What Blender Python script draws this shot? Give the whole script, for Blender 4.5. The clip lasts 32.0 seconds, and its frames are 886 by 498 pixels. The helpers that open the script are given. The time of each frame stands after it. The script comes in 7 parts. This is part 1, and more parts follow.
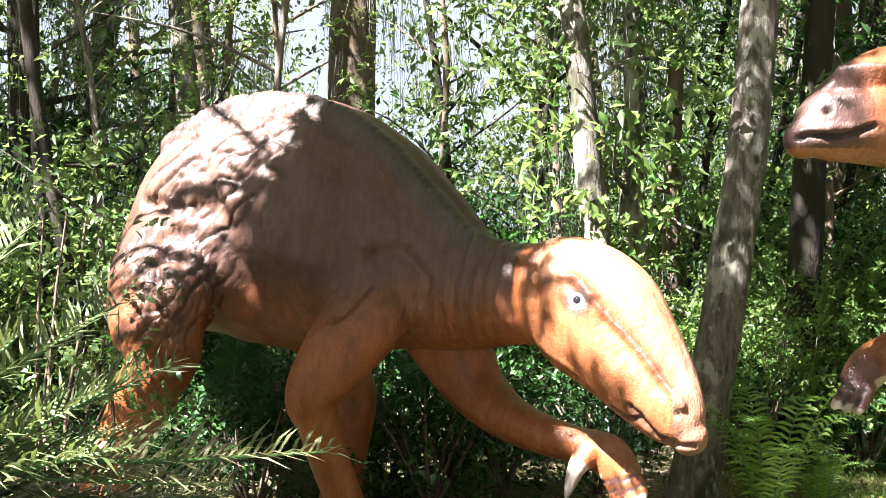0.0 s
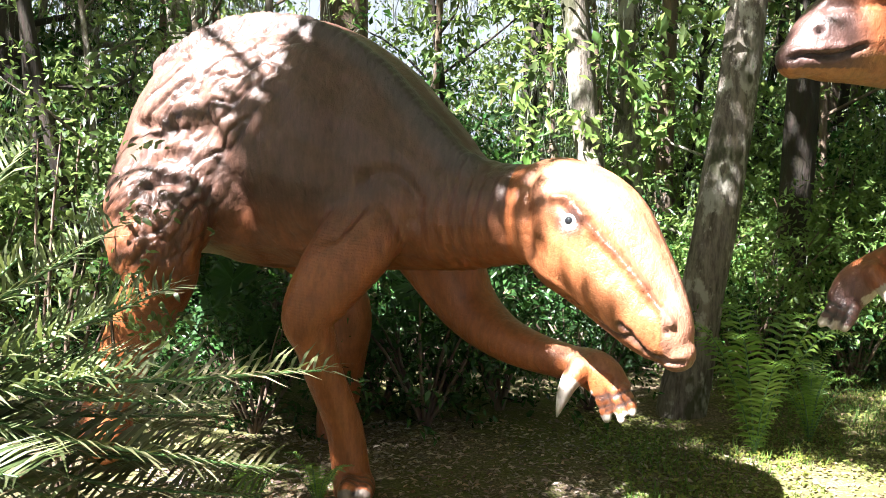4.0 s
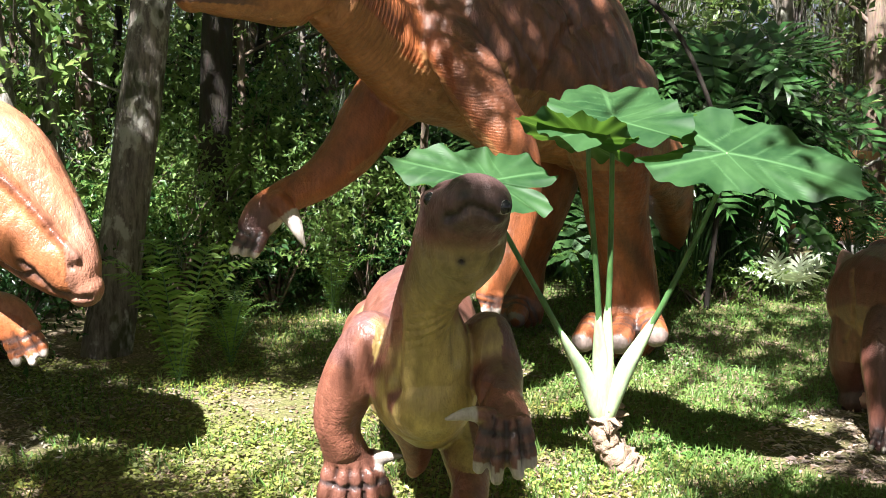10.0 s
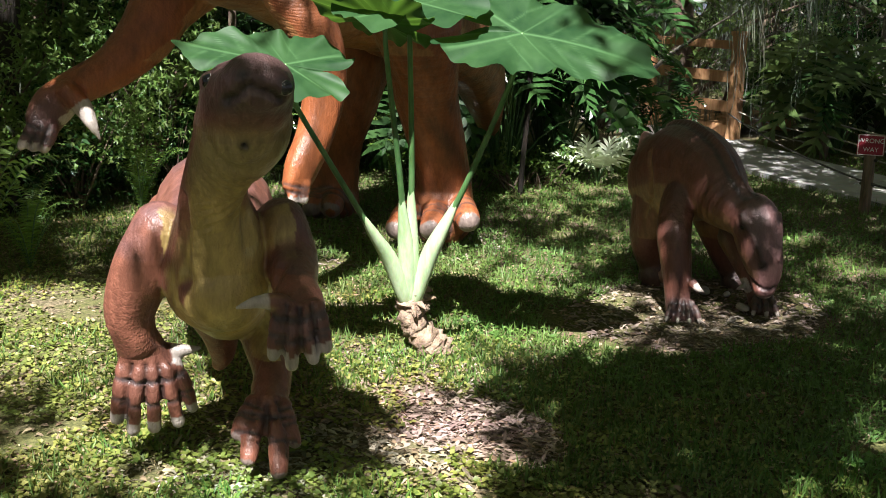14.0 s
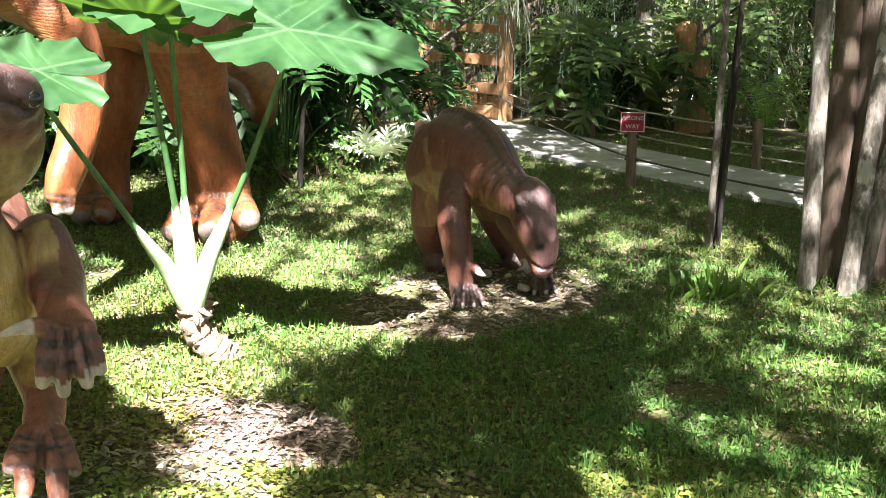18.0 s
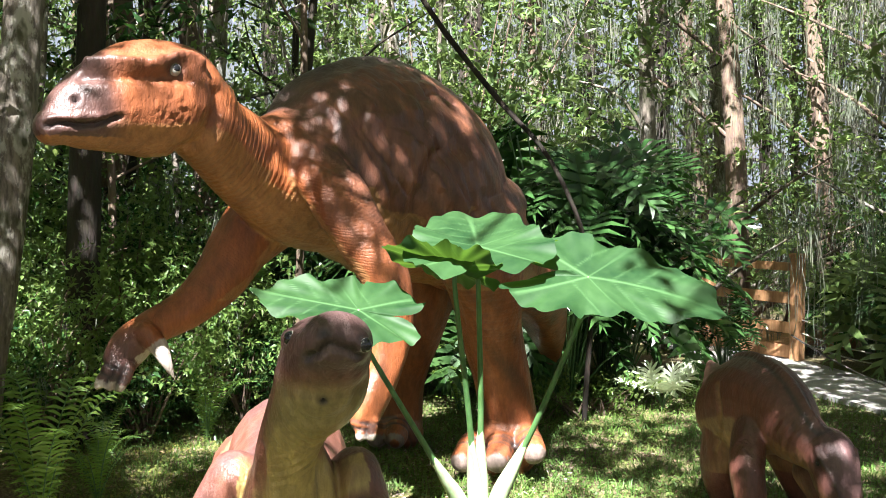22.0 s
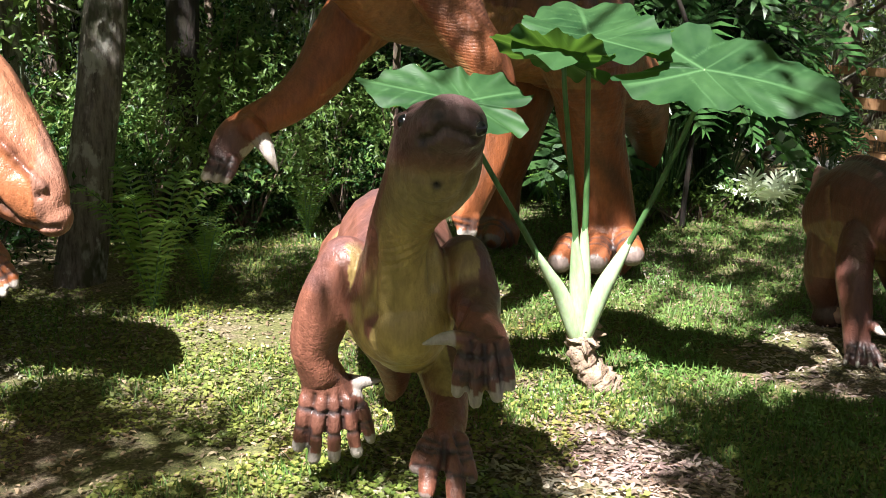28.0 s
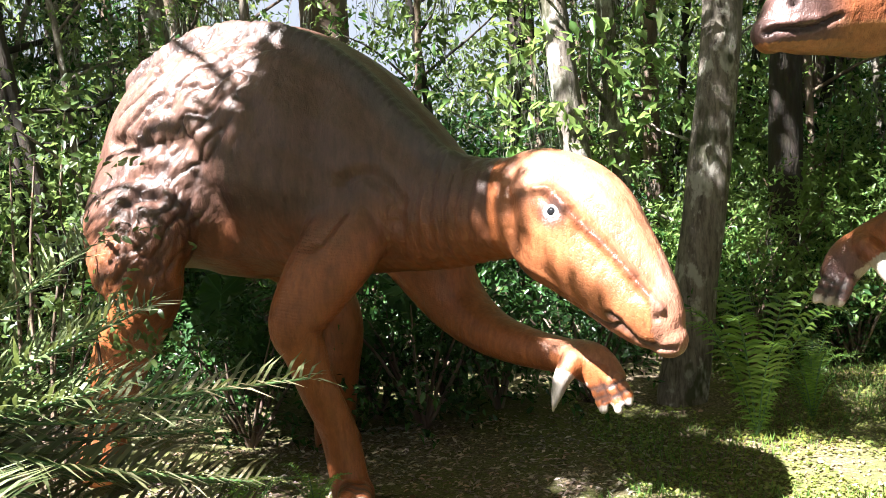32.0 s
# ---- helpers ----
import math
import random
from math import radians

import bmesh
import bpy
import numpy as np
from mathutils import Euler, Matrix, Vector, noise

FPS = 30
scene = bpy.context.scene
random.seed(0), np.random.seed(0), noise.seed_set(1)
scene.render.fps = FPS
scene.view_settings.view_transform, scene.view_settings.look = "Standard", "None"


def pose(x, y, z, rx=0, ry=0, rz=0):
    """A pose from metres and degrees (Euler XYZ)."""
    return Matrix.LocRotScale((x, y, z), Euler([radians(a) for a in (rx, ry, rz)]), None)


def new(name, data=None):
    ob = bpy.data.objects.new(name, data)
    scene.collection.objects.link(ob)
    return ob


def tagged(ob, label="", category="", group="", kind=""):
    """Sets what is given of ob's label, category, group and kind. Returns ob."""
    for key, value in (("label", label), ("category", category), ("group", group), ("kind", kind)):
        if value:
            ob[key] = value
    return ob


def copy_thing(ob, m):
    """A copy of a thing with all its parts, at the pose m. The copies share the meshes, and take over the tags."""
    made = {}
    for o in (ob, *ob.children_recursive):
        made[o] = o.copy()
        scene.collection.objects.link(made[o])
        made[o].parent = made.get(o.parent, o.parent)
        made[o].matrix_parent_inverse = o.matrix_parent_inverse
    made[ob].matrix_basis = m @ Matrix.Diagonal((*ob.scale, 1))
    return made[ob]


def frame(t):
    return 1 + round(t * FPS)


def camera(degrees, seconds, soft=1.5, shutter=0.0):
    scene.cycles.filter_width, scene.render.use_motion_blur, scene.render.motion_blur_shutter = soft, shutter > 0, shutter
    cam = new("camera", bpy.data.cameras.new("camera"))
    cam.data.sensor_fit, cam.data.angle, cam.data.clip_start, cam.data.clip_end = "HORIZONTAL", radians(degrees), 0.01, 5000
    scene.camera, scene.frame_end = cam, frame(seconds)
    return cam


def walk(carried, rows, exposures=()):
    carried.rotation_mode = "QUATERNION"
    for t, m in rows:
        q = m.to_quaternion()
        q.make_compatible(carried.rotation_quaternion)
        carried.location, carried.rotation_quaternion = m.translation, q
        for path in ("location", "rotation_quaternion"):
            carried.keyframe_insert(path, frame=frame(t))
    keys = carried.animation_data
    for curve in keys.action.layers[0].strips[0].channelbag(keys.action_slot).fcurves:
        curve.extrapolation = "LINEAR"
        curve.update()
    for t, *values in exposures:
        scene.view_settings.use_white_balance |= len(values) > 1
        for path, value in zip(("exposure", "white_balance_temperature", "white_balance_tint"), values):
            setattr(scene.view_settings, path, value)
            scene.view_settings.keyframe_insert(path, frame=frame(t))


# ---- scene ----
cam = camera(44.5, 32.0, soft=0.9)
# seconds, place in metres, yaw, pitch and roll in degrees
ROWS = [
    (0.0, -0.062, 0.066, 1.676, -1.91, -1.33, -0.21),
    (0.5, -0.043, 0.059, 1.669, -1.71, -3.15, 0.45),
    (1.0, -0.039, 0.057, 1.671, -2.27, -3.98, 0.49),
    (1.5, -0.040, 0.065, 1.668, -1.95, -4.39, 0.88),
    (2.0, -0.045, 0.062, 1.667, -1.30, -4.89, 0.62),
    (2.5, -0.052, 0.055, 1.668, -1.53, -5.05, 0.02),
    (4.5, -0.056, 0.014, 1.688, -2.91, -5.65, 0.24),
    (5.0, -0.008, 0.027, 1.685, -7.83, -5.16, -0.98),
    (5.5, 0.011, 0.033, 1.651, -16.49, -3.70, -1.25),
    (6.0, -0.049, -0.004, 1.675, -24.31, -3.12, -1.72),
    (6.5, -0.036, -0.030, 1.679, -28.32, -3.12, -2.64),
    (7.0, -0.021, -0.035, 1.677, -28.46, -3.60, -1.90),
    (7.5, 0.024, -0.051, 1.681, -29.64, -3.87, -1.98),
    (8.0, 0.047, -0.064, 1.687, -29.73, -3.80, -1.36),
    (8.5, 0.056, -0.067, 1.686, -29.89, -3.73, -1.43),
    (9.0, 0.069, -0.074, 1.685, -30.22, -3.91, -0.86),
    (9.5, 0.082, -0.076, 1.667, -30.73, -4.99, -0.46),
    (10.0, 0.091, -0.068, 1.635, -30.87, -8.25, -0.95),
    (10.5, 0.100, -0.061, 1.601, -30.98, -11.85, -1.76),
    (11.0, 0.107, -0.063, 1.596, -31.05, -13.11, -2.06),
    (11.5, 0.106, -0.071, 1.592, -31.18, -13.12, -1.76),
    (12.0, 0.108, -0.064, 1.589, -31.20, -13.39, -1.62),
    (12.5, 0.105, -0.062, 1.585, -31.10, -13.60, -1.80),
    (13.0, 0.107, -0.053, 1.579, -31.37, -13.44, -2.05),
    (13.5, 0.136, -0.068, 1.581, -33.45, -13.45, -1.75),
    (14.0, 0.217, -0.107, 1.597, -39.86, -13.70, -0.88),
    (14.5, 0.283, -0.118, 1.601, -46.35, -13.41, -1.23),
    (15.0, 0.317, -0.144, 1.583, -47.64, -13.17, -0.02),
    (15.5, 0.277, -0.130, 1.600, -50.33, -13.31, 1.86),
    (17.5, 0.283, -0.096, 1.624, -51.44, -15.20, 0.05),
    (18.0, 0.270, -0.092, 1.627, -51.64, -14.33, 0.20),
    (18.5, 0.261, -0.083, 1.630, -50.82, -13.49, -0.10),
    (19.0, 0.255, -0.063, 1.629, -49.38, -13.13, -0.41),
    (19.5, 0.262, -0.055, 1.626, -49.21, -13.58, 0.37),
    (20.0, 0.267, -0.065, 1.628, -49.16, -13.34, 0.76),
    (20.5, 0.265, -0.064, 1.632, -48.70, -12.39, 0.99),
    (21.0, 0.234, -0.062, 1.643, -45.53, -9.78, 0.99),
    (21.5, 0.179, -0.098, 1.669, -41.11, -6.28, 1.05),
    (22.0, 0.151, -0.106, 1.713, -37.00, -2.45, 0.03),
    (22.5, 0.127, -0.091, 1.720, -35.23, -1.82, -0.10),
    (23.0, 0.125, -0.075, 1.718, -34.06, -2.45, -0.03),
    (23.5, 0.121, -0.073, 1.719, -33.12, -3.11, 0.26),
    (24.0, 0.119, -0.083, 1.720, -32.99, -3.23, 0.52),
    (24.5, 0.116, -0.091, 1.718, -33.04, -3.17, 0.48),
    (26.5, 0.087, -0.061, 1.670, -33.04, -6.43, 0.14),
    (27.0, 0.100, -0.033, 1.656, -32.70, -9.32, -0.47),
    (27.5, 0.104, -0.030, 1.643, -32.51, -11.06, -0.48),
    (28.0, 0.116, -0.026, 1.633, -32.32, -12.39, -0.26),
    (28.5, 0.120, -0.025, 1.629, -32.39, -12.65, 0.00),
    (29.0, 0.122, -0.020, 1.629, -32.11, -13.04, 0.46),
    (29.5, 0.112, -0.000, 1.631, -30.22, -12.96, 0.42),
    (30.0, 0.097, 0.033, 1.637, -24.86, -11.97, 0.83),
    (30.5, 0.092, 0.048, 1.633, -17.81, -9.33, 0.54),
    (31.0, 0.066, 0.103, 1.642, -10.48, -6.67, 1.98),
    (31.5, 0.038, 0.101, 1.653, -5.81, -5.44, 2.41),
    (32.0, 0.019, 0.079, 1.657, -2.49, -5.40, 3.60),
]
walk(cam, [(t, pose(x, y, z, 90 + pitch, roll, yaw)) for t, x, y, z, yaw, pitch, roll in ROWS],
     exposures=[(t, stops + 0.54, 6150.0, 12.0) for t, stops in (
         (0.0, 2.9), (4.6, 2.85), (6.0, 2.5), (9.0, 2.25), (10.0, 2.1), (10.4, 1.75), (11.0, 1.42), (13.2, 1.22), (14.0, 1.42), (15.0, 2.05), (15.5, 2.35), (17.6, 2.82), (20.5, 2.82), (22.5, 2.25), (27.0, 1.88), (29.5, 1.53), (31.0, 2.15), (32.0, 2.6))])

# ---- sky and sun ----
SUN_WAY = Vector((0.74, 0.61, -1.25)).normalized()      # the way the sunlight travels
world = bpy.data.worlds.new("sky")
scene.world = world
world.use_nodes = True
wn, wl = world.node_tree.nodes, world.node_tree.links
sky = wn.new("ShaderNodeTexSky")
sky.sky_type, sky.sun_disc = "NISHITA", False
sky.sun_elevation = math.asin(-SUN_WAY.z)
sky.sun_rotation = math.atan2(-SUN_WAY.x, -SUN_WAY.y)
sky.air_density, sky.dust_density, sky.ozone_density = 1.0, 8.0, 1.0
wl.new(sky.outputs[0], wn["Background"].inputs[0])
wn["Background"].inputs[1].default_value = 0.007
sun = new("sun", bpy.data.lights.new("sun", "SUN"))
sun.data.energy, sun.data.angle, sun.data.color = 5.0, radians(0.5), (1.0, 0.965, 0.90)
sun.rotation_mode = "QUATERNION"
sun.rotation_quaternion = SUN_WAY.to_track_quat("-Z", "Y")
sun.location = (-6, -4, 14)

# ---- materials ----
def material(name, rough=0.8, metal=0.0, spec=0.5):
    m = bpy.data.materials.new(name)
    m.use_nodes = True
    b = m.node_tree.nodes["Principled BSDF"]
    b.inputs["Roughness"].default_value = rough
    b.inputs["Metallic"].default_value = metal
    b.inputs["Specular IOR Level"].default_value = spec
    return m, m.node_tree, b


def node(nt, kind, **values):
    n = nt.nodes.new(kind)
    for key, value in values.items():
        if key in n.inputs:
            n.inputs[key].default_value = value
        else:
            setattr(n, key, value)
    return n


def ramp(nt, source, stops):
    r = nt.nodes.new("ShaderNodeValToRGB")
    els = r.color_ramp.elements
    while len(els) < len(stops):
        els.new(0.5)
    for e, (p, c) in zip(els, stops):
        e.position, e.color = p, (*c, 1)
    nt.links.new(source, r.inputs[0])
    return r.outputs[0]


def noise_tex(nt, scale, detail=4, rough=0.6, coords="Object", stretch=(1, 1, 1)):
    tc = nt.nodes.new("ShaderNodeTexCoord")
    mp = node(nt, "ShaderNodeMapping", Scale=stretch)
    nt.links.new(tc.outputs[coords], mp.inputs[0])
    n = node(nt, "ShaderNodeTexNoise", Scale=scale, Detail=detail, Roughness=rough)
    nt.links.new(mp.outputs[0], n.inputs["Vector"])
    return n


def mix(nt, fac, a, b, blend="MIX"):
    m = nt.nodes.new("ShaderNodeMix")
    m.data_type, m.blend_type = "RGBA", blend
    for slot, v in ((0, fac), (6, a), (7, b)):
        if isinstance(v, (int, float)):
            m.inputs[slot].default_value = v
        elif isinstance(v, tuple):
            m.inputs[slot].default_value = (*v, 1)
        else:
            nt.links.new(v, m.inputs[slot])
    return m.outputs[2]


def bump(nt, b, source, strength=0.3, distance=0.01, before=None):
    n = node(nt, "ShaderNodeBump", Strength=strength, Distance=distance)
    nt.links.new(source, n.inputs["Height"])
    if before is not None:
        nt.links.new(before, n.inputs["Normal"])
    nt.links.new(n.outputs[0], b.inputs["Normal"])
    return n.outputs[0]


def noisy(name, dark, light, scale=8, rough=0.85, bumps=0.4, dist=0.01, stretch=(1, 1, 1), spec=0.3, fine=6):
    m, nt, b = material(name, rough, 0, spec)
    a = noise_tex(nt, scale, 6, 0.65, "Object", stretch)
    f = noise_tex(nt, scale * fine, 3, 0.6, "Object", stretch)
    base = ramp(nt, a.outputs[0], [(0.3, dark), (0.7, light)])
    col = mix(nt, 0.35, base, f.outputs[1], "SOFT_LIGHT")
    nt.links.new(col, b.inputs["Base Color"])
    n1 = bump(nt, b, a.outputs[0], bumps, dist)
    bump(nt, b, f.outputs[0], bumps, dist * 0.3, n1)
    return m


def leaf_material(name, dark, light, through_col, rough=0.42, amount=0.35):
    """Leaves: colour varies from leaf to leaf, some light passes through."""
    m, nt, b = material(name, rough, 0, 0.5)
    g = nt.nodes.new("ShaderNodeNewGeometry")
    col = ramp(nt, g.outputs["Random Per Island"], [(0.0, dark), (0.55, tuple((a + c) / 2 for a, c in zip(dark, light))), (1.0, light)])
    n = noise_tex(nt, 1.3, 3)
    col = mix(nt, 0.5, col, n.outputs[1], "SOFT_LIGHT")
    nt.links.new(col, b.inputs["Base Color"])
    tr = node(nt, "ShaderNodeBsdfTranslucent", Color=(*through_col, 1))
    sh = node(nt, "ShaderNodeMixShader", Fac=amount)
    nt.links.new(b.outputs[0], sh.inputs[1])
    nt.links.new(tr.outputs[0], sh.inputs[2])
    nt.links.new(sh.outputs[0], nt.nodes["Material Output"].inputs[0])
    return m


def skin_material(name, rough=0.42):
    """Painted statue skin: paint from the mesh, brush mottling, wrinkle rings and fine scales."""
    m, nt, b = material(name, rough, 0, 0.5)
    at = node(nt, "ShaderNodeAttribute", attribute_name="paint")
    big = noise_tex(nt, 3.5, 5, 0.6)
    mid = noise_tex(nt, 16, 4, 0.6, "Object", (1, 1, 0.45))
    fine = noise_tex(nt, 90, 3, 0.6)
    streak = noise_tex(nt, 38, 4, 0.7, "Object", (1, 1, 0.22))
    col = mix(nt, 0.45, at.outputs[0], big.outputs[0], "OVERLAY")
    col = mix(nt, 0.40, col, ramp(nt, mid.outputs[0], [(0.35, (0.27, 0.27, 0.27)), (0.7, (0.70, 0.70, 0.70))]), "OVERLAY")
    col = mix(nt, 0.40, col, ramp(nt, streak.outputs[0], [(0.36, (0.24, 0.22, 0.22)), (0.62, (0.66, 0.66, 0.66))]), "OVERLAY")
    nt.links.new(col, b.inputs["Base Color"])
    tc = nt.nodes.new("ShaderNodeTexCoord")
    # rings of skin, wavering and broken
    phase = node(nt, "ShaderNodeAttribute", attribute_name="ring_phase")
    amount = node(nt, "ShaderNodeAttribute", attribute_name="ring_amount")
    waver = noise_tex(nt, 11, 3, 0.6)
    a1 = node(nt, "ShaderNodeMath", operation="MULTIPLY_ADD")
    a1.inputs[1].default_value = 2.0
    nt.links.new(waver.outputs[0], a1.inputs[0])
    nt.links.new(phase.outputs["Fac"], a1.inputs[2])
    a2 = node(nt, "ShaderNodeMath", operation="PINGPONG")
    a2.inputs[1].default_value = 0.5
    nt.links.new(a1.outputs[0], a2.inputs[0])
    a3 = node(nt, "ShaderNodeMath", operation="POWER")
    a3.inputs[1].default_value = 0.55
    nt.links.new(a2.outputs[0], a3.inputs[0])
    a4 = node(nt, "ShaderNodeMath", operation="MULTIPLY")
    nt.links.new(a3.outputs[0], a4.inputs[0])
    nt.links.new(amount.outputs["Fac"], a4.inputs[1])
    cell = node(nt, "ShaderNodeTexVoronoi", Scale=34.0)
    cell.feature = "DISTANCE_TO_EDGE"
    nt.links.new(tc.outputs["Object"], cell.inputs["Vector"])
    pebble = ramp(nt, cell.outputs[0], [(0.0, (0, 0, 0)), (0.12, (1, 1, 1))])
    vo = node(nt, "ShaderNodeTexVoronoi", Scale=120.0)
    nt.links.new(tc.outputs["Object"], vo.inputs["Vector"])
    n1 = bump(nt, b, a4.outputs[0], 0.7, 0.0035)
    n2 = bump(nt, b, mid.outputs[0], 0.5, 0.02, n1)
    n3 = bump(nt, b, streak.outputs[0], 0.55, 0.008, n2)
    n4 = bump(nt, b, pebble, 0.14, 0.004, n3)
    bump(nt, b, vo.outputs[0], 0.25, 0.003, n4)
    rr = node(nt, "ShaderNodeMapRange")
    rr.inputs[3].default_value, rr.inputs[4].default_value = rough - 0.14, rough + 0.16
    nt.links.new(fine.outputs[0], rr.inputs[0])
    nt.links.new(rr.outputs[0], b.inputs["Roughness"])
    return m


def lichen_bark():
    m, nt, b = material("pale_bark", 0.92, 0, 0.25)
    patch = noise_tex(nt, 7, 6, 0.65, "Object", (1, 1, 0.6))
    blot = noise_tex(nt, 3.2, 4, 0.7, "Object", (1, 1, 0.5))
    crack = noise_tex(nt, 30, 5, 0.7, "Object", (1, 1, 0.2))
    base = ramp(nt, crack.outputs[0], [(0.35, (0.07, 0.058, 0.048)), (0.6, (0.21, 0.18, 0.15))])
    pale = ramp(nt, patch.outputs[0], [(0.52, (0, 0, 0)), (0.58, (1, 1, 1))])
    dark = ramp(nt, blot.outputs[0], [(0.54, (0, 0, 0)), (0.62, (1, 1, 1))])
    col = mix(nt, pale, base, (0.34, 0.32, 0.28))
    col = mix(nt, dark, col, (0.06, 0.06, 0.035))
    nt.links.new(col, b.inputs["Base Color"])
    n1 = bump(nt, b, crack.outputs[0], 0.9, 0.02)
    bump(nt, b, patch.outputs[0], 0.4, 0.02, n1)
    return m


BARK_PALE = lichen_bark()
BARK_BROWN = noisy("brown_bark", (0.05, 0.035, 0.025), (0.22, 0.16, 0.12), 7, 0.9, 0.9, 0.03, (1, 1, 0.25))
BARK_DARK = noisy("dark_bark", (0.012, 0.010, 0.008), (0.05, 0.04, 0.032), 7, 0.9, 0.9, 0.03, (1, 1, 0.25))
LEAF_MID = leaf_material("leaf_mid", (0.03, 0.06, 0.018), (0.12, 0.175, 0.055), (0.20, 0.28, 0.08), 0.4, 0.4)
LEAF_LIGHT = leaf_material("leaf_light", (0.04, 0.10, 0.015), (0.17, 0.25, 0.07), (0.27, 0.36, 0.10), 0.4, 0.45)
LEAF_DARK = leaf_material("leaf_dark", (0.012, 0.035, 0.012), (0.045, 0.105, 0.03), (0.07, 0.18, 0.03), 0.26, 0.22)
LEAF_FERN = leaf_material("leaf_fern", (0.07, 0.14, 0.02), (0.19, 0.29, 0.06), (0.26, 0.42, 0.07), 0.45, 0.35)
LEAF_PALM = leaf_material("leaf_palm", (0.035, 0.045, 0.018), (0.27, 0.275, 0.15), (0.2, 0.24, 0.06), 0.30, 0.15)
LEAF_GRASS = leaf_material("leaf_grass", (0.07, 0.10, 0.018), (0.28, 0.28, 0.075), (0.26, 0.30, 0.05), 0.5, 0.3)
LEAF_LAWN = leaf_material("leaf_lawn", (0.045, 0.105, 0.02), (0.17, 0.26, 0.06), (0.18, 0.30, 0.05), 0.5, 0.3)
MOSS = leaf_material("moss_grey", (0.10, 0.11, 0.085), (0.24, 0.25, 0.20), (0.22, 0.23, 0.17), 0.9, 0.3)
CHIPS = leaf_material("wood_chips", (0.10, 0.075, 0.055), (0.42, 0.34, 0.27), (0.2, 0.15, 0.1), 0.85, 0.05)
LITTER = leaf_material("litter", (0.09, 0.055, 0.03), (0.42, 0.30, 0.19), (0.2, 0.12, 0.05), 0.8, 0.1)
SKIN = skin_material("statue_skin")
EYE_WHITE, _nt, _b = material("eye_white", 0.15)
_b.inputs["Base Color"].default_value = (0.32, 0.31, 0.29, 1)
EYE_DARK, _nt, _b = material("eye_dark", 0.1)
_b.inputs["Base Color"].default_value = (0.01, 0.01, 0.012, 1)

# ---- helpers for meshes ----
def mesh_of(name, verts, faces, mat, smooth=True):
    me = bpy.data.meshes.new(name)
    me.from_pydata([tuple(v) for v in verts], [], [tuple(int(i) for i in fc) for fc in faces])
    me.materials.append(mat)
    if smooth:
        me.shade_smooth()
    me.update()
    return me


def quick_mesh(name, verts, quads, mat, smooth=True):
    """Many quads at once, from arrays."""
    me = bpy.data.meshes.new(name)
    verts, quads = np.asarray(verts, np.float32), np.asarray(quads, np.int32)
    n, k = quads.shape
    me.vertices.add(len(verts))
    me.vertices.foreach_set("co", verts.ravel())
    me.loops.add(n * k)
    me.loops.foreach_set("vertex_index", quads.ravel())
    me.polygons.add(n)
    me.polygons.foreach_set("loop_start", np.arange(0, n * k, k, dtype=np.int32))
    me.materials.append(mat)
    me.update(calc_edges=True)
    me.validate()
    if smooth:
        me.shade_smooth()
    return me


def thing(name, label, category, group="", kind="", at=(0, 0, 0), turn=0.0):
    ob = new(name)
    ob.empty_display_size = 0.1
    ob.matrix_basis = pose(*at, 0, 0, turn)
    return tagged(ob, label, category, group, kind)


def part(name, me, parent, label=""):
    ob = new(name, me)
    ob.parent = parent
    if label:
        ob["label"] = label
    return ob


def bm_part(name, bm, mat, parent, label="", smooth=False):
    me = bpy.data.meshes.new(name)
    bm.to_mesh(me)
    bm.free()
    me.materials.append(mat)
    if smooth:
        me.shade_smooth()
    return part(name, me, parent, label)


def spline(points, n):
    """Catmull-Rom through rows of numbers."""
    p = np.asarray(points, float)
    p = np.vstack([2 * p[0] - p[1], p, 2 * p[-1] - p[-2]])
    out = []
    m = len(p) - 3
    for s in np.linspace(0, m, n):
        i = min(int(s), m - 1)
        u = s - i
        a, b, c, d = p[i:i + 4]
        out.append(0.5 * (2 * b + (c - a) * u + (2 * a - 5 * b + 4 * c - d) * u * u + (3 * b - a - 3 * c + d) * u ** 3))
    return np.array(out)


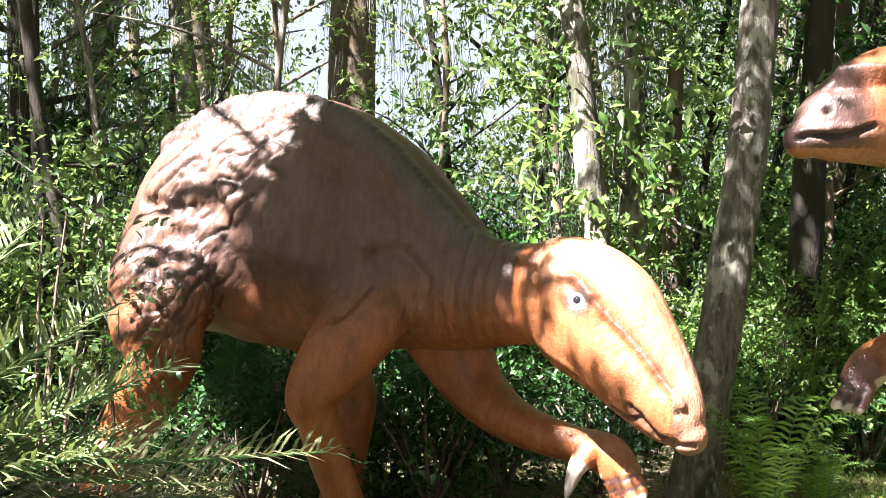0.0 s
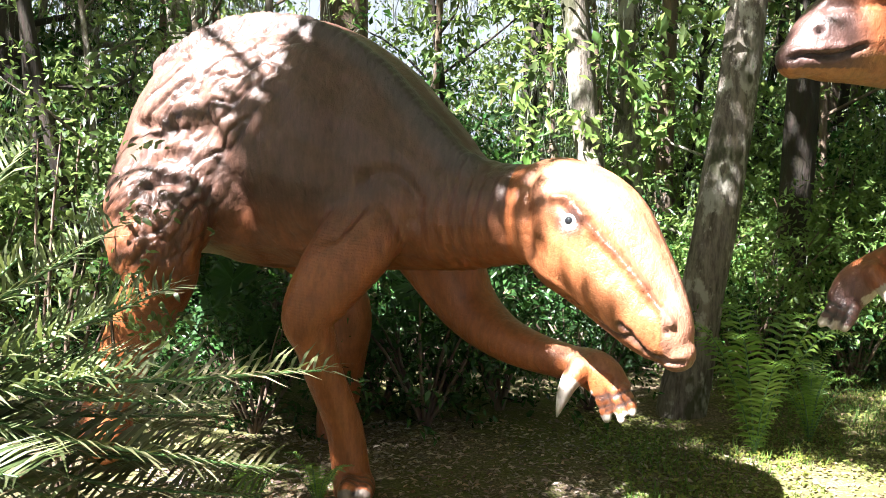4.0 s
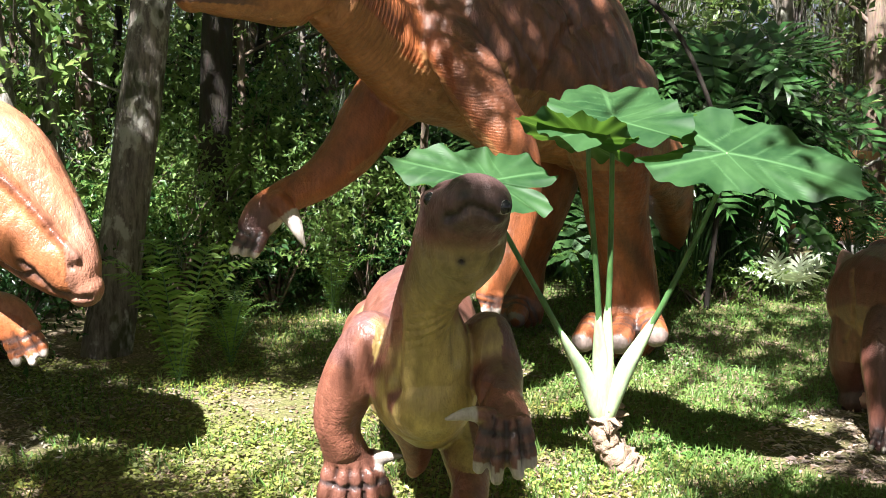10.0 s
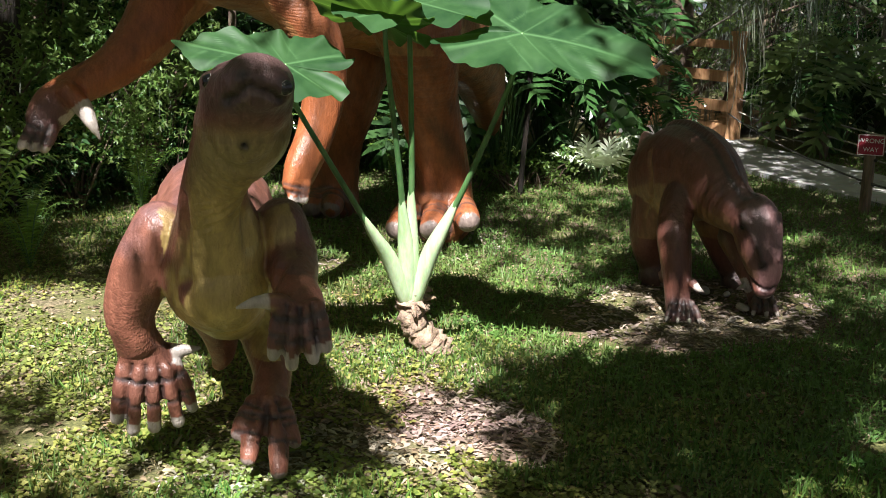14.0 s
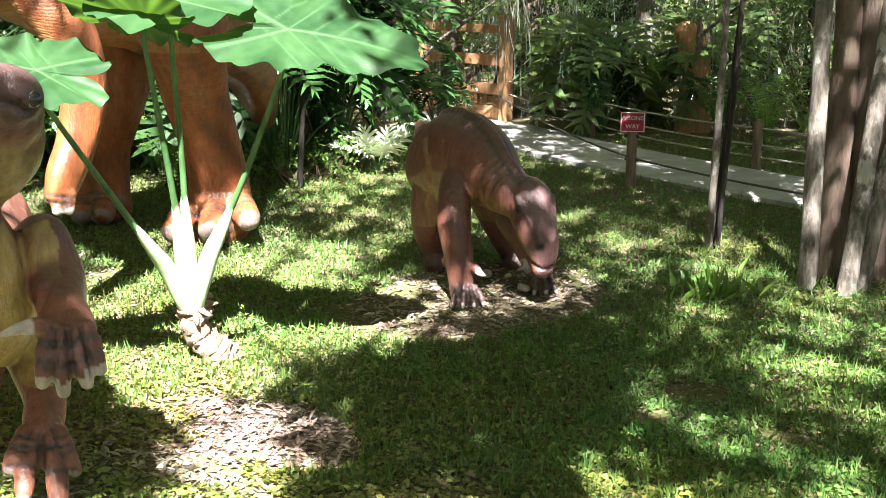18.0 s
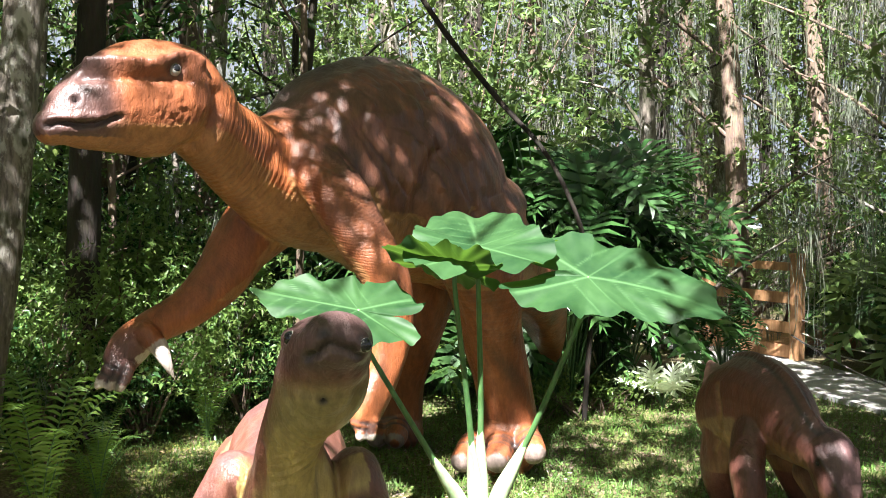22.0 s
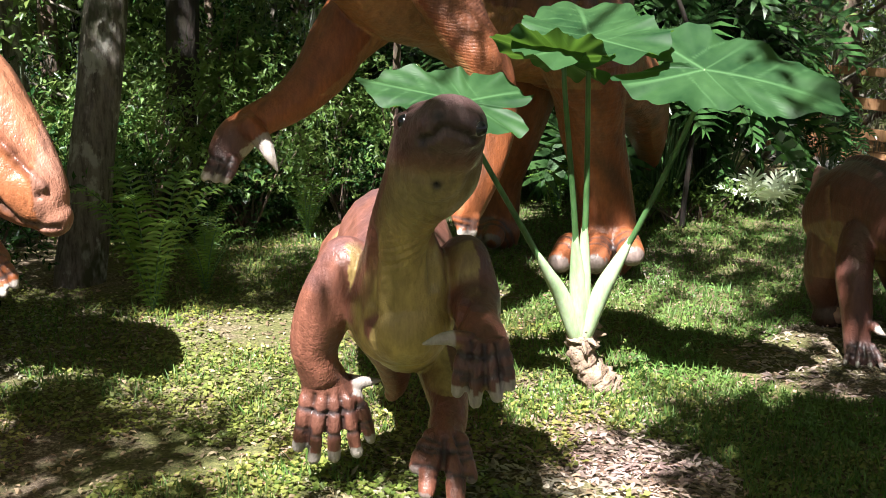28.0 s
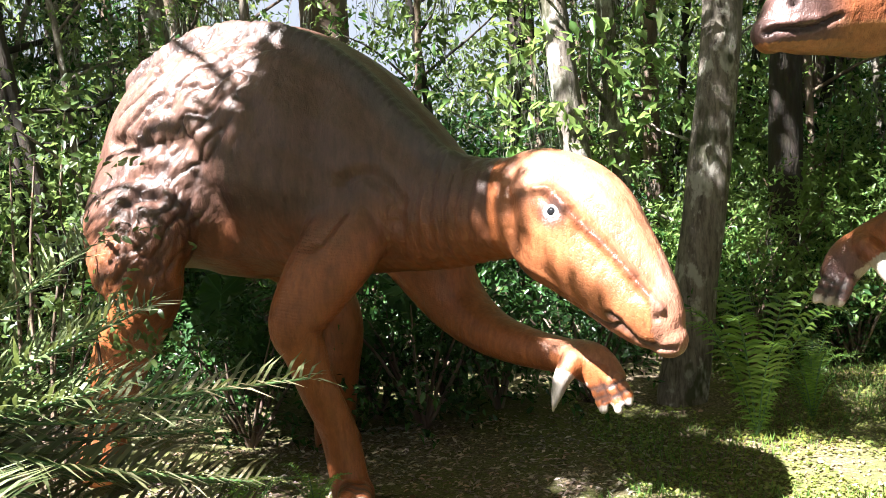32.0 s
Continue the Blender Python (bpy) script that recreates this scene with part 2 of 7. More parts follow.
def tube(points, n=12, sides=8, side=(0, 1, 0), cap=True, rough=0.0, rng=None):
    """Verts and faces of a tube: rows of x, y, z, radius in the plane, radius sideways."""
    q = spline(points, n)
    c, ru, rs = q[:, :3], np.maximum(q[:, 3], 0.001), np.maximum(q[:, -1], 0.001)
    if cap:
        t0, t1 = c[0] - c[1], c[-1] - c[-2]
        t0, t1 = t0 / np.linalg.norm(t0), t1 / np.linalg.norm(t1)
        k0, k1 = min(ru[0], rs[0]), min(ru[-1], rs[-1])
        pre = [(c[0] + t0 * k0 * a, b) for a, b in ((0.97, 0.25), (0.75, 0.66), (0.4, 0.92))]
        post = [(c[-1] + t1 * k1 * a, b) for a, b in ((0.4, 0.92), (0.75, 0.66), (0.97, 0.25))]
        ru = np.concatenate([[ru[0] * b for _, b in pre], ru, [ru[-1] * b for _, b in post]])
        rs = np.concatenate([[rs[0] * b for _, b in pre], rs, [rs[-1] * b for _, b in post]])
        c = np.vstack([[v for v, _ in pre], c, [v for v, _ in post]])
    tan = np.gradient(c, axis=0)
    tan /= np.linalg.norm(tan, axis=1)[:, None] + 1e-9
    sd = np.asarray(side, float)[None] - (tan @ np.asarray(side, float))[:, None] * tan
    sd /= np.linalg.norm(sd, axis=1)[:, None] + 1e-9
    up = np.cross(sd, tan)
    ang = np.linspace(0, 2 * np.pi, sides, endpoint=False)
    v = (c[:, None] + up[:, None] * (ru[:, None] * np.cos(ang))[..., None] + sd[:, None] * (rs[:, None] * np.sin(ang))[..., None])
    if rough and rng is not None:
        v += (v - c[:, None]) * rng.normal(0, rough, v.shape[:2])[..., None]
    m = len(c)
    faces = [(i * sides + j, i * sides + (j + 1) % sides, (i + 1) * sides + (j + 1) % sides, (i + 1) * sides + j)
             for i in range(m - 1) for j in range(sides)]
    ends = [tuple(range(sides))[::-1], tuple((m - 1) * sides + j for j in range(sides))]
    return v.reshape(-1, 3), faces + ends


def joined(pieces):
    """One vert and face list from several."""
    verts, faces, k = [], [], 0
    for v, f in pieces:
        verts.append(np.asarray(v))
        faces += [tuple(i + k for i in fc) for fc in f]
        k += len(v)
    return np.vstack(verts), faces


def leaf_mesh(name, centres, along, normal, length, width, mat, fold=0.25, fine=False):
    """Leaves with a fold along the rib: diamonds of 4 verts, or rounder ones of 6."""
    centres, along, normal = (np.asarray(a, float) for a in (centres, along, normal))
    n = len(centres)
    along = along / (np.linalg.norm(along, axis=1)[:, None] + 1e-9)
    across = np.cross(along, normal)
    across /= np.linalg.norm(across, axis=1)[:, None] + 1e-9
    nor = np.cross(across, along)
    L, W = np.asarray(length)[:, None], np.asarray(width)[:, None]
    tip = centres + along * L - nor * L * 0.12
    if fine:
        h = nor * W * fold
        v = np.stack([centres, centres + along * L * 0.26 + across * W * 0.46 + h, centres + along * L * 0.66 + across * W * 0.40 + h * 0.6, tip,
                      centres + along * L * 0.66 - across * W * 0.40 + h * 0.6, centres + along * L * 0.26 - across * W * 0.46 + h], 1).reshape(-1, 3)
        q = np.arange(n)[:, None] * 6
        return quick_mesh(name, v, np.concatenate([q + np.array([t]) for t in ([0, 5, 1], [1, 5, 4], [1, 4, 2], [2, 4, 3])], 0), mat, False)
    l1 = centres + along * L * 0.42 + across * W * 0.5 + nor * W * fold
    r1 = centres + along * L * 0.42 - across * W * 0.5 + nor * W * fold
    v = np.stack([centres, l1, tip, r1], 1).reshape(-1, 3)
    q = np.arange(n)[:, None] * 4
    tris = np.concatenate([q + np.array([[0, 2, 1]]), q + np.array([[0, 3, 2]])], 0)
    return quick_mesh(name, v, tris, mat, False)


# ---- ground ----
def build_ground():
    rng = np.random.default_rng(3)
    near = np.arange(-14, 22.01, 0.25)
    xs = np.concatenate([[-300, -150, -80, -45, -28, -20], near, [26, 34, 50, 90, 160, 300]])
    ys = np.concatenate([[-300, -150, -80, -45, -28, -20], near, [26, 34, 50, 90, 160, 300]])
    gx, gy = np.meshgrid(xs, ys)
    z = np.array([noise.noise((x * 0.5, y * 0.5, 0.3)) * 0.03 + noise.noise((x * 2.1, y * 2.1, 5.0)) * 0.012 - 0.02 for x, y in zip(gx.ravel(), gy.ravel())])
    w = len(xs)
    v = np.stack([gx.ravel(), gy.ravel(), z], 1)
    q = [(j * w + i, j * w + i + 1, (j + 1) * w + i + 1, (j + 1) * w + i) for j in range(len(ys) - 1) for i in range(w - 1)]
    m, nt, b = material("ground_soil", 0.95, 0, 0.2)
    big = noise_tex(nt, 0.9, 5, 0.6)
    mid = noise_tex(nt, 7, 6, 0.7)
    fine = noise_tex(nt, 60, 4, 0.7)
    soil = ramp(nt, fine.outputs[0], [(0.3, (0.045, 0.032, 0.022)), (0.5, (0.13, 0.095, 0.065)), (0.68, (0.33, 0.26, 0.19))])
    green = ramp(nt, fine.outputs[0], [(0.3, (0.035, 0.045, 0.014)), (0.7, (0.17, 0.16, 0.06))])
    cover = ramp(nt, mix(nt, 0.45, big.outputs[0], mid.outputs[0]), [(0.42, (0, 0, 0)), (0.54, (1, 1, 1))])
    nt.links.new(mix(nt, cover, soil, green), b.inputs["Base Color"])
    n1 = bump(nt, b, mid.outputs[0], 0.6, 0.03)
    bump(nt, b, fine.outputs[0], 0.8, 0.012, n1)
    ob = new("ground", quick_mesh("ground", v, q, m))
    return tagged(ob, "forest floor of soil, leaf litter and low grass", "ground", kind="structure")


GROUND = build_ground()


def build_haze():
    """Bright summer sky low over the far woods, all round."""
    m = bpy.data.materials.new("white_sky")
    m.use_nodes = True
    nt = m.node_tree
    nt.nodes.clear()
    e = node(nt, "ShaderNodeEmission", Color=(0.80, 0.87, 1.0, 1), Strength=0.11)
    o = nt.nodes.new("ShaderNodeOutputMaterial")
    nt.links.new(e.outputs[0], o.inputs[0])
    n, r = 72, 75.0
    v = [(r * math.cos(a), r * math.sin(a), z) for z in (-0.5, 32.0) for a in (i * math.tau / n for i in range(n))]
    f = [(i, (i + 1) % n, n + (i + 1) % n, n + i) for i in range(n)]
    ob = new("backdrop", mesh_of("backdrop", v, f, m))
    tagged(ob, "pale bright summer sky behind the far woods", "sky", kind="structure")


build_haze()


# ---- the dinosaur statues ----
def limb(bm, rows, n=0):
    v, f = tube(rows, n or 5 * len(rows), 18)
    vs = [bm.verts.new(c) for c in v]
    for fc in f:
        bm.faces.new([vs[i] for i in fc])


def moulded(bm, voxel, passes=6):
    """One skin over all the limbs."""
    me = bpy.data.meshes.new("skin")
    bm.to_mesh(me)
    bm.free()
    ob = new("skin", me)
    re = ob.modifiers.new("remesh", "REMESH")
    re.mode, re.voxel_size = "VOXEL", voxel
    sm = ob.modifiers.new("smooth", "SMOOTH")
    sm.factor, sm.iterations = 0.5, passes
    out = bpy.data.meshes.new_from_object(ob.evaluated_get(bpy.context.evaluated_depsgraph_get()))
    bpy.data.objects.remove(ob)
    bpy.data.meshes.remove(me)
    n = len(out.vertices)
    co, no = np.empty(n * 3, np.float32), np.empty(n * 3, np.float32)
    out.vertices.foreach_get("co", co)
    out.vertices.foreach_get("normal", no)
    return out, co.reshape(-1, 3).astype(float), no.reshape(-1, 3).astype(float)


def line_on(co, points, n=40):
    """A curve laid on the skin."""
    q = spline(points, n)
    return np.array([co[np.argmin(((co - p) ** 2).sum(1))] for p in q])


def reach(co, points):
    """Each vertex's distance from a set of points."""
    d = np.full(len(co), 9.0)
    for p in points:
        d = np.minimum(d, np.sqrt(((co - p) ** 2).sum(1)))
    return d


def press(co, no, points, depth, width):
    d = reach(co, points)
    return co - no * (depth * np.exp(-(d / width) ** 2))[:, None]


def folds(co, no, centre, axis, spacing, depth, radius):
    """Skin folds that ring an axis near a centre."""
    c, a = np.asarray(centre, float), np.asarray(axis, float)
    a = a / np.linalg.norm(a)
    s = (co - c) @ a
    d = np.linalg.norm(co - c, axis=1)
    wob = noise_at(co, 5.0) * 1.6
    return co + no * (depth * np.exp(-(d / radius) ** 2) * np.sin(s / spacing * 6.283 + wob))[:, None]


def blend(col, other, amount):
    return col + (np.asarray(other) - col) * np.clip(amount, 0, 1)[:, None]


def finished(name, label, me, co, col, eyes, at, turn, group, eye_r, pupil=0.6, skin=None):
    me.vertices.foreach_set("co", co.astype(np.float32).ravel())
    ca = me.color_attributes.new("paint", "FLOAT_COLOR", "POINT")
    ca.data.foreach_set("color", np.hstack([np.clip(col, 0.003, 1), np.ones((len(col), 1))]).astype(np.float32).ravel())
    skin = skin or Wrinkles(len(co))
    for key, values in (("ring_phase", skin.phase), ("ring_amount", skin.amount)):
        me.attributes.new(key, "FLOAT", "POINT").data.foreach_set("value", values.astype(np.float32))
    me.materials.clear()
    for m in (SKIN, EYE_WHITE, EYE_DARK):
        me.materials.append(m)
    bm = bmesh.new()
    bm.from_mesh(me)
    for p, out in eyes:
        p, out = Vector(p), Vector(out).normalized()
        for r, push, slot in ((eye_r, 0.0, 1), (eye_r * pupil, 1.06 - pupil, 2)):
            g = bmesh.ops.create_icosphere(bm, subdivisions=3, radius=r, matrix=Matrix.Translation(p + out * eye_r * push))
            for fc in {f for v in g["verts"] for f in v.link_faces}:
                fc.material_index = slot
    bm.to_mesh(me)
    bm.free()
    me.shade_smooth()
    me.name = name
    ob = new(name, me)
    ob.matrix_basis = pose(*at, 0, 0, turn)
    return tagged(ob, label, "dinosaur statue", group)


def facing(co, seen, q):
    """The skin's first vertex on the line from seen through q."""
    u = np.asarray(q, float) - seen
    u /= np.linalg.norm(u)
    s = (co - seen) @ u
    d = np.linalg.norm(co - seen - s[:, None] * u, axis=1)
    near = np.flatnonzero(d < max(0.014, d.min() * 1.2))
    return near[np.argmin(s[near])]


def traced(co, seen, points, n=40):
    """A curve on the side of the skin that faces seen."""
    return line_on(co, [co[facing(co, seen, q)] for q in points], n)


def eye_at(co, no, seen, q):
    i = facing(co, seen, q)
    return co[i].copy(), no[i].copy()


GRAD = np.random.default_rng(40).normal(0, 1, (256, 3))
GRAD /= np.linalg.norm(GRAD, axis=1)[:, None]
PERM = np.random.default_rng(41).permutation(256)


def noise_at(co, scale, seed=0.0):
    """Gradient noise at many points at once."""
    p = np.asarray(co, float) * scale + (seed, seed * 0.37, seed * 0.71)
    i = np.floor(p).astype(int)
    f = p - i
    u = f * f * f * (f * (f * 6 - 15) + 10)
    out = np.zeros(len(p))
    for dx in (0, 1):
        for dy in (0, 1):
            for dz in (0, 1):
                h = PERM[(PERM[(PERM[(i[:, 0] + dx) & 255] + i[:, 1] + dy) & 255] + i[:, 2] + dz) & 255]
                g = (GRAD[h] * (f - (dx, dy, dz))).sum(1)
                out += g * np.where(dx, u[:, 0], 1 - u[:, 0]) * np.where(dy, u[:, 1], 1 - u[:, 1]) * np.where(dz, u[:, 2], 1 - u[:, 2])
    return out * 1.3


def along(co, way, fine, coarse):
    """Coordinates for noise that is drawn out along a way."""
    w = np.asarray(way, float)
    w = w / np.linalg.norm(w)
    s = co @ w
    return (co - s[:, None] * w) * fine + s[:, None] * w * coarse


def creases(co, no, near, way, fine, coarse, depth, width, seed):
    """A web of sharp creases, drawn out along a way, where near is high; gives the places and the web."""
    n = noise_at(along(co, way, fine, coarse), 1.0, seed) + 0.10 * noise_at(co, fine * 2.2, seed + 5)
    web = np.exp(-(n / width) ** 2) * near
    return co - no * (depth * web)[:, None], web


class Wrinkles:
    """Fine skin wrinkles: for each vertex the phase of the nearest set of rings and their strength."""

    def __init__(self, n):
        self.phase, self.amount = np.zeros(n), np.zeros(n)

    def ring(self, co, centre, axis, spacing, radius, strength=1.0):
        c, a = np.asarray(centre, float), np.asarray(axis, float)
        a = a / np.linalg.norm(a)
        w = strength * np.exp(-(np.linalg.norm(co - c, axis=1) / radius) ** 4)
        win = w > self.amount
        self.phase[win] = ((co[win] - c) @ a) / spacing
        self.amount[win] = w[win]


def shape_left_adult():
    bm = bmesh.new()
    limb(bm, [(-1.80, 0.33, 1.40, 0.22, 0.24), (-1.52, 0.14, 1.47, 0.40, 0.40), (-1.14, 0.07, 1.63, 0.615, 0.53), (-0.76, 0.1, 1.68, 0.655, 0.55), (-0.39, 0.09, 1.59, 0.594, 0.475), (-0.05, 0.05, 1.47, 0.447, 0.358), (0.26, -0.02, 1.37, 0.302, 0.256), (0.49, -0.09, 1.36, 0.241, 0.216), (0.71, -0.15, 1.37, 0.224, 0.201)])  # body
    limb(bm, [(0.65, -0.13, 1.36, 0.215, 0.194), (0.82, -0.19, 1.36, 0.27, 0.23), (0.99, -0.24, 1.27, 0.287, 0.229), (1.15, -0.3, 1.12, 0.231, 0.19), (1.28, -0.35, 0.98, 0.176, 0.158), (1.36, -0.38, 0.89, 0.127, 0.121), (1.4, -0.39, 0.84, 0.08, 0.08)])  # skull
    limb(bm, [(-0.15, -0.12, 1.37, 0.253, 0.177), (-0.16, -0.28, 1.22, 0.209, 0.157), (-0.24, -0.41, 1.04, 0.17, 0.136), (-0.31, -0.47, 0.88, 0.133, 0.12), (-0.29, -0.44, 0.75, 0.102, 0.102), (-0.27, -0.39, 0.58, 0.092, 0.092), (-0.22, -0.31, 0.34, 0.091, 0.091), (-0.19, -0.29, 0.09, 0.095, 0.095), (-0.17, -0.3, 0.04, 0.106, 0.106)])  # right arm
    limb(bm, [(-0.01, 0.29, 1.14, 0.233, 0.186), (0.14, 0.31, 0.88, 0.162, 0.162), (0.34, 0.23, 0.75, 0.122, 0.122), (0.55, 0.15, 0.69, 0.099, 0.099), (0.78, 0.08, 0.66, 0.086, 0.086), (0.94, 0.02, 0.64, 0.1, 0.08), (1.02, -0, 0.56, 0.094, 0.066)])  # left arm
    limb(bm, [(-1.24, -0.26, 1.55, 0.39, 0.234), (-1.2, -0.42, 1.36, 0.337, 0.236), (-1.16, -0.52, 1.17, 0.265, 0.212), (-1.15, -0.52, 1, 0.179, 0.179), (-1.37, -0.45, 0.72, 0.151, 0.151), (-1.57, -0.42, 0.38, 0.131, 0.131), (-1.6, -0.45, 0.15, 0.145, 0.145)])  # right leg
    limb(bm, [(-1.15, 0.40, 1.32, 0.27, 0.21), (-0.88, 0.55, 1.02, 0.17, 0.17), (-0.72, 0.59, 0.73, 0.13, 0.13), (-0.77, 0.61, 0.43, 0.125, 0.125), (-0.86, 0.68, 0.1, 0.122, 0.122), (-0.85, 0.69, -0.03, 0.143, 0.143)])  # left leg
    limb(bm, [(-1.54, 0.19, 1.44, 0.36, 0.38), (-2, 0.73, 1.34, 0.28, 0.28), (-2.41, 1.29, 1.16, 0.20, 0.20), (-2.89, 1.94, 1.0, 0.13, 0.13), (-3.29, 2.51, 0.86, 0.067, 0.067)])  # tail
    limb(bm, [(0.97, -0.04, 0.56, 0.031, 0.031), (0.99, -0.05, 0.5, 0.029, 0.029), (1.01, -0.06, 0.45, 0.024, 0.024)])  # finger
    limb(bm, [(1.03, -0.04, 0.57, 0.031, 0.031), (1.06, -0.05, 0.51, 0.029, 0.029), (1.08, -0.06, 0.45, 0.023, 0.023)])  # finger
    limb(bm, [(1.08, -0.05, 0.59, 0.031, 0.031), (1.12, -0.06, 0.53, 0.028, 0.028), (1.13, -0.07, 0.49, 0.023, 0.023)])  # finger
    limb(bm, [(0.87, -0.03, 0.66, 0.063, 0.063), (0.84, -0.1, 0.6, 0.044, 0.044), (0.82, -0.13, 0.53, 0.029, 0.029), (0.8, -0.15, 0.45, 0.008, 0.008)])  # thumb
    limb(bm, [(-0.13, -0.4, 0.08, 0.055, 0.055), (-0.1, -0.5, 0.07, 0.043, 0.043)])  # toe
    limb(bm, [(-0.09, -0.35, 0.07, 0.055, 0.055), (-0.04, -0.44, 0.06, 0.043, 0.043)])  # toe
    return moulded(bm, 0.0105, 8)


def shape_centre_adult():
    bm = bmesh.new()
    limb(bm, [(-1.17, 0.33, 1.48, 0.25, 0.28), (-1.02, 0.3, 1.56, 0.43, 0.41), (-0.76, 0.23, 1.75, 0.61, 0.535), (-0.43, 0.19, 1.91, 0.64, 0.53), (-0.03, 0.23, 1.92, 0.55, 0.44), (0.31, 0.26, 1.87, 0.404, 0.323), (0.63, 0.31, 1.92, 0.255, 0.225), (0.87, 0.38, 2.03, 0.205, 0.19), (1.04, 0.44, 2.11, 0.19, 0.185)])  # body
    limb(bm, [(1.02, 0.45, 2.15, 0.19, 0.165), (1.17, 0.45, 2.20, 0.262, 0.2), (1.38, 0.43, 2.185, 0.268, 0.2), (1.56, 0.44, 2.14, 0.214, 0.17), (1.71, 0.44, 2.08, 0.146, 0.132), (1.79, 0.44, 2.04, 0.085, 0.085)])  # skull
    limb(bm, [(0.31, 0.06, 1.66, 0.229, 0.183), (0.5, 0.03, 1.47, 0.169, 0.169), (0.63, 0.03, 1.31, 0.146, 0.146), (0.82, 0.01, 1.16, 0.11, 0.11), (1.02, -0.02, 1.07, 0.093, 0.093), (1.13, -0.04, 0.99, 0.108, 0.086), (1.2, -0.04, 0.91, 0.095, 0.067)])  # right arm
    limb(bm, [(0.33, 0.46, 1.94, 0.217, 0.13), (0.35, 0.66, 1.75, 0.188, 0.131), (0.3, 0.81, 1.52, 0.154, 0.123), (0.24, 0.9, 1.33, 0.127, 0.127), (0.2, 0.91, 1.09, 0.111, 0.111), (0.27, 0.91, 0.86, 0.096, 0.096), (0.36, 0.91, 0.71, 0.098, 0.078), (0.41, 0.91, 0.61, 0.08, 0.056)])  # left arm
    limb(bm, [(-0.9, 0.48, 1.71, 0.486, 0.243), (-0.87, 0.6, 1.4, 0.335, 0.235), (-0.94, 0.58, 1.16, 0.222, 0.222), (-1.06, 0.52, 0.91, 0.198, 0.198), (-1.18, 0.51, 0.61, 0.181, 0.181), (-1.26, 0.49, 0.35, 0.191, 0.191), (-1.23, 0.5, 0.17, 0.228, 0.228)])  # left leg
    limb(bm, [(-1.33, -0.31, 1.36, 0.392, 0.274), (-1.3, -0.41, 0.88, 0.246, 0.246), (-1.32, -0.54, 0.51, 0.194, 0.194), (-1.34, -0.59, 0.21, 0.188, 0.188), (-1.32, -0.58, 0.09, 0.205, 0.205)])  # right leg
    limb(bm, [(-1.08, 0.29, 1.52, 0.40, 0.40), (-1.66, 0.13, 1.28, 0.29, 0.29), (-2.21, -0.03, 1.07, 0.23, 0.23), (-2.75, -0.31, 0.72, 0.154, 0.154), (-3.34, -0.7, 0.4, 0.078, 0.078)])  # tail
    limb(bm, [(1.25, -0.02, 0.91, 0.038, 0.038), (1.29, -0.02, 0.86, 0.032, 0.032), (1.33, -0.02, 0.81, 0.024, 0.024)])  # finger
    limb(bm, [(1.23, 0.02, 0.89, 0.038, 0.038), (1.26, 0.02, 0.84, 0.032, 0.032), (1.29, 0.02, 0.8, 0.023, 0.023)])  # finger
    limb(bm, [(1.19, 0.04, 0.89, 0.035, 0.035), (1.22, 0.05, 0.83, 0.029, 0.029), (1.25, 0.05, 0.79, 0.021, 0.021)])  # finger
    limb(bm, [(1.09, 0.03, 1.05, 0.071, 0.071), (1.06, 0.1, 0.99, 0.05, 0.05), (1.04, 0.14, 0.91, 0.032, 0.032), (1.01, 0.16, 0.83, 0.009, 0.009)])  # thumb
    limb(bm, [(0.42, 0.93, 0.62, 0.034, 0.034), (0.45, 0.93, 0.55, 0.026, 0.026)])  # finger
    limb(bm, [(0.39, 0.96, 0.62, 0.034, 0.034), (0.41, 0.97, 0.55, 0.026, 0.026)])  # finger
    limb(bm, [(-1.2, 0.7, 0.23, 0.094, 0.094), (-1.12, 0.81, 0.19, 0.081, 0.081)])  # toe
    limb(bm, [(-1.06, 0.6, 0.2, 0.093, 0.093), (-0.93, 0.68, 0.15, 0.081, 0.081)])  # toe
    limb(bm, [(-0.99, 0.43, 0.19, 0.094, 0.094), (-0.85, 0.47, 0.13, 0.078, 0.078)])  # toe
    limb(bm, [(-1.24, -0.48, 0.14, 0.096, 0.096), (-1.16, -0.42, 0.09, 0.079, 0.079)])  # toe
    limb(bm, [(-1.19, -0.6, 0.13, 0.089, 0.089), (-1.1, -0.55, 0.08, 0.072, 0.072)])  # toe
    return moulded(bm, 0.0105, 8)


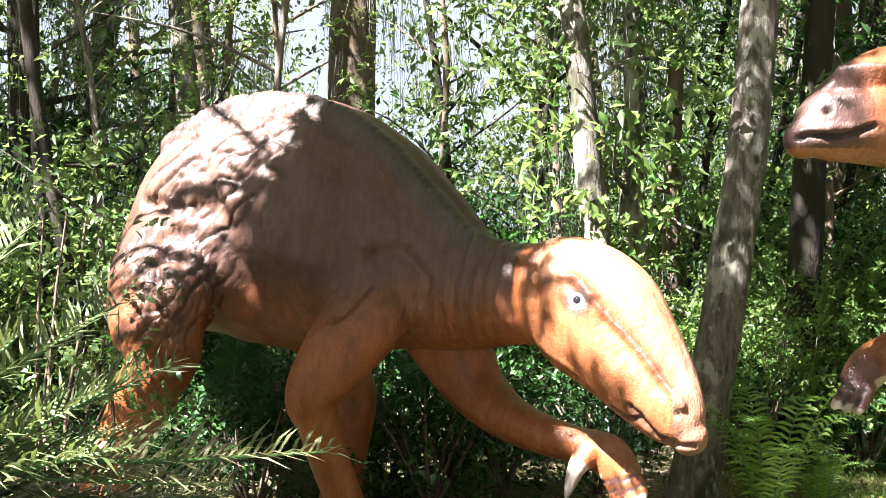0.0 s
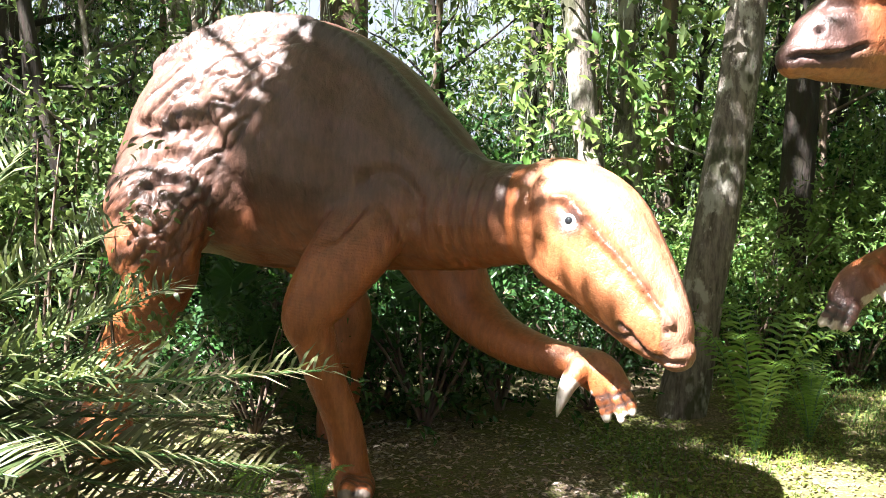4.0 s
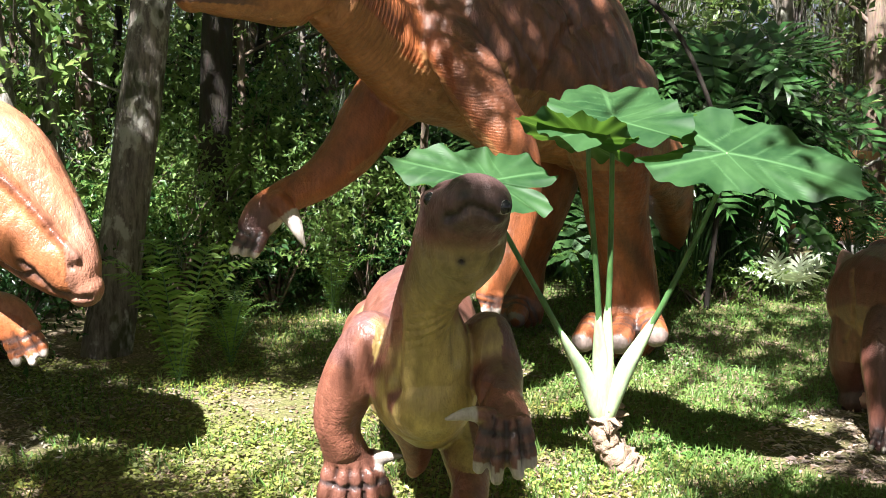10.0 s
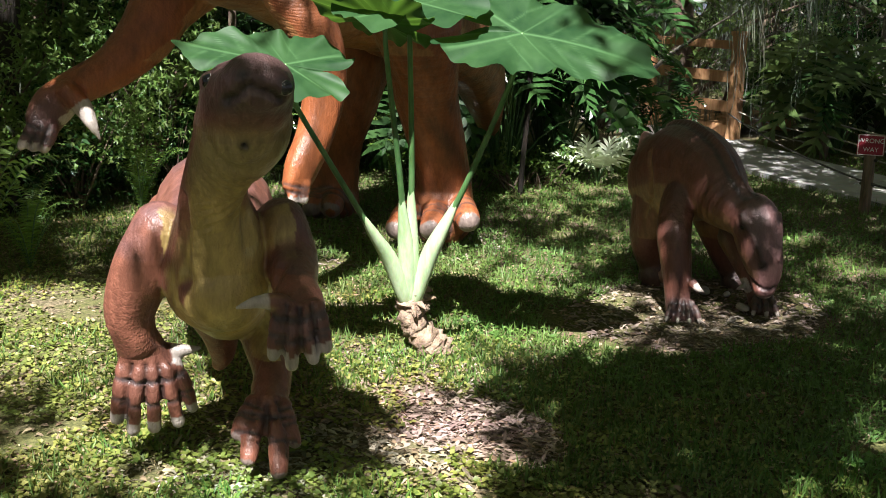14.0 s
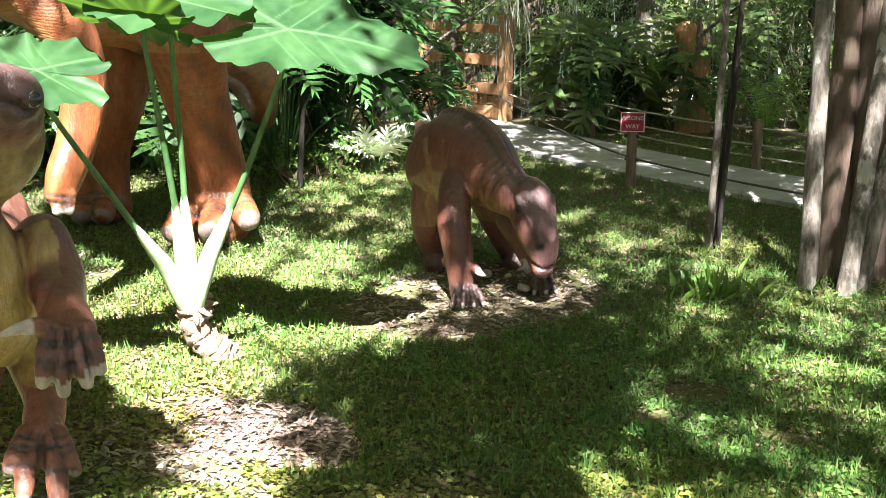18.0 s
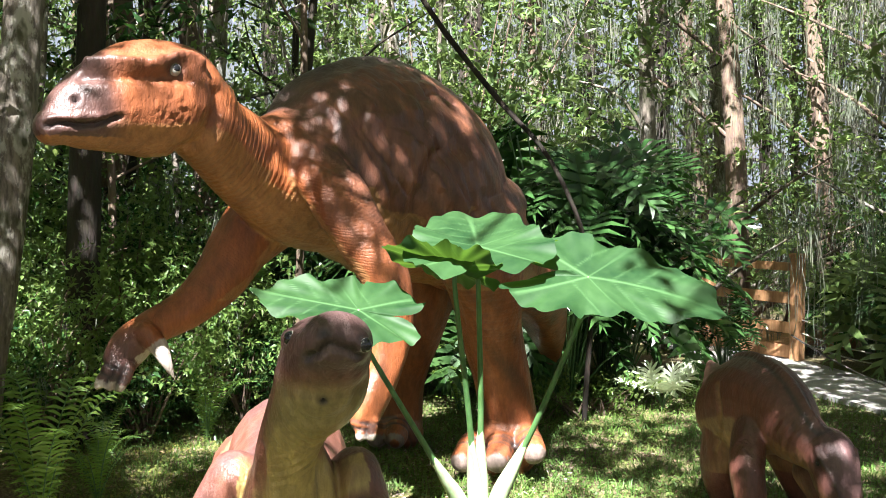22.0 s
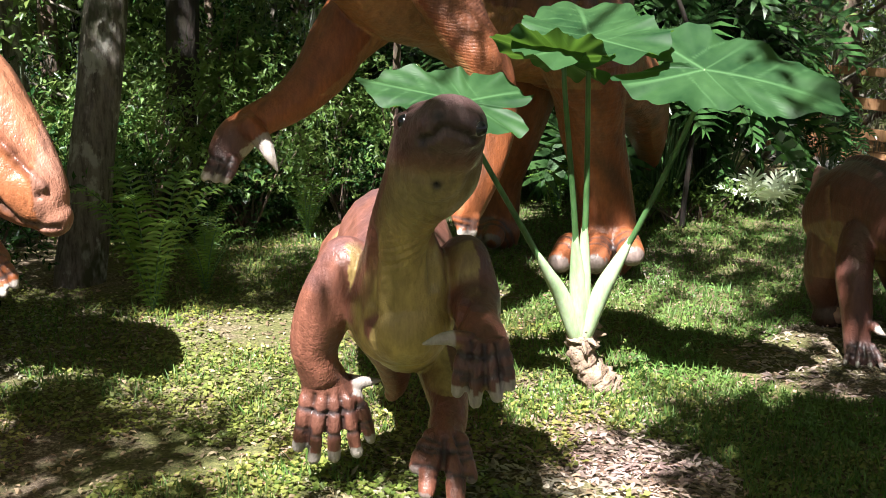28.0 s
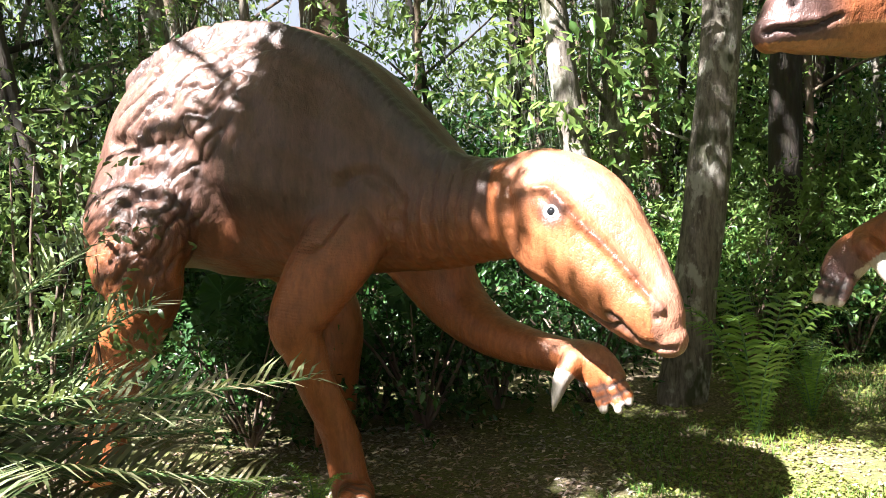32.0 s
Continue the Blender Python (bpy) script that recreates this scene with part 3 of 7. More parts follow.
def shape_front_young():
    bm = bmesh.new()
    limb(bm, [(-1.19, 0.03, 0.49, 0.115, 0.115), (-0.89, 0.01, 0.59, 0.202, 0.162), (-0.49, -0.01, 0.75, 0.242, 0.218), (-0.1, -0.07, 0.74, 0.219, 0.208), (0.14, -0.09, 0.69, 0.194, 0.184), (0.21, -0.09, 0.67, 0.145, 0.145)])  # body
    limb(bm, [(0.11, -0.09, 0.68, 0.201, 0.181), (0.20, -0.10, 0.84, 0.168, 0.14), (0.28, -0.12, 0.97, 0.13, 0.102), (0.37, -0.105, 1.09, 0.122, 0.10), (0.44, -0.07, 1.17, 0.138, 0.132), (0.47, -0.055, 1.22, 0.145, 0.136), (0.49, -0.06, 1.27, 0.132, 0.124)])  # neck
    limb(bm, [(0.43, -0.12, 1.31, 0.043, 0.043), (0.49, -0.15, 1.33, 0.03, 0.03)])  # brow
    limb(bm, [(0.47, 0.04, 1.31, 0.043, 0.043), (0.53, 0.04, 1.33, 0.03, 0.03)])  # brow
    limb(bm, [(0.43, -0.055, 1.22, 0.138, 0.13), (0.51, -0.052, 1.265, 0.128, 0.124), (0.575, -0.05, 1.305, 0.108, 0.116), (0.615, -0.045, 1.33, 0.088, 0.105)])  # muzzle
    limb(bm, [(0.14, -0.08, 0.65, 0.159, 0.143), (-0.09, -0.04, 0.56, 0.158, 0.143), (-0.38, 0.02, 0.47, 0.161, 0.145), (-0.63, 0.07, 0.44, 0.114, 0.114)])  # belly
    limb(bm, [(0.03, -0.26, 0.83, 0.108, 0.087), (0.02, -0.32, 0.69, 0.098, 0.098), (-0.03, -0.36, 0.55, 0.085, 0.085), (-0.05, -0.35, 0.46, 0.074, 0.074), (-0.07, -0.33, 0.4, 0.067, 0.08), (-0.06, -0.32, 0.35, 0.049, 0.089), (-0.05, -0.32, 0.3, 0.04, 0.091), (-0.05, -0.32, 0.28, 0.03, 0.083)])  # right arm
    limb(bm, [(0.18, 0.1, 0.85, 0.106, 0.085), (0.25, 0.12, 0.75, 0.083, 0.083), (0.38, 0.1, 0.7, 0.07, 0.07), (0.45, 0.1, 0.68, 0.058, 0.07), (0.5, 0.09, 0.66, 0.044, 0.075), (0.52, 0.08, 0.64, 0.03, 0.064)])  # left arm
    limb(bm, [(-0.4, 0.17, 0.48, 0.173, 0.139), (-0.21, 0.12, 0.38, 0.1, 0.1), (-0.01, 0.1, 0.29, 0.068, 0.068), (0.05, 0.08, 0.24, 0.067, 0.067), (0.11, 0.06, 0.21, 0.066, 0.053)])  # left leg
    limb(bm, [(-0.6, -0.06, 0.45, 0.157, 0.126), (-0.64, 0.01, 0.27, 0.083, 0.083), (-0.69, 0.03, 0.14, 0.052, 0.052), (-0.71, 0.02, 0.09, 0.033, 0.033)])  # right leg
    limb(bm, [(-0.9, -0.05, 0.59, 0.214, 0.214), (-1.35, -0.03, 0.47, 0.144, 0.144), (-1.85, 0.02, 0.31, 0.081, 0.081), (-2.24, 0.1, 0.17, 0.031, 0.031)])  # tail
    limb(bm, [(-0.05, -0.39, 0.34, 0.028, 0.028), (-0.05, -0.41, 0.25, 0.025, 0.025), (-0.07, -0.42, 0.16, 0.024, 0.024)])  # finger
    limb(bm, [(-0.03, -0.34, 0.33, 0.028, 0.028), (-0.03, -0.36, 0.23, 0.025, 0.025), (-0.05, -0.37, 0.12, 0.024, 0.024)])  # finger
    limb(bm, [(-0.03, -0.3, 0.33, 0.028, 0.028), (-0.03, -0.3, 0.23, 0.025, 0.025), (-0.05, -0.3, 0.12, 0.024, 0.024)])  # finger
    limb(bm, [(-0.03, -0.25, 0.33, 0.028, 0.028), (-0.03, -0.24, 0.24, 0.025, 0.025), (-0.05, -0.22, 0.13, 0.024, 0.024)])  # finger
    limb(bm, [(-0.05, -0.22, 0.34, 0.022, 0.022), (-0.04, -0.19, 0.26, 0.024, 0.024), (-0.06, -0.17, 0.17, 0.02, 0.02)])  # finger
    limb(bm, [(-0.09, -0.25, 0.37, 0.036, 0.036), (-0.06, -0.2, 0.38, 0.024, 0.024), (-0.04, -0.14, 0.39, 0.008, 0.008)])  # thumb
    limb(bm, [(0.51, 0.03, 0.67, 0.027, 0.027), (0.53, 0.01, 0.6, 0.027, 0.027), (0.53, 0, 0.54, 0.02, 0.02)])  # finger
    limb(bm, [(0.53, 0.06, 0.67, 0.027, 0.027), (0.55, 0.05, 0.59, 0.027, 0.027), (0.55, 0.05, 0.51, 0.02, 0.02)])  # finger
    limb(bm, [(0.54, 0.1, 0.67, 0.027, 0.027), (0.56, 0.1, 0.59, 0.027, 0.027), (0.57, 0.11, 0.53, 0.02, 0.02)])  # finger
    limb(bm, [(0.54, 0.13, 0.68, 0.025, 0.025), (0.56, 0.14, 0.62, 0.025, 0.025), (0.57, 0.15, 0.56, 0.018, 0.018)])  # finger
    limb(bm, [(0.51, 0.03, 0.69, 0.03, 0.03), (0.51, -0.03, 0.7, 0.022, 0.022), (0.52, -0.1, 0.69, 0.007, 0.007)])  # thumb
    limb(bm, [(0.11, 0.01, 0.23, 0.031, 0.031), (0.15, -0.03, 0.19, 0.031, 0.031), (0.16, -0.05, 0.15, 0.027, 0.027)])  # toe
    limb(bm, [(0.14, 0.03, 0.21, 0.035, 0.035), (0.19, -0.01, 0.15, 0.035, 0.035), (0.23, -0.03, 0.09, 0.029, 0.029)])  # toe
    limb(bm, [(0.15, 0.07, 0.21, 0.035, 0.035), (0.22, 0.07, 0.12, 0.036, 0.036), (0.27, 0.06, 0.05, 0.031, 0.031)])  # toe
    limb(bm, [(0.13, 0.11, 0.22, 0.027, 0.027), (0.18, 0.12, 0.16, 0.027, 0.027), (0.2, 0.13, 0.11, 0.023, 0.023)])  # toe
    return moulded(bm, 0.0068, 5)


def shape_grazing_young():
    bm = bmesh.new()
    limb(bm, [(-0.72, 0.22, 0.49, 0.1, 0.1), (-0.51, 0.17, 0.55, 0.233, 0.209), (-0.23, 0.15, 0.64, 0.266, 0.226), (0.04, 0.12, 0.64, 0.22, 0.176), (0.22, 0.1, 0.58, 0.156, 0.133), (0.32, 0.13, 0.53, 0.12, 0.108)])  # body
    limb(bm, [(0.31, 0.16, 0.52, 0.115, 0.115), (0.4, 0.16, 0.5, 0.131, 0.118), (0.46, 0.16, 0.39, 0.116, 0.104), (0.5, 0.17, 0.28, 0.085, 0.085), (0.52, 0.16, 0.2, 0.057, 0.057)])  # skull
    limb(bm, [(-0.51, 0.18, 0.58, 0.194, 0.194), (-0.89, 0.31, 0.65, 0.096, 0.096), (-1.13, 0.4, 0.69, 0.043, 0.043), (-1.31, 0.49, 0.7, 0.015, 0.015)])  # tail
    limb(bm, [(-0.03, -0.01, 0.54, 0.143, 0.086), (0.11, -0.11, 0.4, 0.104, 0.084), (0.18, -0.12, 0.21, 0.075, 0.075), (0.21, -0.12, 0.05, 0.064, 0.064), (0.25, -0.12, 0, 0.075, 0.075)])  # right arm
    limb(bm, [(0.09, 0.27, 0.36, 0.121, 0.085), (0.19, 0.32, 0.19, 0.081, 0.081), (0.23, 0.35, 0.06, 0.067, 0.067), (0.27, 0.35, 0, 0.075, 0.075)])  # left arm
    limb(bm, [(-0.4, 0.07, 0.47, 0.164, 0.115), (-0.45, 0.07, 0.24, 0.109, 0.109), (-0.48, 0.12, 0.06, 0.078, 0.078), (-0.46, 0.12, 0.01, 0.091, 0.091)])  # right leg
    limb(bm, [(-0.35, 0.42, 0.35, 0.156, 0.109), (-0.31, 0.49, 0.16, 0.098, 0.098), (-0.28, 0.53, 0.04, 0.079, 0.079), (-0.25, 0.53, -0.01, 0.089, 0.089)])  # left leg
    limb(bm, [(0.235, -0.165, 0.075, 0.017, 0.017), (0.265, -0.200, 0.035, 0.017, 0.017), (0.285, -0.225, -0.005, 0.012, 0.012)])  # finger
    limb(bm, [(0.255, -0.140, 0.075, 0.017, 0.017), (0.300, -0.165, 0.035, 0.017, 0.017), (0.325, -0.185, -0.005, 0.012, 0.012)])  # finger
    limb(bm, [(0.275, -0.115, 0.075, 0.017, 0.017), (0.325, -0.125, 0.035, 0.017, 0.017), (0.352, -0.135, -0.005, 0.012, 0.012)])  # finger
    limb(bm, [(0.280, -0.085, 0.075, 0.017, 0.017), (0.330, -0.080, 0.035, 0.017, 0.017), (0.355, -0.080, -0.005, 0.012, 0.012)])  # finger
    limb(bm, [(0.255, 0.305, 0.075, 0.017, 0.017), (0.295, 0.275, 0.035, 0.017, 0.017), (0.320, 0.255, -0.005, 0.012, 0.012)])  # finger
    limb(bm, [(0.280, 0.330, 0.075, 0.017, 0.017), (0.335, 0.315, 0.035, 0.017, 0.017), (0.360, 0.305, -0.005, 0.012, 0.012)])  # finger
    limb(bm, [(0.295, 0.360, 0.075, 0.017, 0.017), (0.350, 0.360, 0.035, 0.017, 0.017), (0.375, 0.360, -0.005, 0.012, 0.012)])  # finger
    limb(bm, [(0.27, -0.08, 0.17, 0.026, 0.026), (0.31, -0.07, 0.15, 0.017, 0.017), (0.33, -0.05, 0.14, 0.006, 0.006)])  # thumb
    limb(bm, [(0.23, 0.3, 0.14, 0.027, 0.027), (0.22, 0.26, 0.12, 0.018, 0.018), (0.21, 0.22, 0.1, 0.006, 0.006)])  # thumb
    return moulded(bm, 0.0072, 6)


GROUP = "dinosaur statues"
ORANGE, BROWN, DARK = (0.26, 0.079, 0.026), (0.088, 0.042, 0.030), (0.05, 0.038, 0.038)
CREAM, PURPLE, NAIL = (0.42, 0.30, 0.105), (0.095, 0.05, 0.05), (0.38, 0.33, 0.29)


def digit(co, no, col, a, b, r, kind):
    """Knuckle lines and a pale nail on a finger, or a pale thumb spike."""
    a, b = np.asarray(a), np.asarray(b)
    way = b - a
    ln = np.linalg.norm(way)
    s = (co - a) @ way / ln ** 2
    d = np.linalg.norm(co - a - np.clip(s, 0, 1.25)[:, None] * way, axis=1)
    near = (d < r * (1.6 if kind != "thumb" else 1.25)) & (s < 1.6)
    if kind == "thumb":
        return co, blend(col, NAIL, near * (s > 0.28) * 1.0)
    for k in (0.15, 0.55):
        ring = near * np.exp(-((s - k) * ln / 0.008) ** 2)
        co = co - no * (0.004 * ring)[:, None]
        col = blend(col, DARK, ring * 0.85)
    tip = near * (s > (0.86 if kind == "finger" else 0.95)) * ((no @ way) / ln > (-0.2 if kind == "finger" else 0.5))
    return co, blend(col, NAIL if kind == "finger" else (0.20, 0.15, 0.13), tip * 1.0)


def gap(co, no, col, a, b, r):
    """A furrow between two fingers, with its shade painted in near-black."""
    a, b = np.asarray(a), np.asarray(b)
    way = b - a
    s = np.clip((co - a) @ way / (way @ way), 0, 1)
    near = np.exp(-(np.linalg.norm(co - a - s[:, None] * way, axis=1) / r) ** 2)
    return co - no * (0.010 * near)[:, None], blend(col, (0.018, 0.011, 0.010), near * 0.95)


def left_adult():
    me, co, no = shape_left_adult()
    co0 = co.copy()
    SEEN = (2.423, -4.698, 1.688)
    # creases: mouth, throat, shoulder, thigh, ridge along the snout
    mouth = traced(co, SEEN, [(0.71, -0.321, 1.151), (0.96, -0.443, 1.021), (1.157, -0.484, 0.905), (1.236, -0.513, 0.897), (1.331, -0.519, 0.832), (1.454, -0.509, 0.811)])
    corner = traced(co, SEEN, [(1.17, -0.481, 0.945), (1.217, -0.488, 0.915), (1.233, -0.483, 0.878)], 12)
    ridge = traced(co, SEEN, [(0.925, -0.455, 1.469), (1.051, -0.465, 1.356), (1.187, -0.476, 1.223), (1.32, -0.49, 1.094), (1.408, -0.52, 0.99)], 110)
    brow = traced(co, SEEN, [(0.892, -0.467, 1.469), (0.974, -0.491, 1.459), (1.045, -0.52, 1.405)], 14)
    co = press(co, no, mouth, 0.022, 0.011)
    co = press(co, no, corner, 0.02, 0.014)
    flat = traced(co, SEEN, [(0.99, -0.43, 1.50), (1.12, -0.44, 1.385), (1.255, -0.455, 1.245), (1.385, -0.475, 1.095)], 80)
    co = press(co, no, flat, 0.026, 0.055)
    co = press(co, no, ridge, -0.024, 0.018)
    hollow = traced(co, SEEN, [(1.07, -0.49, 1.29), (1.19, -0.50, 1.16), (1.30, -0.51, 1.05)])
    co = press(co, no, hollow, 0.014, 0.040)
    co = press(co, no, brow, -0.036, 0.022)
    cheek = traced(co, SEEN, [(0.93, -0.47, 1.27), (0.96, -0.47, 1.16), (1.05, -0.48, 1.06)])
    co = press(co, no, cheek, -0.018, 0.07)
    eye = eye_at(co, no, SEEN, (0.97, -0.492, 1.381))
    co = press(co, no, [eye[0]], -0.016, 0.06)
    co = press(co, no, [eye[0]], 0.024, 0.026)
    nostril = eye_at(co, no, SEEN, (1.394, -0.523, 0.938))[0]
    co = press(co, no, [nostril], 0.014, 0.014)
    shoulder = line_on(co, [(0.137, -0.364, 1.31), (0.149, -0.358, 1.451), (0.048, -0.355, 1.565), (-0.065, -0.419, 1.515), (-0.177, -0.486, 1.31)])
    thigh = line_on(co, [(-1.036, -0.816, 1.736), (-0.883, -0.685, 1.762), (-0.768, -0.592, 1.592), (-0.691, -0.534, 1.299)])
    flank = line_on(co, [(-0.128, -0.398, 2.051), (-0.196, -0.439, 1.822), (-0.232, -0.462, 1.566), (-0.247, -0.471, 1.307)])
    nape = line_on(co, [(0.71, -0.322, 1.593), (0.724, -0.424, 1.404), (0.729, -0.422, 1.211)])
    for line, depth, width in ((shoulder, 0.03, 0.04), (thigh, 0.05, 0.07), (flank, 0.03, 0.08), (nape, 0.03, 0.04)):
        co = press(co, no, line, depth, width)
    # raised ridge along the back
    spine = line_on(co, [(-1.462, -0.126, 2.114), (-1.247, -0.14, 2.22), (-0.981, -0.11, 2.32), (-0.556, -0.10, 2.31), (-0.161, -0.11, 2.09), (0.126, -0.13, 1.81), (0.38, -0.17, 1.60)], 60)
    co = press(co, no, spine, -0.05, 0.06)
    co = folds(co, no, (0.42, -0.117, 1.353), (1, -0.15, -0.1), 0.07, 0.006, 0.3)
    co = folds(co, no, (-0.666, -0.391, 1.83), (1, 0, 0.35), 0.22, 0.012, 0.5)
    rump = np.exp(-(np.linalg.norm((co - (-1.02, -0.33, 2.0)) * (1, 0.6, 1.15), axis=1) / 0.52) ** 4)
    ham = np.exp(-(np.linalg.norm(co - (-1.13, -0.62, 1.36), axis=1) / 0.36) ** 4)
    co = co + no * (0.012 * noise_at(along(co, (0.8, 0, 0.6), 6.0, 1.6), 1.0, 3.0) * (rump + ham))[:, None]
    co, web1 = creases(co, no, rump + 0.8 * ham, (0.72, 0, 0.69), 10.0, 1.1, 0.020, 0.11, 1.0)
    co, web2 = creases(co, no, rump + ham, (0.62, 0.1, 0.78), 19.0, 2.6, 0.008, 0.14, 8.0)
    hipfold = line_on(co, [(-1.40, -0.45, 1.78), (-1.22, -0.62, 1.80), (-1.02, -0.72, 1.70), (-0.90, -0.66, 1.52)])
    co = press(co, no, hipfold, 0.05, 0.035)
    co = press(co, no, hipfold + (0.0, 0.0, -0.10), -0.035, 0.05)
    co = folds(co, no, (-0.251, -0.473, 0.993), (0.1, 0, 1), 0.03, 0.0015, 0.25)
    blotch = noise_at(co, 3.2) * 0.5 + noise_at(co, 9.0, 4.0) * 0.3
    col = np.tile(ORANGE, (len(co), 1)).astype(float)
    body = (co[:, 0] < 0.62)
    col = blend(col, BROWN, ((co[:, 2] - 1.12) / 0.35 + blotch * 0.5) * body)
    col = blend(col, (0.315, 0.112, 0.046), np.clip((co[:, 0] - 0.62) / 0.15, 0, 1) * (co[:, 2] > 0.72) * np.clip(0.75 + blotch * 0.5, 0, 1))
    # upward faces of the head painted paler pink, as the sun lights them
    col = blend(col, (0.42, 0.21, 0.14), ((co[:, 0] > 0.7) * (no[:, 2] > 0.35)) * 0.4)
    col = blend(col, DARK, np.exp(-(reach(co0, spine) / 0.085) ** 4) * 0.85)
    col = blend(col, (0.10, 0.036, 0.024), np.exp(-(reach(co0, ridge) / 0.020) ** 2) * 0.85)
    col = blend(col, (0.20, 0.075, 0.042), np.exp(-(reach(co0, flat) / 0.05) ** 2) * 0.5)
    # crease shade painted dark; worn rump painted lighter for the sunlight on it
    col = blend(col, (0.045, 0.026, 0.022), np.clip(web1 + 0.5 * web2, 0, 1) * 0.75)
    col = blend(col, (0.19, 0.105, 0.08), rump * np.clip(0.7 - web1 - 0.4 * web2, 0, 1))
    col = blend(col, DARK, np.exp(-(reach(co0, [nostril]) / 0.014) ** 2))
    col = blend(col, (0.16, 0.06, 0.03), np.exp(-(reach(co0, brow) / 0.018) ** 2) * 0.8)
    col = blend(col, DARK, np.exp(-(reach(co0, np.vstack([mouth[len(mouth) // 3:], corner])) / 0.021) ** 2) * 0.85)
    col = blend(col, (0.045, 0.026, 0.024), np.exp(-(reach(co0, [eye[0]]) / 0.066) ** 4) * 0.95)
    col = blend(col, (0.30, 0.16, 0.12), (co[:, 0] > 1.36) * 0.6)
    co, col = digit(co, no, col, (0.97, -0.04, 0.56), (1.01, -0.06, 0.45), 0.039, "finger")
    co, col = digit(co, no, col, (1.03, -0.04, 0.57), (1.08, -0.06, 0.45), 0.039, "finger")
    co, col = digit(co, no, col, (1.08, -0.05, 0.59), (1.13, -0.07, 0.49), 0.039, "finger")
    co, col = digit(co, no, col, (0.87, -0.03, 0.66), (0.8, -0.15, 0.45), 0.079, "thumb")
    co, col = digit(co, no, col, (-0.13, -0.4, 0.08), (-0.1, -0.5, 0.07), 0.069, "toe")
    co, col = digit(co, no, col, (-0.09, -0.35, 0.07), (-0.04, -0.44, 0.06), 0.069, "toe")
    co, col = gap(co, no, col, (1.002, -0.058, 0.581), (1.051, -0.080, 0.455), 0.009)
    co, col = gap(co, no, col, (1.056, -0.063, 0.596), (1.111, -0.085, 0.475), 0.009)
    co, col = gap(co, no, col, (-0.098, -0.392, 0.086), (-0.054, -0.496, 0.075), 0.013)
    skin = Wrinkles(len(co))
    skin.ring(co, (0.55, -0.30, 1.36), (1, -0.2, 0.1), 0.034, 0.26, 0.7)
    skin.ring(co, (-0.24, -0.43, 1.05), (0.1, 0.1, 1), 0.015, 0.30, 0.8)
    skin.ring(co, (0.30, 0.18, 0.78), (1, -0.4, -0.3), 0.024, 0.26, 0.6)
    skin.ring(co, (-0.95, -0.45, 1.72), (0.7, 0.0, -0.7), 0.055, 0.40, 0.8)
    skin.ring(co, (-1.14, -0.62, 1.2), (0.5, 0.1, 1), 0.05, 0.30, 0.9)
    skin.ring(co, (1.10, -0.42, 1.30), (0.72, 0.1, 0.7), 0.045, 0.26, 0.22)
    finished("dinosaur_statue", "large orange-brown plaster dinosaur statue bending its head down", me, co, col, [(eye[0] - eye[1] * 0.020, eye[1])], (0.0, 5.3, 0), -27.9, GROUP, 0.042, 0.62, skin)


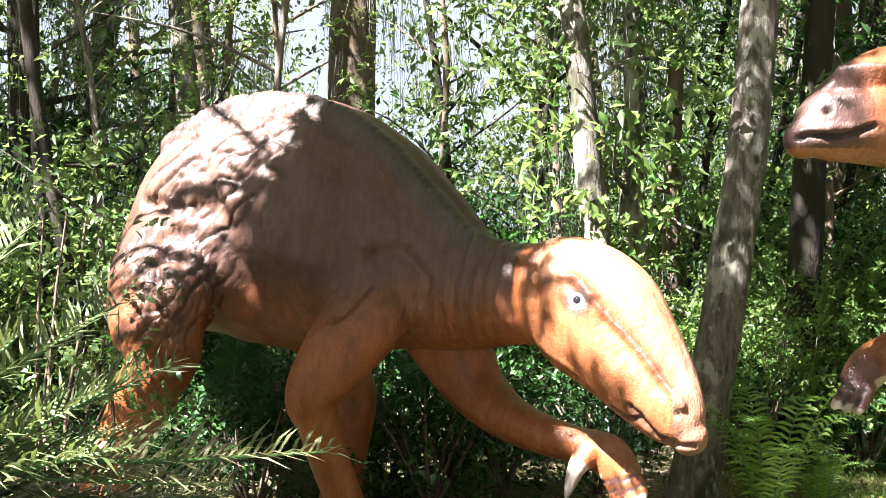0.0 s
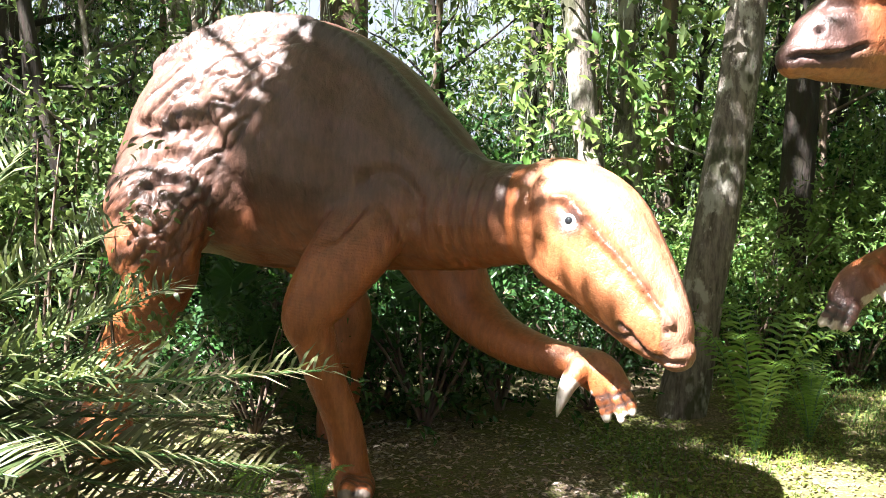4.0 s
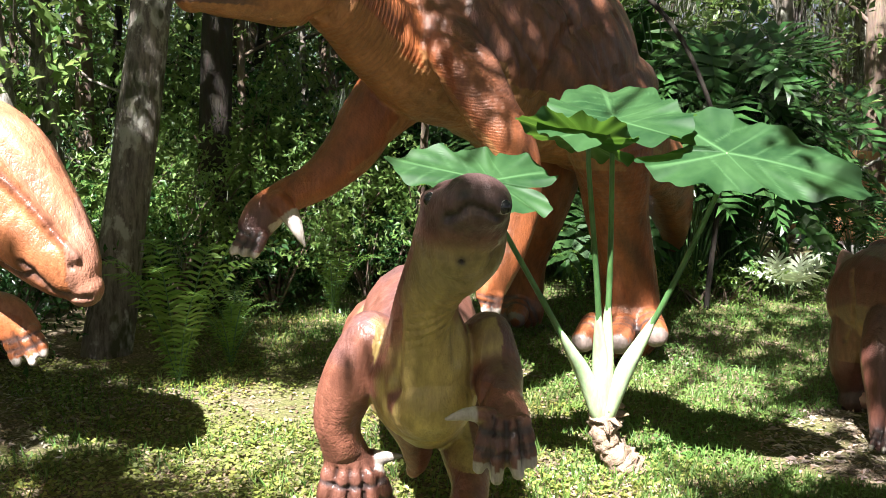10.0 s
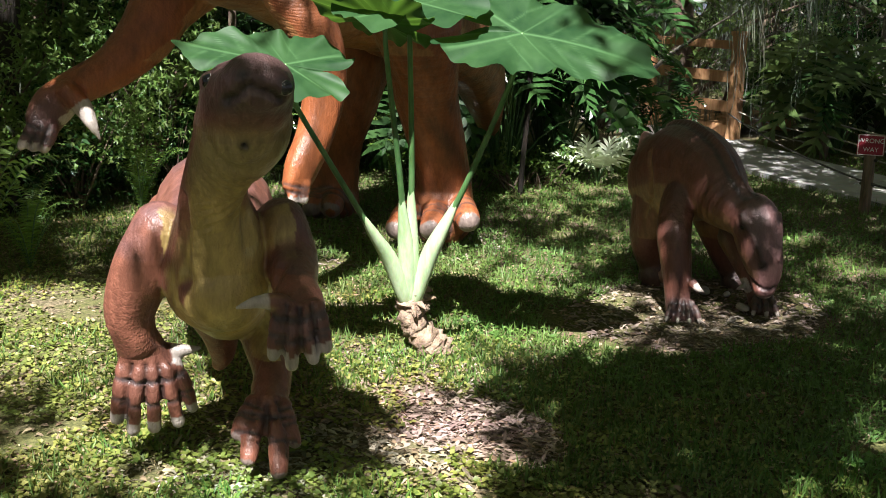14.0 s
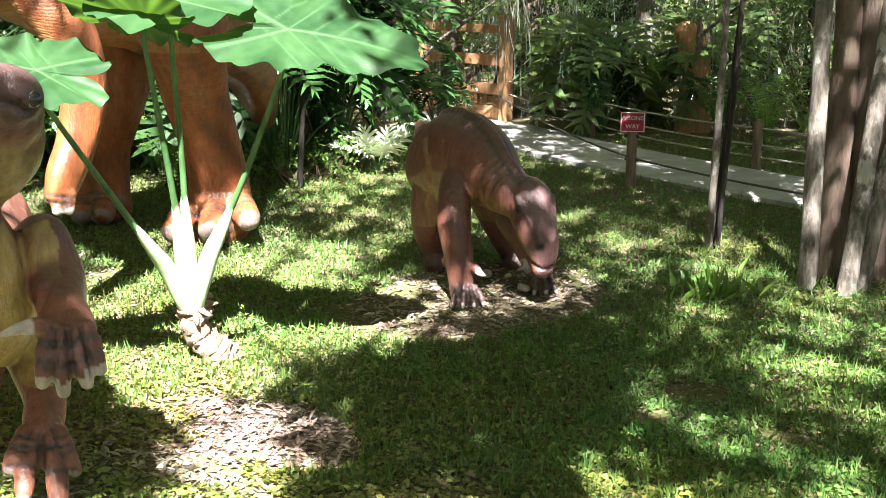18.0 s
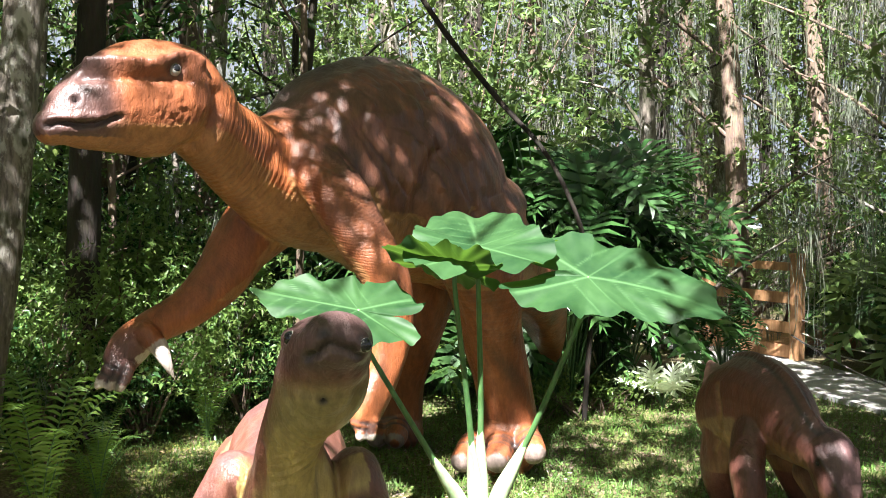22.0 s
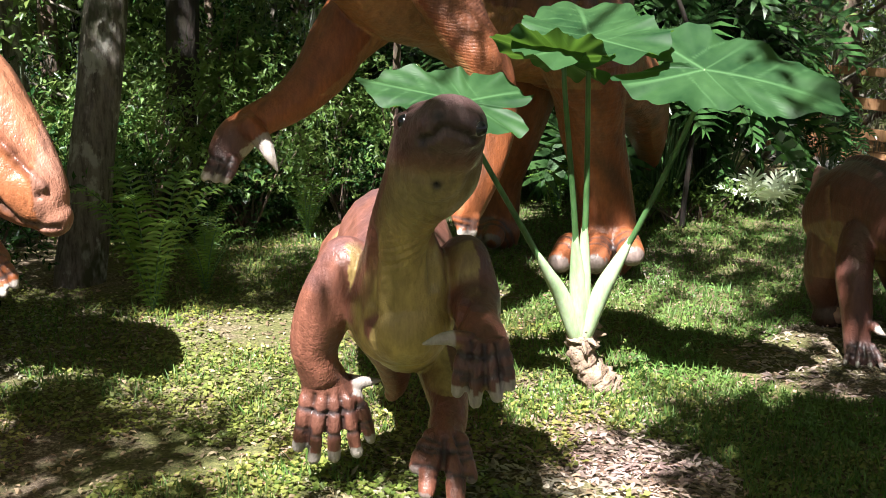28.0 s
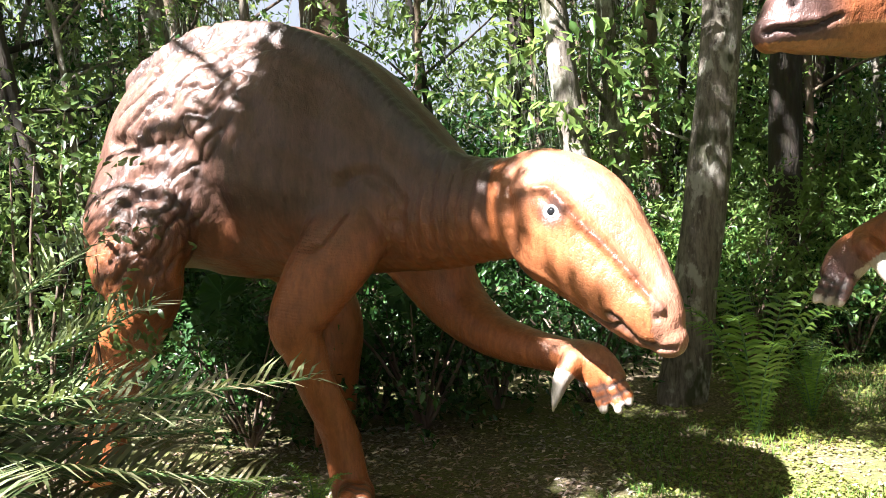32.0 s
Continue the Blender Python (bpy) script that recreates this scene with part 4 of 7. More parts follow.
def centre_adult():
    me, co, no = shape_centre_adult()
    co0 = co.copy()
    SEEN = (4.183, 4.774, 1.667)
    mouth = traced(co, SEEN, [(1.873, 0.51, 2.041), (1.789, 0.556, 2.039), (1.694, 0.611, 2.042), (1.57, 0.629, 2.079)])
    brow = traced(co, SEEN, [(1.629, 0.476, 2.331), (1.522, 0.541, 2.341), (1.395, 0.624, 2.336), (1.261, 0.655, 2.382), (1.179, 0.653, 2.36)])
    cheek = traced(co, SEEN, [(1.341, 0.66, 2.228), (1.32, 0.675, 2.14), (1.34, 0.661, 2.05)], 14)
    co = press(co, no, mouth, 0.026, 0.011)
    co = press(co, no, brow, -0.042, 0.032)
    under = traced(co, SEEN, [(1.676, 0.506, 2.269), (1.548, 0.584, 2.274), (1.384, 0.655, 2.268), (1.239, 0.671, 2.275)])
    co = press(co, no, under, 0.024, 0.028)
    pits = np.exp(-(np.linalg.norm(co - cheek[len(cheek) // 2], axis=1) / 0.085) ** 4)
    co = co - no * (0.006 * pits * np.clip(noise_at(co, 42.0, 2.0) * 1.6 + 0.1, -0.4, 1))[:, None]
    jawline = traced(co, SEEN, [(1.10, 0.62, 2.36), (1.075, 0.63, 2.24), (1.08, 0.62, 2.12), (1.15, 0.60, 2.02)], 26)
    co = press(co, no, jawline, 0.012, 0.028)
    lip = traced(co, SEEN, [(1.85, 0.51, 2.075), (1.76, 0.56, 2.072), (1.66, 0.61, 2.075)])
    co = press(co, no, lip, -0.014, 0.016)
    eye = eye_at(co, no, SEEN, (1.314, 0.679, 2.308))
    co = press(co, no, [eye[0]], 0.035, 0.035)
    nostril = eye_at(co, no, SEEN, (1.728, 0.533, 2.168))[0]
    co = press(co, no, [nostril], 0.035, 0.015)
    jaw = line_on(co, [(1.054, 0.621, 2.216), (1.074, 0.606, 2.069), (1.171, 0.536, 1.907)])
    shoulder = line_on(co, [(0.636, 0.703, 1.743), (0.659, 0.683, 1.91), (0.552, 0.643, 2.043), (0.424, 0.759, 1.975), (0.319, 0.86, 1.749)])
    thigh = line_on(co, [(-0.306, 0.644, 1.352), (-0.279, 0.615, 1.73), (-0.36, 0.703, 1.951), (-0.557, 0.778, 2.053)])
    hump = line_on(co, [(0.567, 0.368, 2.157), (0.53, 0.464, 2.038), (0.539, 0.522, 1.89)], 16)
    fold = line_on(co, [(-0.439, 0.493, 2.282), (-0.54, 0.53, 2.352), (-0.643, 0.571, 2.293)], 14)
    for line, depth, width in ((jaw, 0.03, 0.04), (shoulder, 0.025, 0.045), (thigh, 0.04, 0.07), (hump, 0.03, 0.05), (fold, 0.02, 0.02)):
        co = press(co, no, line, depth, width)
    spine = line_on(co, [(0.354, 0.155, 2.26), (0.16, 0.189, 2.46), (-0.162, 0.212, 2.601), (-0.49, 0.256, 2.599), (-0.92, 0.28, 2.452), (-1.18, 0.433, 2.132), (-1.384, 0.53, 1.749)], 60)
    co = press(co, no, spine, -0.03, 0.07)
    co = folds(co, no, (0.831, 0.54, 1.879), (1, 0, 0.35), 0.032, 0.0035, 0.4)
    co = folds(co, no, (0.489, 0.836, 1.634), (0.3, 0, -1), 0.024, 0.0022, 0.3)
    co = folds(co, no, (-0.841, 0.65, 1.306), (0.2, 0, 1), 0.05, 0.0018, 0.4)
    flank = np.exp(-(np.linalg.norm((co - (-0.25, 0.6, 1.9)) * (0.8, 0.6, 1), axis=1) / 0.55) ** 4)
    co, web = creases(co, no, flank, (-0.55, 0.1, -0.85), 10.0, 2.2, 0.014, 0.14, 6.0)
    co = folds(co, no, (-0.115, 0.588, 2.098), (1, 0, 0.5), 0.13, 0.005, 0.6)
    blotch = noise_at(co, 3.0) * 0.6 + noise_at(co * (1, 1, 0.35), 9.0, 4.0) * 0.5
    col = np.tile(ORANGE, (len(co), 1)).astype(float)
    body = np.clip((0.55 - co[:, 0]) / 0.35, 0, 1)
    col = blend(col, (0.115, 0.048, 0.03), ((co[:, 2] - 1.25) / 0.45 + blotch * 0.8) * body)
    streak = noise_at(along(co, (-0.55, 0.1, -0.85), 12.0, 2.2), 1.0, 11.0)
    col = blend(col, (0.27, 0.105, 0.055), body * np.clip(streak * 1.6, 0, 1) * 0.7)
    col = blend(col, (0.06, 0.028, 0.022), body * np.clip(-streak * 1.5, 0, 1) * 0.7)
    col = blend(col, (0.36, 0.20, 0.08), (no[:, 2] < -0.3) * (co[:, 2] > 1.2) * 0.5)
    col = blend(col, DARK, np.exp(-(reach(co0, spine) / 0.13) ** 2) * 0.85)
    col = blend(col, (0.13, 0.07, 0.06), np.clip((co[:, 0] - 1.52) / 0.2, 0, 1) * (co[:, 2] > 2.0) * 0.8)
    col = blend(col, (0.14, 0.06, 0.04), np.exp(-(reach(co0, brow) / 0.03) ** 2) * 0.7)
    col = blend(col, DARK, np.exp(-(reach(co0, mouth) / 0.012) ** 2) * 0.9)
    col = blend(col, DARK, np.exp(-(reach(co0, [eye[0], nostril]) / 0.04) ** 2) * 0.8)
    face = np.clip((co[:, 0] - 0.95) / 0.15, 0, 1) * (co[:, 2] > 1.85)
    col = blend(col, (0.20, 0.068, 0.034), face * np.clip(0.55 + blotch * 0.5, 0, 1) * (no[:, 2] > -0.35))
    col = blend(col, (0.085, 0.045, 0.04), np.clip((co[:, 0] - 1.5 + blotch * 0.1) / 0.14, 0, 1) * (co[:, 2] > 2.0) * 0.9)
    col = blend(col, DARK, np.exp(-(reach(co0, [eye[0], nostril]) / 0.035) ** 2) * 0.8)
    col = blend(col, DARK, np.exp(-(reach(co0, mouth) / 0.012) ** 2) * 0.9)
    hand = np.exp(-(reach(co0, [(1.235, -0.01, 0.895), (1.17, -0.005, 0.943), (1.28, 0.009, 0.842)]) / 0.13) ** 4)
    col = blend(col, PURPLE, hand * 0.92)
    co, col = digit(co, no, col, (1.25, -0.02, 0.91), (1.33, -0.02, 0.81), 0.048, "finger")
    co, col = digit(co, no, col, (1.23, 0.02, 0.89), (1.29, 0.02, 0.8), 0.048, "finger")
    co, col = digit(co, no, col, (1.19, 0.04, 0.89), (1.25, 0.05, 0.79), 0.044, "finger")
    co, col = digit(co, no, col, (1.09, 0.03, 1.05), (1.01, 0.16, 0.83), 0.089, "thumb")
    co, col = digit(co, no, col, (0.42, 0.93, 0.62), (0.45, 0.93, 0.55), 0.043, "finger")
    co, col = digit(co, no, col, (0.39, 0.96, 0.62), (0.41, 0.97, 0.55), 0.043, "finger")
    co, col = digit(co, no, col, (-1.2, 0.7, 0.23), (-1.12, 0.81, 0.19), 0.117, "toe")
    co, col = digit(co, no, col, (-1.06, 0.6, 0.2), (-0.93, 0.68, 0.15), 0.116, "toe")
    co, col = digit(co, no, col, (-0.99, 0.43, 0.19), (-0.85, 0.47, 0.13), 0.117, "toe")
    co, col = digit(co, no, col, (-1.24, -0.48, 0.14), (-1.16, -0.42, 0.09), 0.12, "toe")
    co, col = digit(co, no, col, (-1.19, -0.6, 0.13), (-1.1, -0.55, 0.08), 0.111, "toe")
    co, col = gap(co, no, col, (1.246, 0.020, 0.913), (1.322, 0.020, 0.809), 0.010)
    co, col = gap(co, no, col, (1.217, 0.050, 0.903), (1.282, 0.055, 0.799), 0.010)
    co, col = gap(co, no, col, (0.416, 0.958, 0.631), (0.443, 0.964, 0.554), 0.008)
    co, col = gap(co, no, col, (-1.094, 0.677, 0.232), (-0.978, 0.781, 0.183), 0.024)
    co, col = gap(co, no, col, (-0.993, 0.547, 0.213), (-0.844, 0.613, 0.154), 0.024)
    co, col = gap(co, no, col, (-1.182, -0.505, 0.152), (-1.089, -0.444, 0.097), 0.024)
    skin = Wrinkles(len(co))
    skin.ring(co, (0.82, 0.52, 1.96), (1, 0.15, 0.25), 0.015, 0.30, 1.0)
    skin.ring(co, (0.40, 0.80, 1.62), (0.25, 0.3, 1), 0.014, 0.36, 1.0)
    skin.ring(co, (0.62, 0.10, 1.32), (0.9, 0, -0.8), 0.016, 0.28, 0.6)
    skin.ring(co, (-0.95, 0.72, 1.05), (0.1, -0.1, 1), 0.022, 0.42, 0.8)
    skin.ring(co, (-0.25, 0.62, 1.95), (0.85, 0, -0.5), 0.055, 0.45, 0.7)
    finished("dinosaur_statue", "large orange plaster dinosaur statue rearing with a raised arm", me, co, col, [(eye[0] - eye[1] * 0.026, eye[1])], (3.3, 5.4, 0), -169.3, GROUP, 0.031, 0.80, skin)


def front_young():
    me, co, no = shape_front_young()
    co0 = co.copy()
    seen = (3.499, -0.711, 1.597)
    at_front = [facing(co, seen, q) for q in ((0.557, -0.121, 1.275), (0.563, -0.094, 1.298), (0.571, -0.055, 1.31), (0.579, -0.02, 1.315), (0.588, 0.017, 1.302), (0.594, 0.04, 1.281),
                                              (0.561, -0.102, 1.27), (0.57, -0.06, 1.29), (0.58, -0.019, 1.295), (0.59, 0.022, 1.278),
                                              (0.548, -0.172, 1.338), (0.598, 0.053, 1.325), (0.566, -0.078, 1.362), (0.594, 0.039, 1.346), (0.569, -0.066, 1.151))]
    mouth, lip = line_on(co, [co[i] for i in at_front[:6]]), line_on(co, [co[i] for i in at_front[6:10]])
    eyes = [(co[i].copy(), no[i].copy()) for i in at_front[10:12]]
    co = press(co, no, mouth, 0.016, 0.012)
    co = press(co, no, lip, -0.005, 0.011)
    for e in eyes:
        co = press(co, no, [e[0]], -0.012, 0.03)
        co = press(co, no, [e[0]], 0.014, 0.014)
    holes = []
    for i in at_front[12:14]:
        q = co[i].copy()
        co = press(co, no, [q], -0.014, 0.024)
        co = press(co, no, [q], 0.030, 0.014)
        holes.append(q)
    chin = co[at_front[14]].copy()
    co = press(co, no, [chin], 0.02, 0.006)
    jowl = line_on(co, [(0.543, -0.197, 1.199), (0.549, -0.164, 1.137), (0.56, -0.108, 1.091), (0.58, -0.016, 1.102), (0.596, 0.045, 1.184)])
    co = press(co, no, jowl, 0.008, 0.02)
    for line in ([(0.331, -0.258, 0.974), (0.328, -0.281, 0.852), (0.325, -0.299, 0.709)], [(0.383, 0.018, 0.966), (0.382, 0.014, 0.843), (0.387, 0.036, 0.72)]):
        co = press(co, no, line_on(co, line), 0.018, 0.025)
    co = folds(co, no, (0.449, -0.156, 0.912), (0.35, -0.6, 0.8), 0.03, 0.004, 0.10)
    co = folds(co, no, (0.454, -0.127, 1.031), (0.35, 0.5, 0.7), 0.024, 0.002, 0.10)
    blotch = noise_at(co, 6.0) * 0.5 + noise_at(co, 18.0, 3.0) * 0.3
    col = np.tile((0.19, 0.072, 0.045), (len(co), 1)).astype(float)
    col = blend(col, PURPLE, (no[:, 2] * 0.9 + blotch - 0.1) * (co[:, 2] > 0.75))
    arm = reach(co0, [(0.254, 0.121, 0.737), (0.403, 0.099, 0.687), (0.502, 0.084, 0.645), (0.552, 0.077, 0.591), (0.177, 0.103, 0.849), (0.021, -0.317, 0.694), (-0.034, -0.359, 0.551), (0.028, -0.263, 0.829), (0.547, 0.015, 0.626), (0.576, 0.124, 0.624), (-0.07, -0.24, 0.378), (-0.063, -0.191, 0.385), (-0.058, -0.3, 0.359)])
    front = np.clip((arm - 0.085) / 0.03, 0, 1) * np.clip((no[:, 0] - 0.25 + blotch * 0.3) * 3.5, 0, 1) * (np.abs(co[:, 1] + 0.07) < 0.19 + 0.04 * blotch) * (co[:, 2] > 0.34) * (co[:, 2] < 1.17)
    col = blend(col, CREAM, front)
    belly = np.clip((-no[:, 2] - 0.1) * 3, 0, 1) * (co[:, 2] > 0.34) * (co[:, 2] < 1.17) * (np.abs(co[:, 1] + 0.07) < 0.2)
    col = blend(col, CREAM, belly)
    col = blend(col, (0.22, 0.17, 0.075), np.clip((1.24 - co[:, 2]) / 0.05, 0, 1) * np.clip((co[:, 2] - 0.98) / 0.12, 0, 1) * (no[:, 0] > 0.1) * (np.abs(co[:, 1] + 0.07) < 0.2) * 0.85)
    col = blend(col, (0.072, 0.042, 0.04), np.clip((co[:, 2] - 1.2) / 0.07, 0, 1) * np.clip((co[:, 0] - 0.12) / 0.1, 0, 1) * 0.9)
    col = blend(col, (0.012, 0.009, 0.009), np.exp(-(reach(co0, mouth) / 0.017) ** 2))
    col = blend(col, (0.17, 0.11, 0.10), np.exp(-(reach(co0, lip) / 0.011) ** 2) * 0.7)
    col = blend(col, (0.008, 0.006, 0.006), np.exp(-(reach(co0, [chin, *holes]) / 0.016) ** 2))
    for p in ((-0.08, -0.316, 0.29), (0.551, 0.072, 0.626)):
        col = blend(col, (0.075, 0.035, 0.028), np.exp(-(reach(co0, [p]) / 0.11) ** 2) * 0.9)
    co, col = digit(co, no, col, (-0.05, -0.39, 0.34), (-0.07, -0.42, 0.16), 0.035, "finger")
    co, col = digit(co, no, col, (-0.03, -0.34, 0.33), (-0.05, -0.37, 0.12), 0.035, "finger")
    co, col = digit(co, no, col, (-0.03, -0.3, 0.33), (-0.05, -0.3, 0.12), 0.035, "finger")
    co, col = digit(co, no, col, (-0.03, -0.25, 0.33), (-0.05, -0.22, 0.13), 0.035, "finger")
    co, col = digit(co, no, col, (-0.05, -0.22, 0.34), (-0.06, -0.17, 0.17), 0.027, "finger")
    co, col = digit(co, no, col, (-0.09, -0.25, 0.37), (-0.04, -0.14, 0.39), 0.045, "thumb")
    co, col = digit(co, no, col, (0.51, 0.03, 0.67), (0.53, 0, 0.54), 0.034, "finger")
    co, col = digit(co, no, col, (0.53, 0.06, 0.67), (0.55, 0.05, 0.51), 0.034, "finger")
    co, col = digit(co, no, col, (0.54, 0.1, 0.67), (0.57, 0.11, 0.53), 0.034, "finger")
    co, col = digit(co, no, col, (0.54, 0.13, 0.68), (0.57, 0.15, 0.56), 0.031, "finger")
    co, col = digit(co, no, col, (0.51, 0.03, 0.69), (0.52, -0.1, 0.69), 0.037, "thumb")
    co, col = digit(co, no, col, (0.11, 0.01, 0.23), (0.16, -0.05, 0.15), 0.039, "toe")
    co, col = digit(co, no, col, (0.14, 0.03, 0.21), (0.23, -0.03, 0.09), 0.044, "toe")
    co, col = digit(co, no, col, (0.15, 0.07, 0.21), (0.27, 0.06, 0.05), 0.044, "toe")
    co, col = digit(co, no, col, (0.13, 0.11, 0.22), (0.2, 0.13, 0.11), 0.034, "toe")
    co, col = gap(co, no, col, (-0.020, -0.364, 0.361), (-0.043, -0.397, 0.147), 0.007)
    co, col = gap(co, no, col, (-0.010, -0.320, 0.357), (-0.033, -0.337, 0.127), 0.007)
    co, col = gap(co, no, col, (-0.010, -0.279, 0.357), (-0.033, -0.262, 0.132), 0.007)
    co, col = gap(co, no, col, (-0.021, -0.241, 0.360), (-0.038, -0.197, 0.157), 0.007)
    co, col = gap(co, no, col, (0.537, 0.042, 0.690), (0.559, 0.020, 0.532), 0.008)
    co, col = gap(co, no, col, (0.551, 0.075, 0.691), (0.578, 0.075, 0.527), 0.008)
    co, col = gap(co, no, col, (0.556, 0.108, 0.694), (0.588, 0.125, 0.552), 0.008)
    co, col = gap(co, no, col, (0.139, 0.021, 0.239), (0.216, -0.044, 0.129), 0.009)
    co, col = gap(co, no, col, (0.158, 0.048, 0.234), (0.273, 0.010, 0.081), 0.011)
    co, col = gap(co, no, col, (0.155, 0.084, 0.238), (0.259, 0.089, 0.091), 0.011)
    skin = Wrinkles(len(co))
    skin.ring(co, (0.40, -0.19, 0.90), (0.3, -0.55, 0.8), 0.026, 0.15, 1.0)
    skin.ring(co, (0.40, 0.03, 0.97), (0.3, 0.6, 0.8), 0.030, 0.13, 0.55)
    skin.ring(co, (-0.03, -0.36, 0.60), (0.1, 0.1, 1), 0.030, 0.16, 0.5)
    skin.ring(co, (0.10, 0.08, 0.28), (0.6, -0.2, -0.8), 0.026, 0.12, 0.6)
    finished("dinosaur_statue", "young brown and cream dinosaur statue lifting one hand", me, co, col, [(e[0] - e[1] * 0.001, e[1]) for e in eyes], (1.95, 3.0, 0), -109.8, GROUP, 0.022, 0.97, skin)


def grazing_young():
    me, co, no = shape_grazing_young()
    co0 = co.copy()
    SEEN = (4.748, -2.92, 1.629)
    eye = eye_at(co, no, SEEN, (0.422, 0.071, 0.481))
    ridge = traced(co, SEEN, [(0.404, 0.065, 0.535), (0.44, 0.097, 0.462), (0.476, 0.123, 0.38), (0.511, 0.149, 0.299)], 60)
    ridge2 = traced(co, SEEN, [(0.498, 0.249, 0.553), (0.522, 0.243, 0.449), (0.542, 0.227, 0.341)], 40)
    nostril = eye_at(co, no, SEEN, (0.508, 0.141, 0.296))[0]
    mouth = traced(co, SEEN, [(0.483, 0.075, 0.258), (0.512, 0.105, 0.209), (0.546, 0.159, 0.188), (0.574, 0.217, 0.199)], 40)
    spine = line_on(co, [(-0.41, 0.144, 0.833), (-0.084, 0.102, 0.944), (0.149, 0.093, 0.875), (0.30, 0.10, 0.70), (0.38, 0.12, 0.62)], 70)
    co = press(co, no, ridge, -0.014, 0.014)
    co = press(co, no, ridge2, -0.012, 0.014)
    co = press(co, no, [eye[0]], -0.014, 0.034)
    co = press(co, no, [eye[0]], 0.018, 0.016)
    co = press(co, no, [nostril], 0.012, 0.010)
    co = press(co, no, spine, -0.026, 0.022)
    co = press(co, no, mouth, 0.012, 0.008)
    for k in range(3):
        arc = line_on(co, [(0.10 - 0.02 * k, -0.20, 0.44 + 0.02 * k), (0.13, -0.19, 0.55 + 0.03 * k), (0.20 + 0.02 * k, -0.16, 0.52 + 0.03 * k)], 30)
        co = press(co, no, arc, 0.008, 0.009)
    thigh = line_on(co, [(-0.30, -0.14, 0.78), (-0.22, -0.16, 0.62), (-0.24, -0.14, 0.45), (-0.30, -0.12, 0.36)], 40)
    co = press(co, no, thigh, 0.016, 0.016)
    co = folds(co, no, (0.305, -0.033, 0.563), (1, 0, -0.4), 0.04, 0.004, 0.14)
    blotch = noise_at(co, 6.0) * 0.5
    col = np.tile((0.15, 0.056, 0.038), (len(co), 1)).astype(float)
    col = blend(col, (0.075, 0.036, 0.034), (no[:, 2] + blotch) * 0.8)
    col = blend(col, (0.36, 0.22, 0.08), np.clip((-no[:, 2] - 0.1) * 2, 0, 1) * (co[:, 2] > 0.25) * 0.8)
    dist = reach(co0, spine)
    col = blend(col, (0.028, 0.017, 0.017), np.exp(-((dist - 0.034) / 0.012) ** 2) * 0.95)
    # flat front plane of the head painted paler purple, as lit
    col = blend(col, (0.15, 0.10, 0.11), np.clip((co[:, 0] - 0.36) / 0.06, 0, 1) * np.clip(no[:, 0] * 1.5, 0, 1) * 0.45)
    col = blend(col, (0.03, 0.018, 0.016), np.exp(-(reach(co0, [eye[0], nostril]) / 0.026) ** 4) * 0.9)
    col = blend(col, (0.045, 0.022, 0.02), np.exp(-(reach(co0, ridge) / 0.012) ** 2) * 0.7)
    col = blend(col, (0.34, 0.20, 0.09), np.exp(-(reach(co0, thigh) / 0.016) ** 2) * 0.7)
    col = blend(col, (0.03, 0.018, 0.016), np.exp(-(reach(co0, mouth) / 0.009) ** 2) * 0.8)
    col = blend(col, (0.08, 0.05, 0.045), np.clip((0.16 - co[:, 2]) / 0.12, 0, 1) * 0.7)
    co, col = digit(co, no, col, (0.235, -0.165, 0.075), (0.285, -0.225, -0.005), 0.021, "finger")
    co, col = digit(co, no, col, (0.255, -0.140, 0.075), (0.325, -0.185, -0.005), 0.021, "finger")
    co, col = digit(co, no, col, (0.275, -0.115, 0.075), (0.352, -0.135, -0.005), 0.021, "finger")
    co, col = digit(co, no, col, (0.280, -0.085, 0.075), (0.355, -0.080, -0.005), 0.021, "finger")
    co, col = digit(co, no, col, (0.255, 0.305, 0.075), (0.320, 0.255, -0.005), 0.021, "finger")
    co, col = digit(co, no, col, (0.280, 0.330, 0.075), (0.360, 0.305, -0.005), 0.021, "finger")
    co, col = digit(co, no, col, (0.295, 0.360, 0.075), (0.375, 0.360, -0.005), 0.021, "finger")
    co, col = digit(co, no, col, (0.27, -0.08, 0.17), (0.33, -0.05, 0.14), 0.033, "thumb")
    co, col = digit(co, no, col, (0.23, 0.3, 0.14), (0.21, 0.22, 0.1), 0.034, "thumb")
    co, col = gap(co, no, col, (0.255, -0.153, 0.087), (0.315, -0.205, 0.005), 0.006)
    co, col = gap(co, no, col, (0.275, -0.128, 0.087), (0.349, -0.160, 0.005), 0.006)
    co, col = gap(co, no, col, (0.288, -0.100, 0.087), (0.363, -0.108, 0.005), 0.006)
    co, col = gap(co, no, col, (0.278, 0.318, 0.087), (0.350, 0.280, 0.005), 0.006)
    co, col = gap(co, no, col, (0.297, 0.345, 0.087), (0.378, 0.333, 0.005), 0.006)
    skin = Wrinkles(len(co))
    skin.ring(co, (0.28, -0.02, 0.56), (1, 0.1, -0.4), 0.034, 0.17, 0.9)
    skin.ring(co, (-0.25, -0.05, 0.55), (1, 0, 0.3), 0.06, 0.22, 0.4)
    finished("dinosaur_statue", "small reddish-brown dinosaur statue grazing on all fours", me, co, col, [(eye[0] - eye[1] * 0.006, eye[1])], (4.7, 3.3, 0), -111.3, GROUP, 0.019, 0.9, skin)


left_adult()
centre_adult()
front_young()
grazing_young()

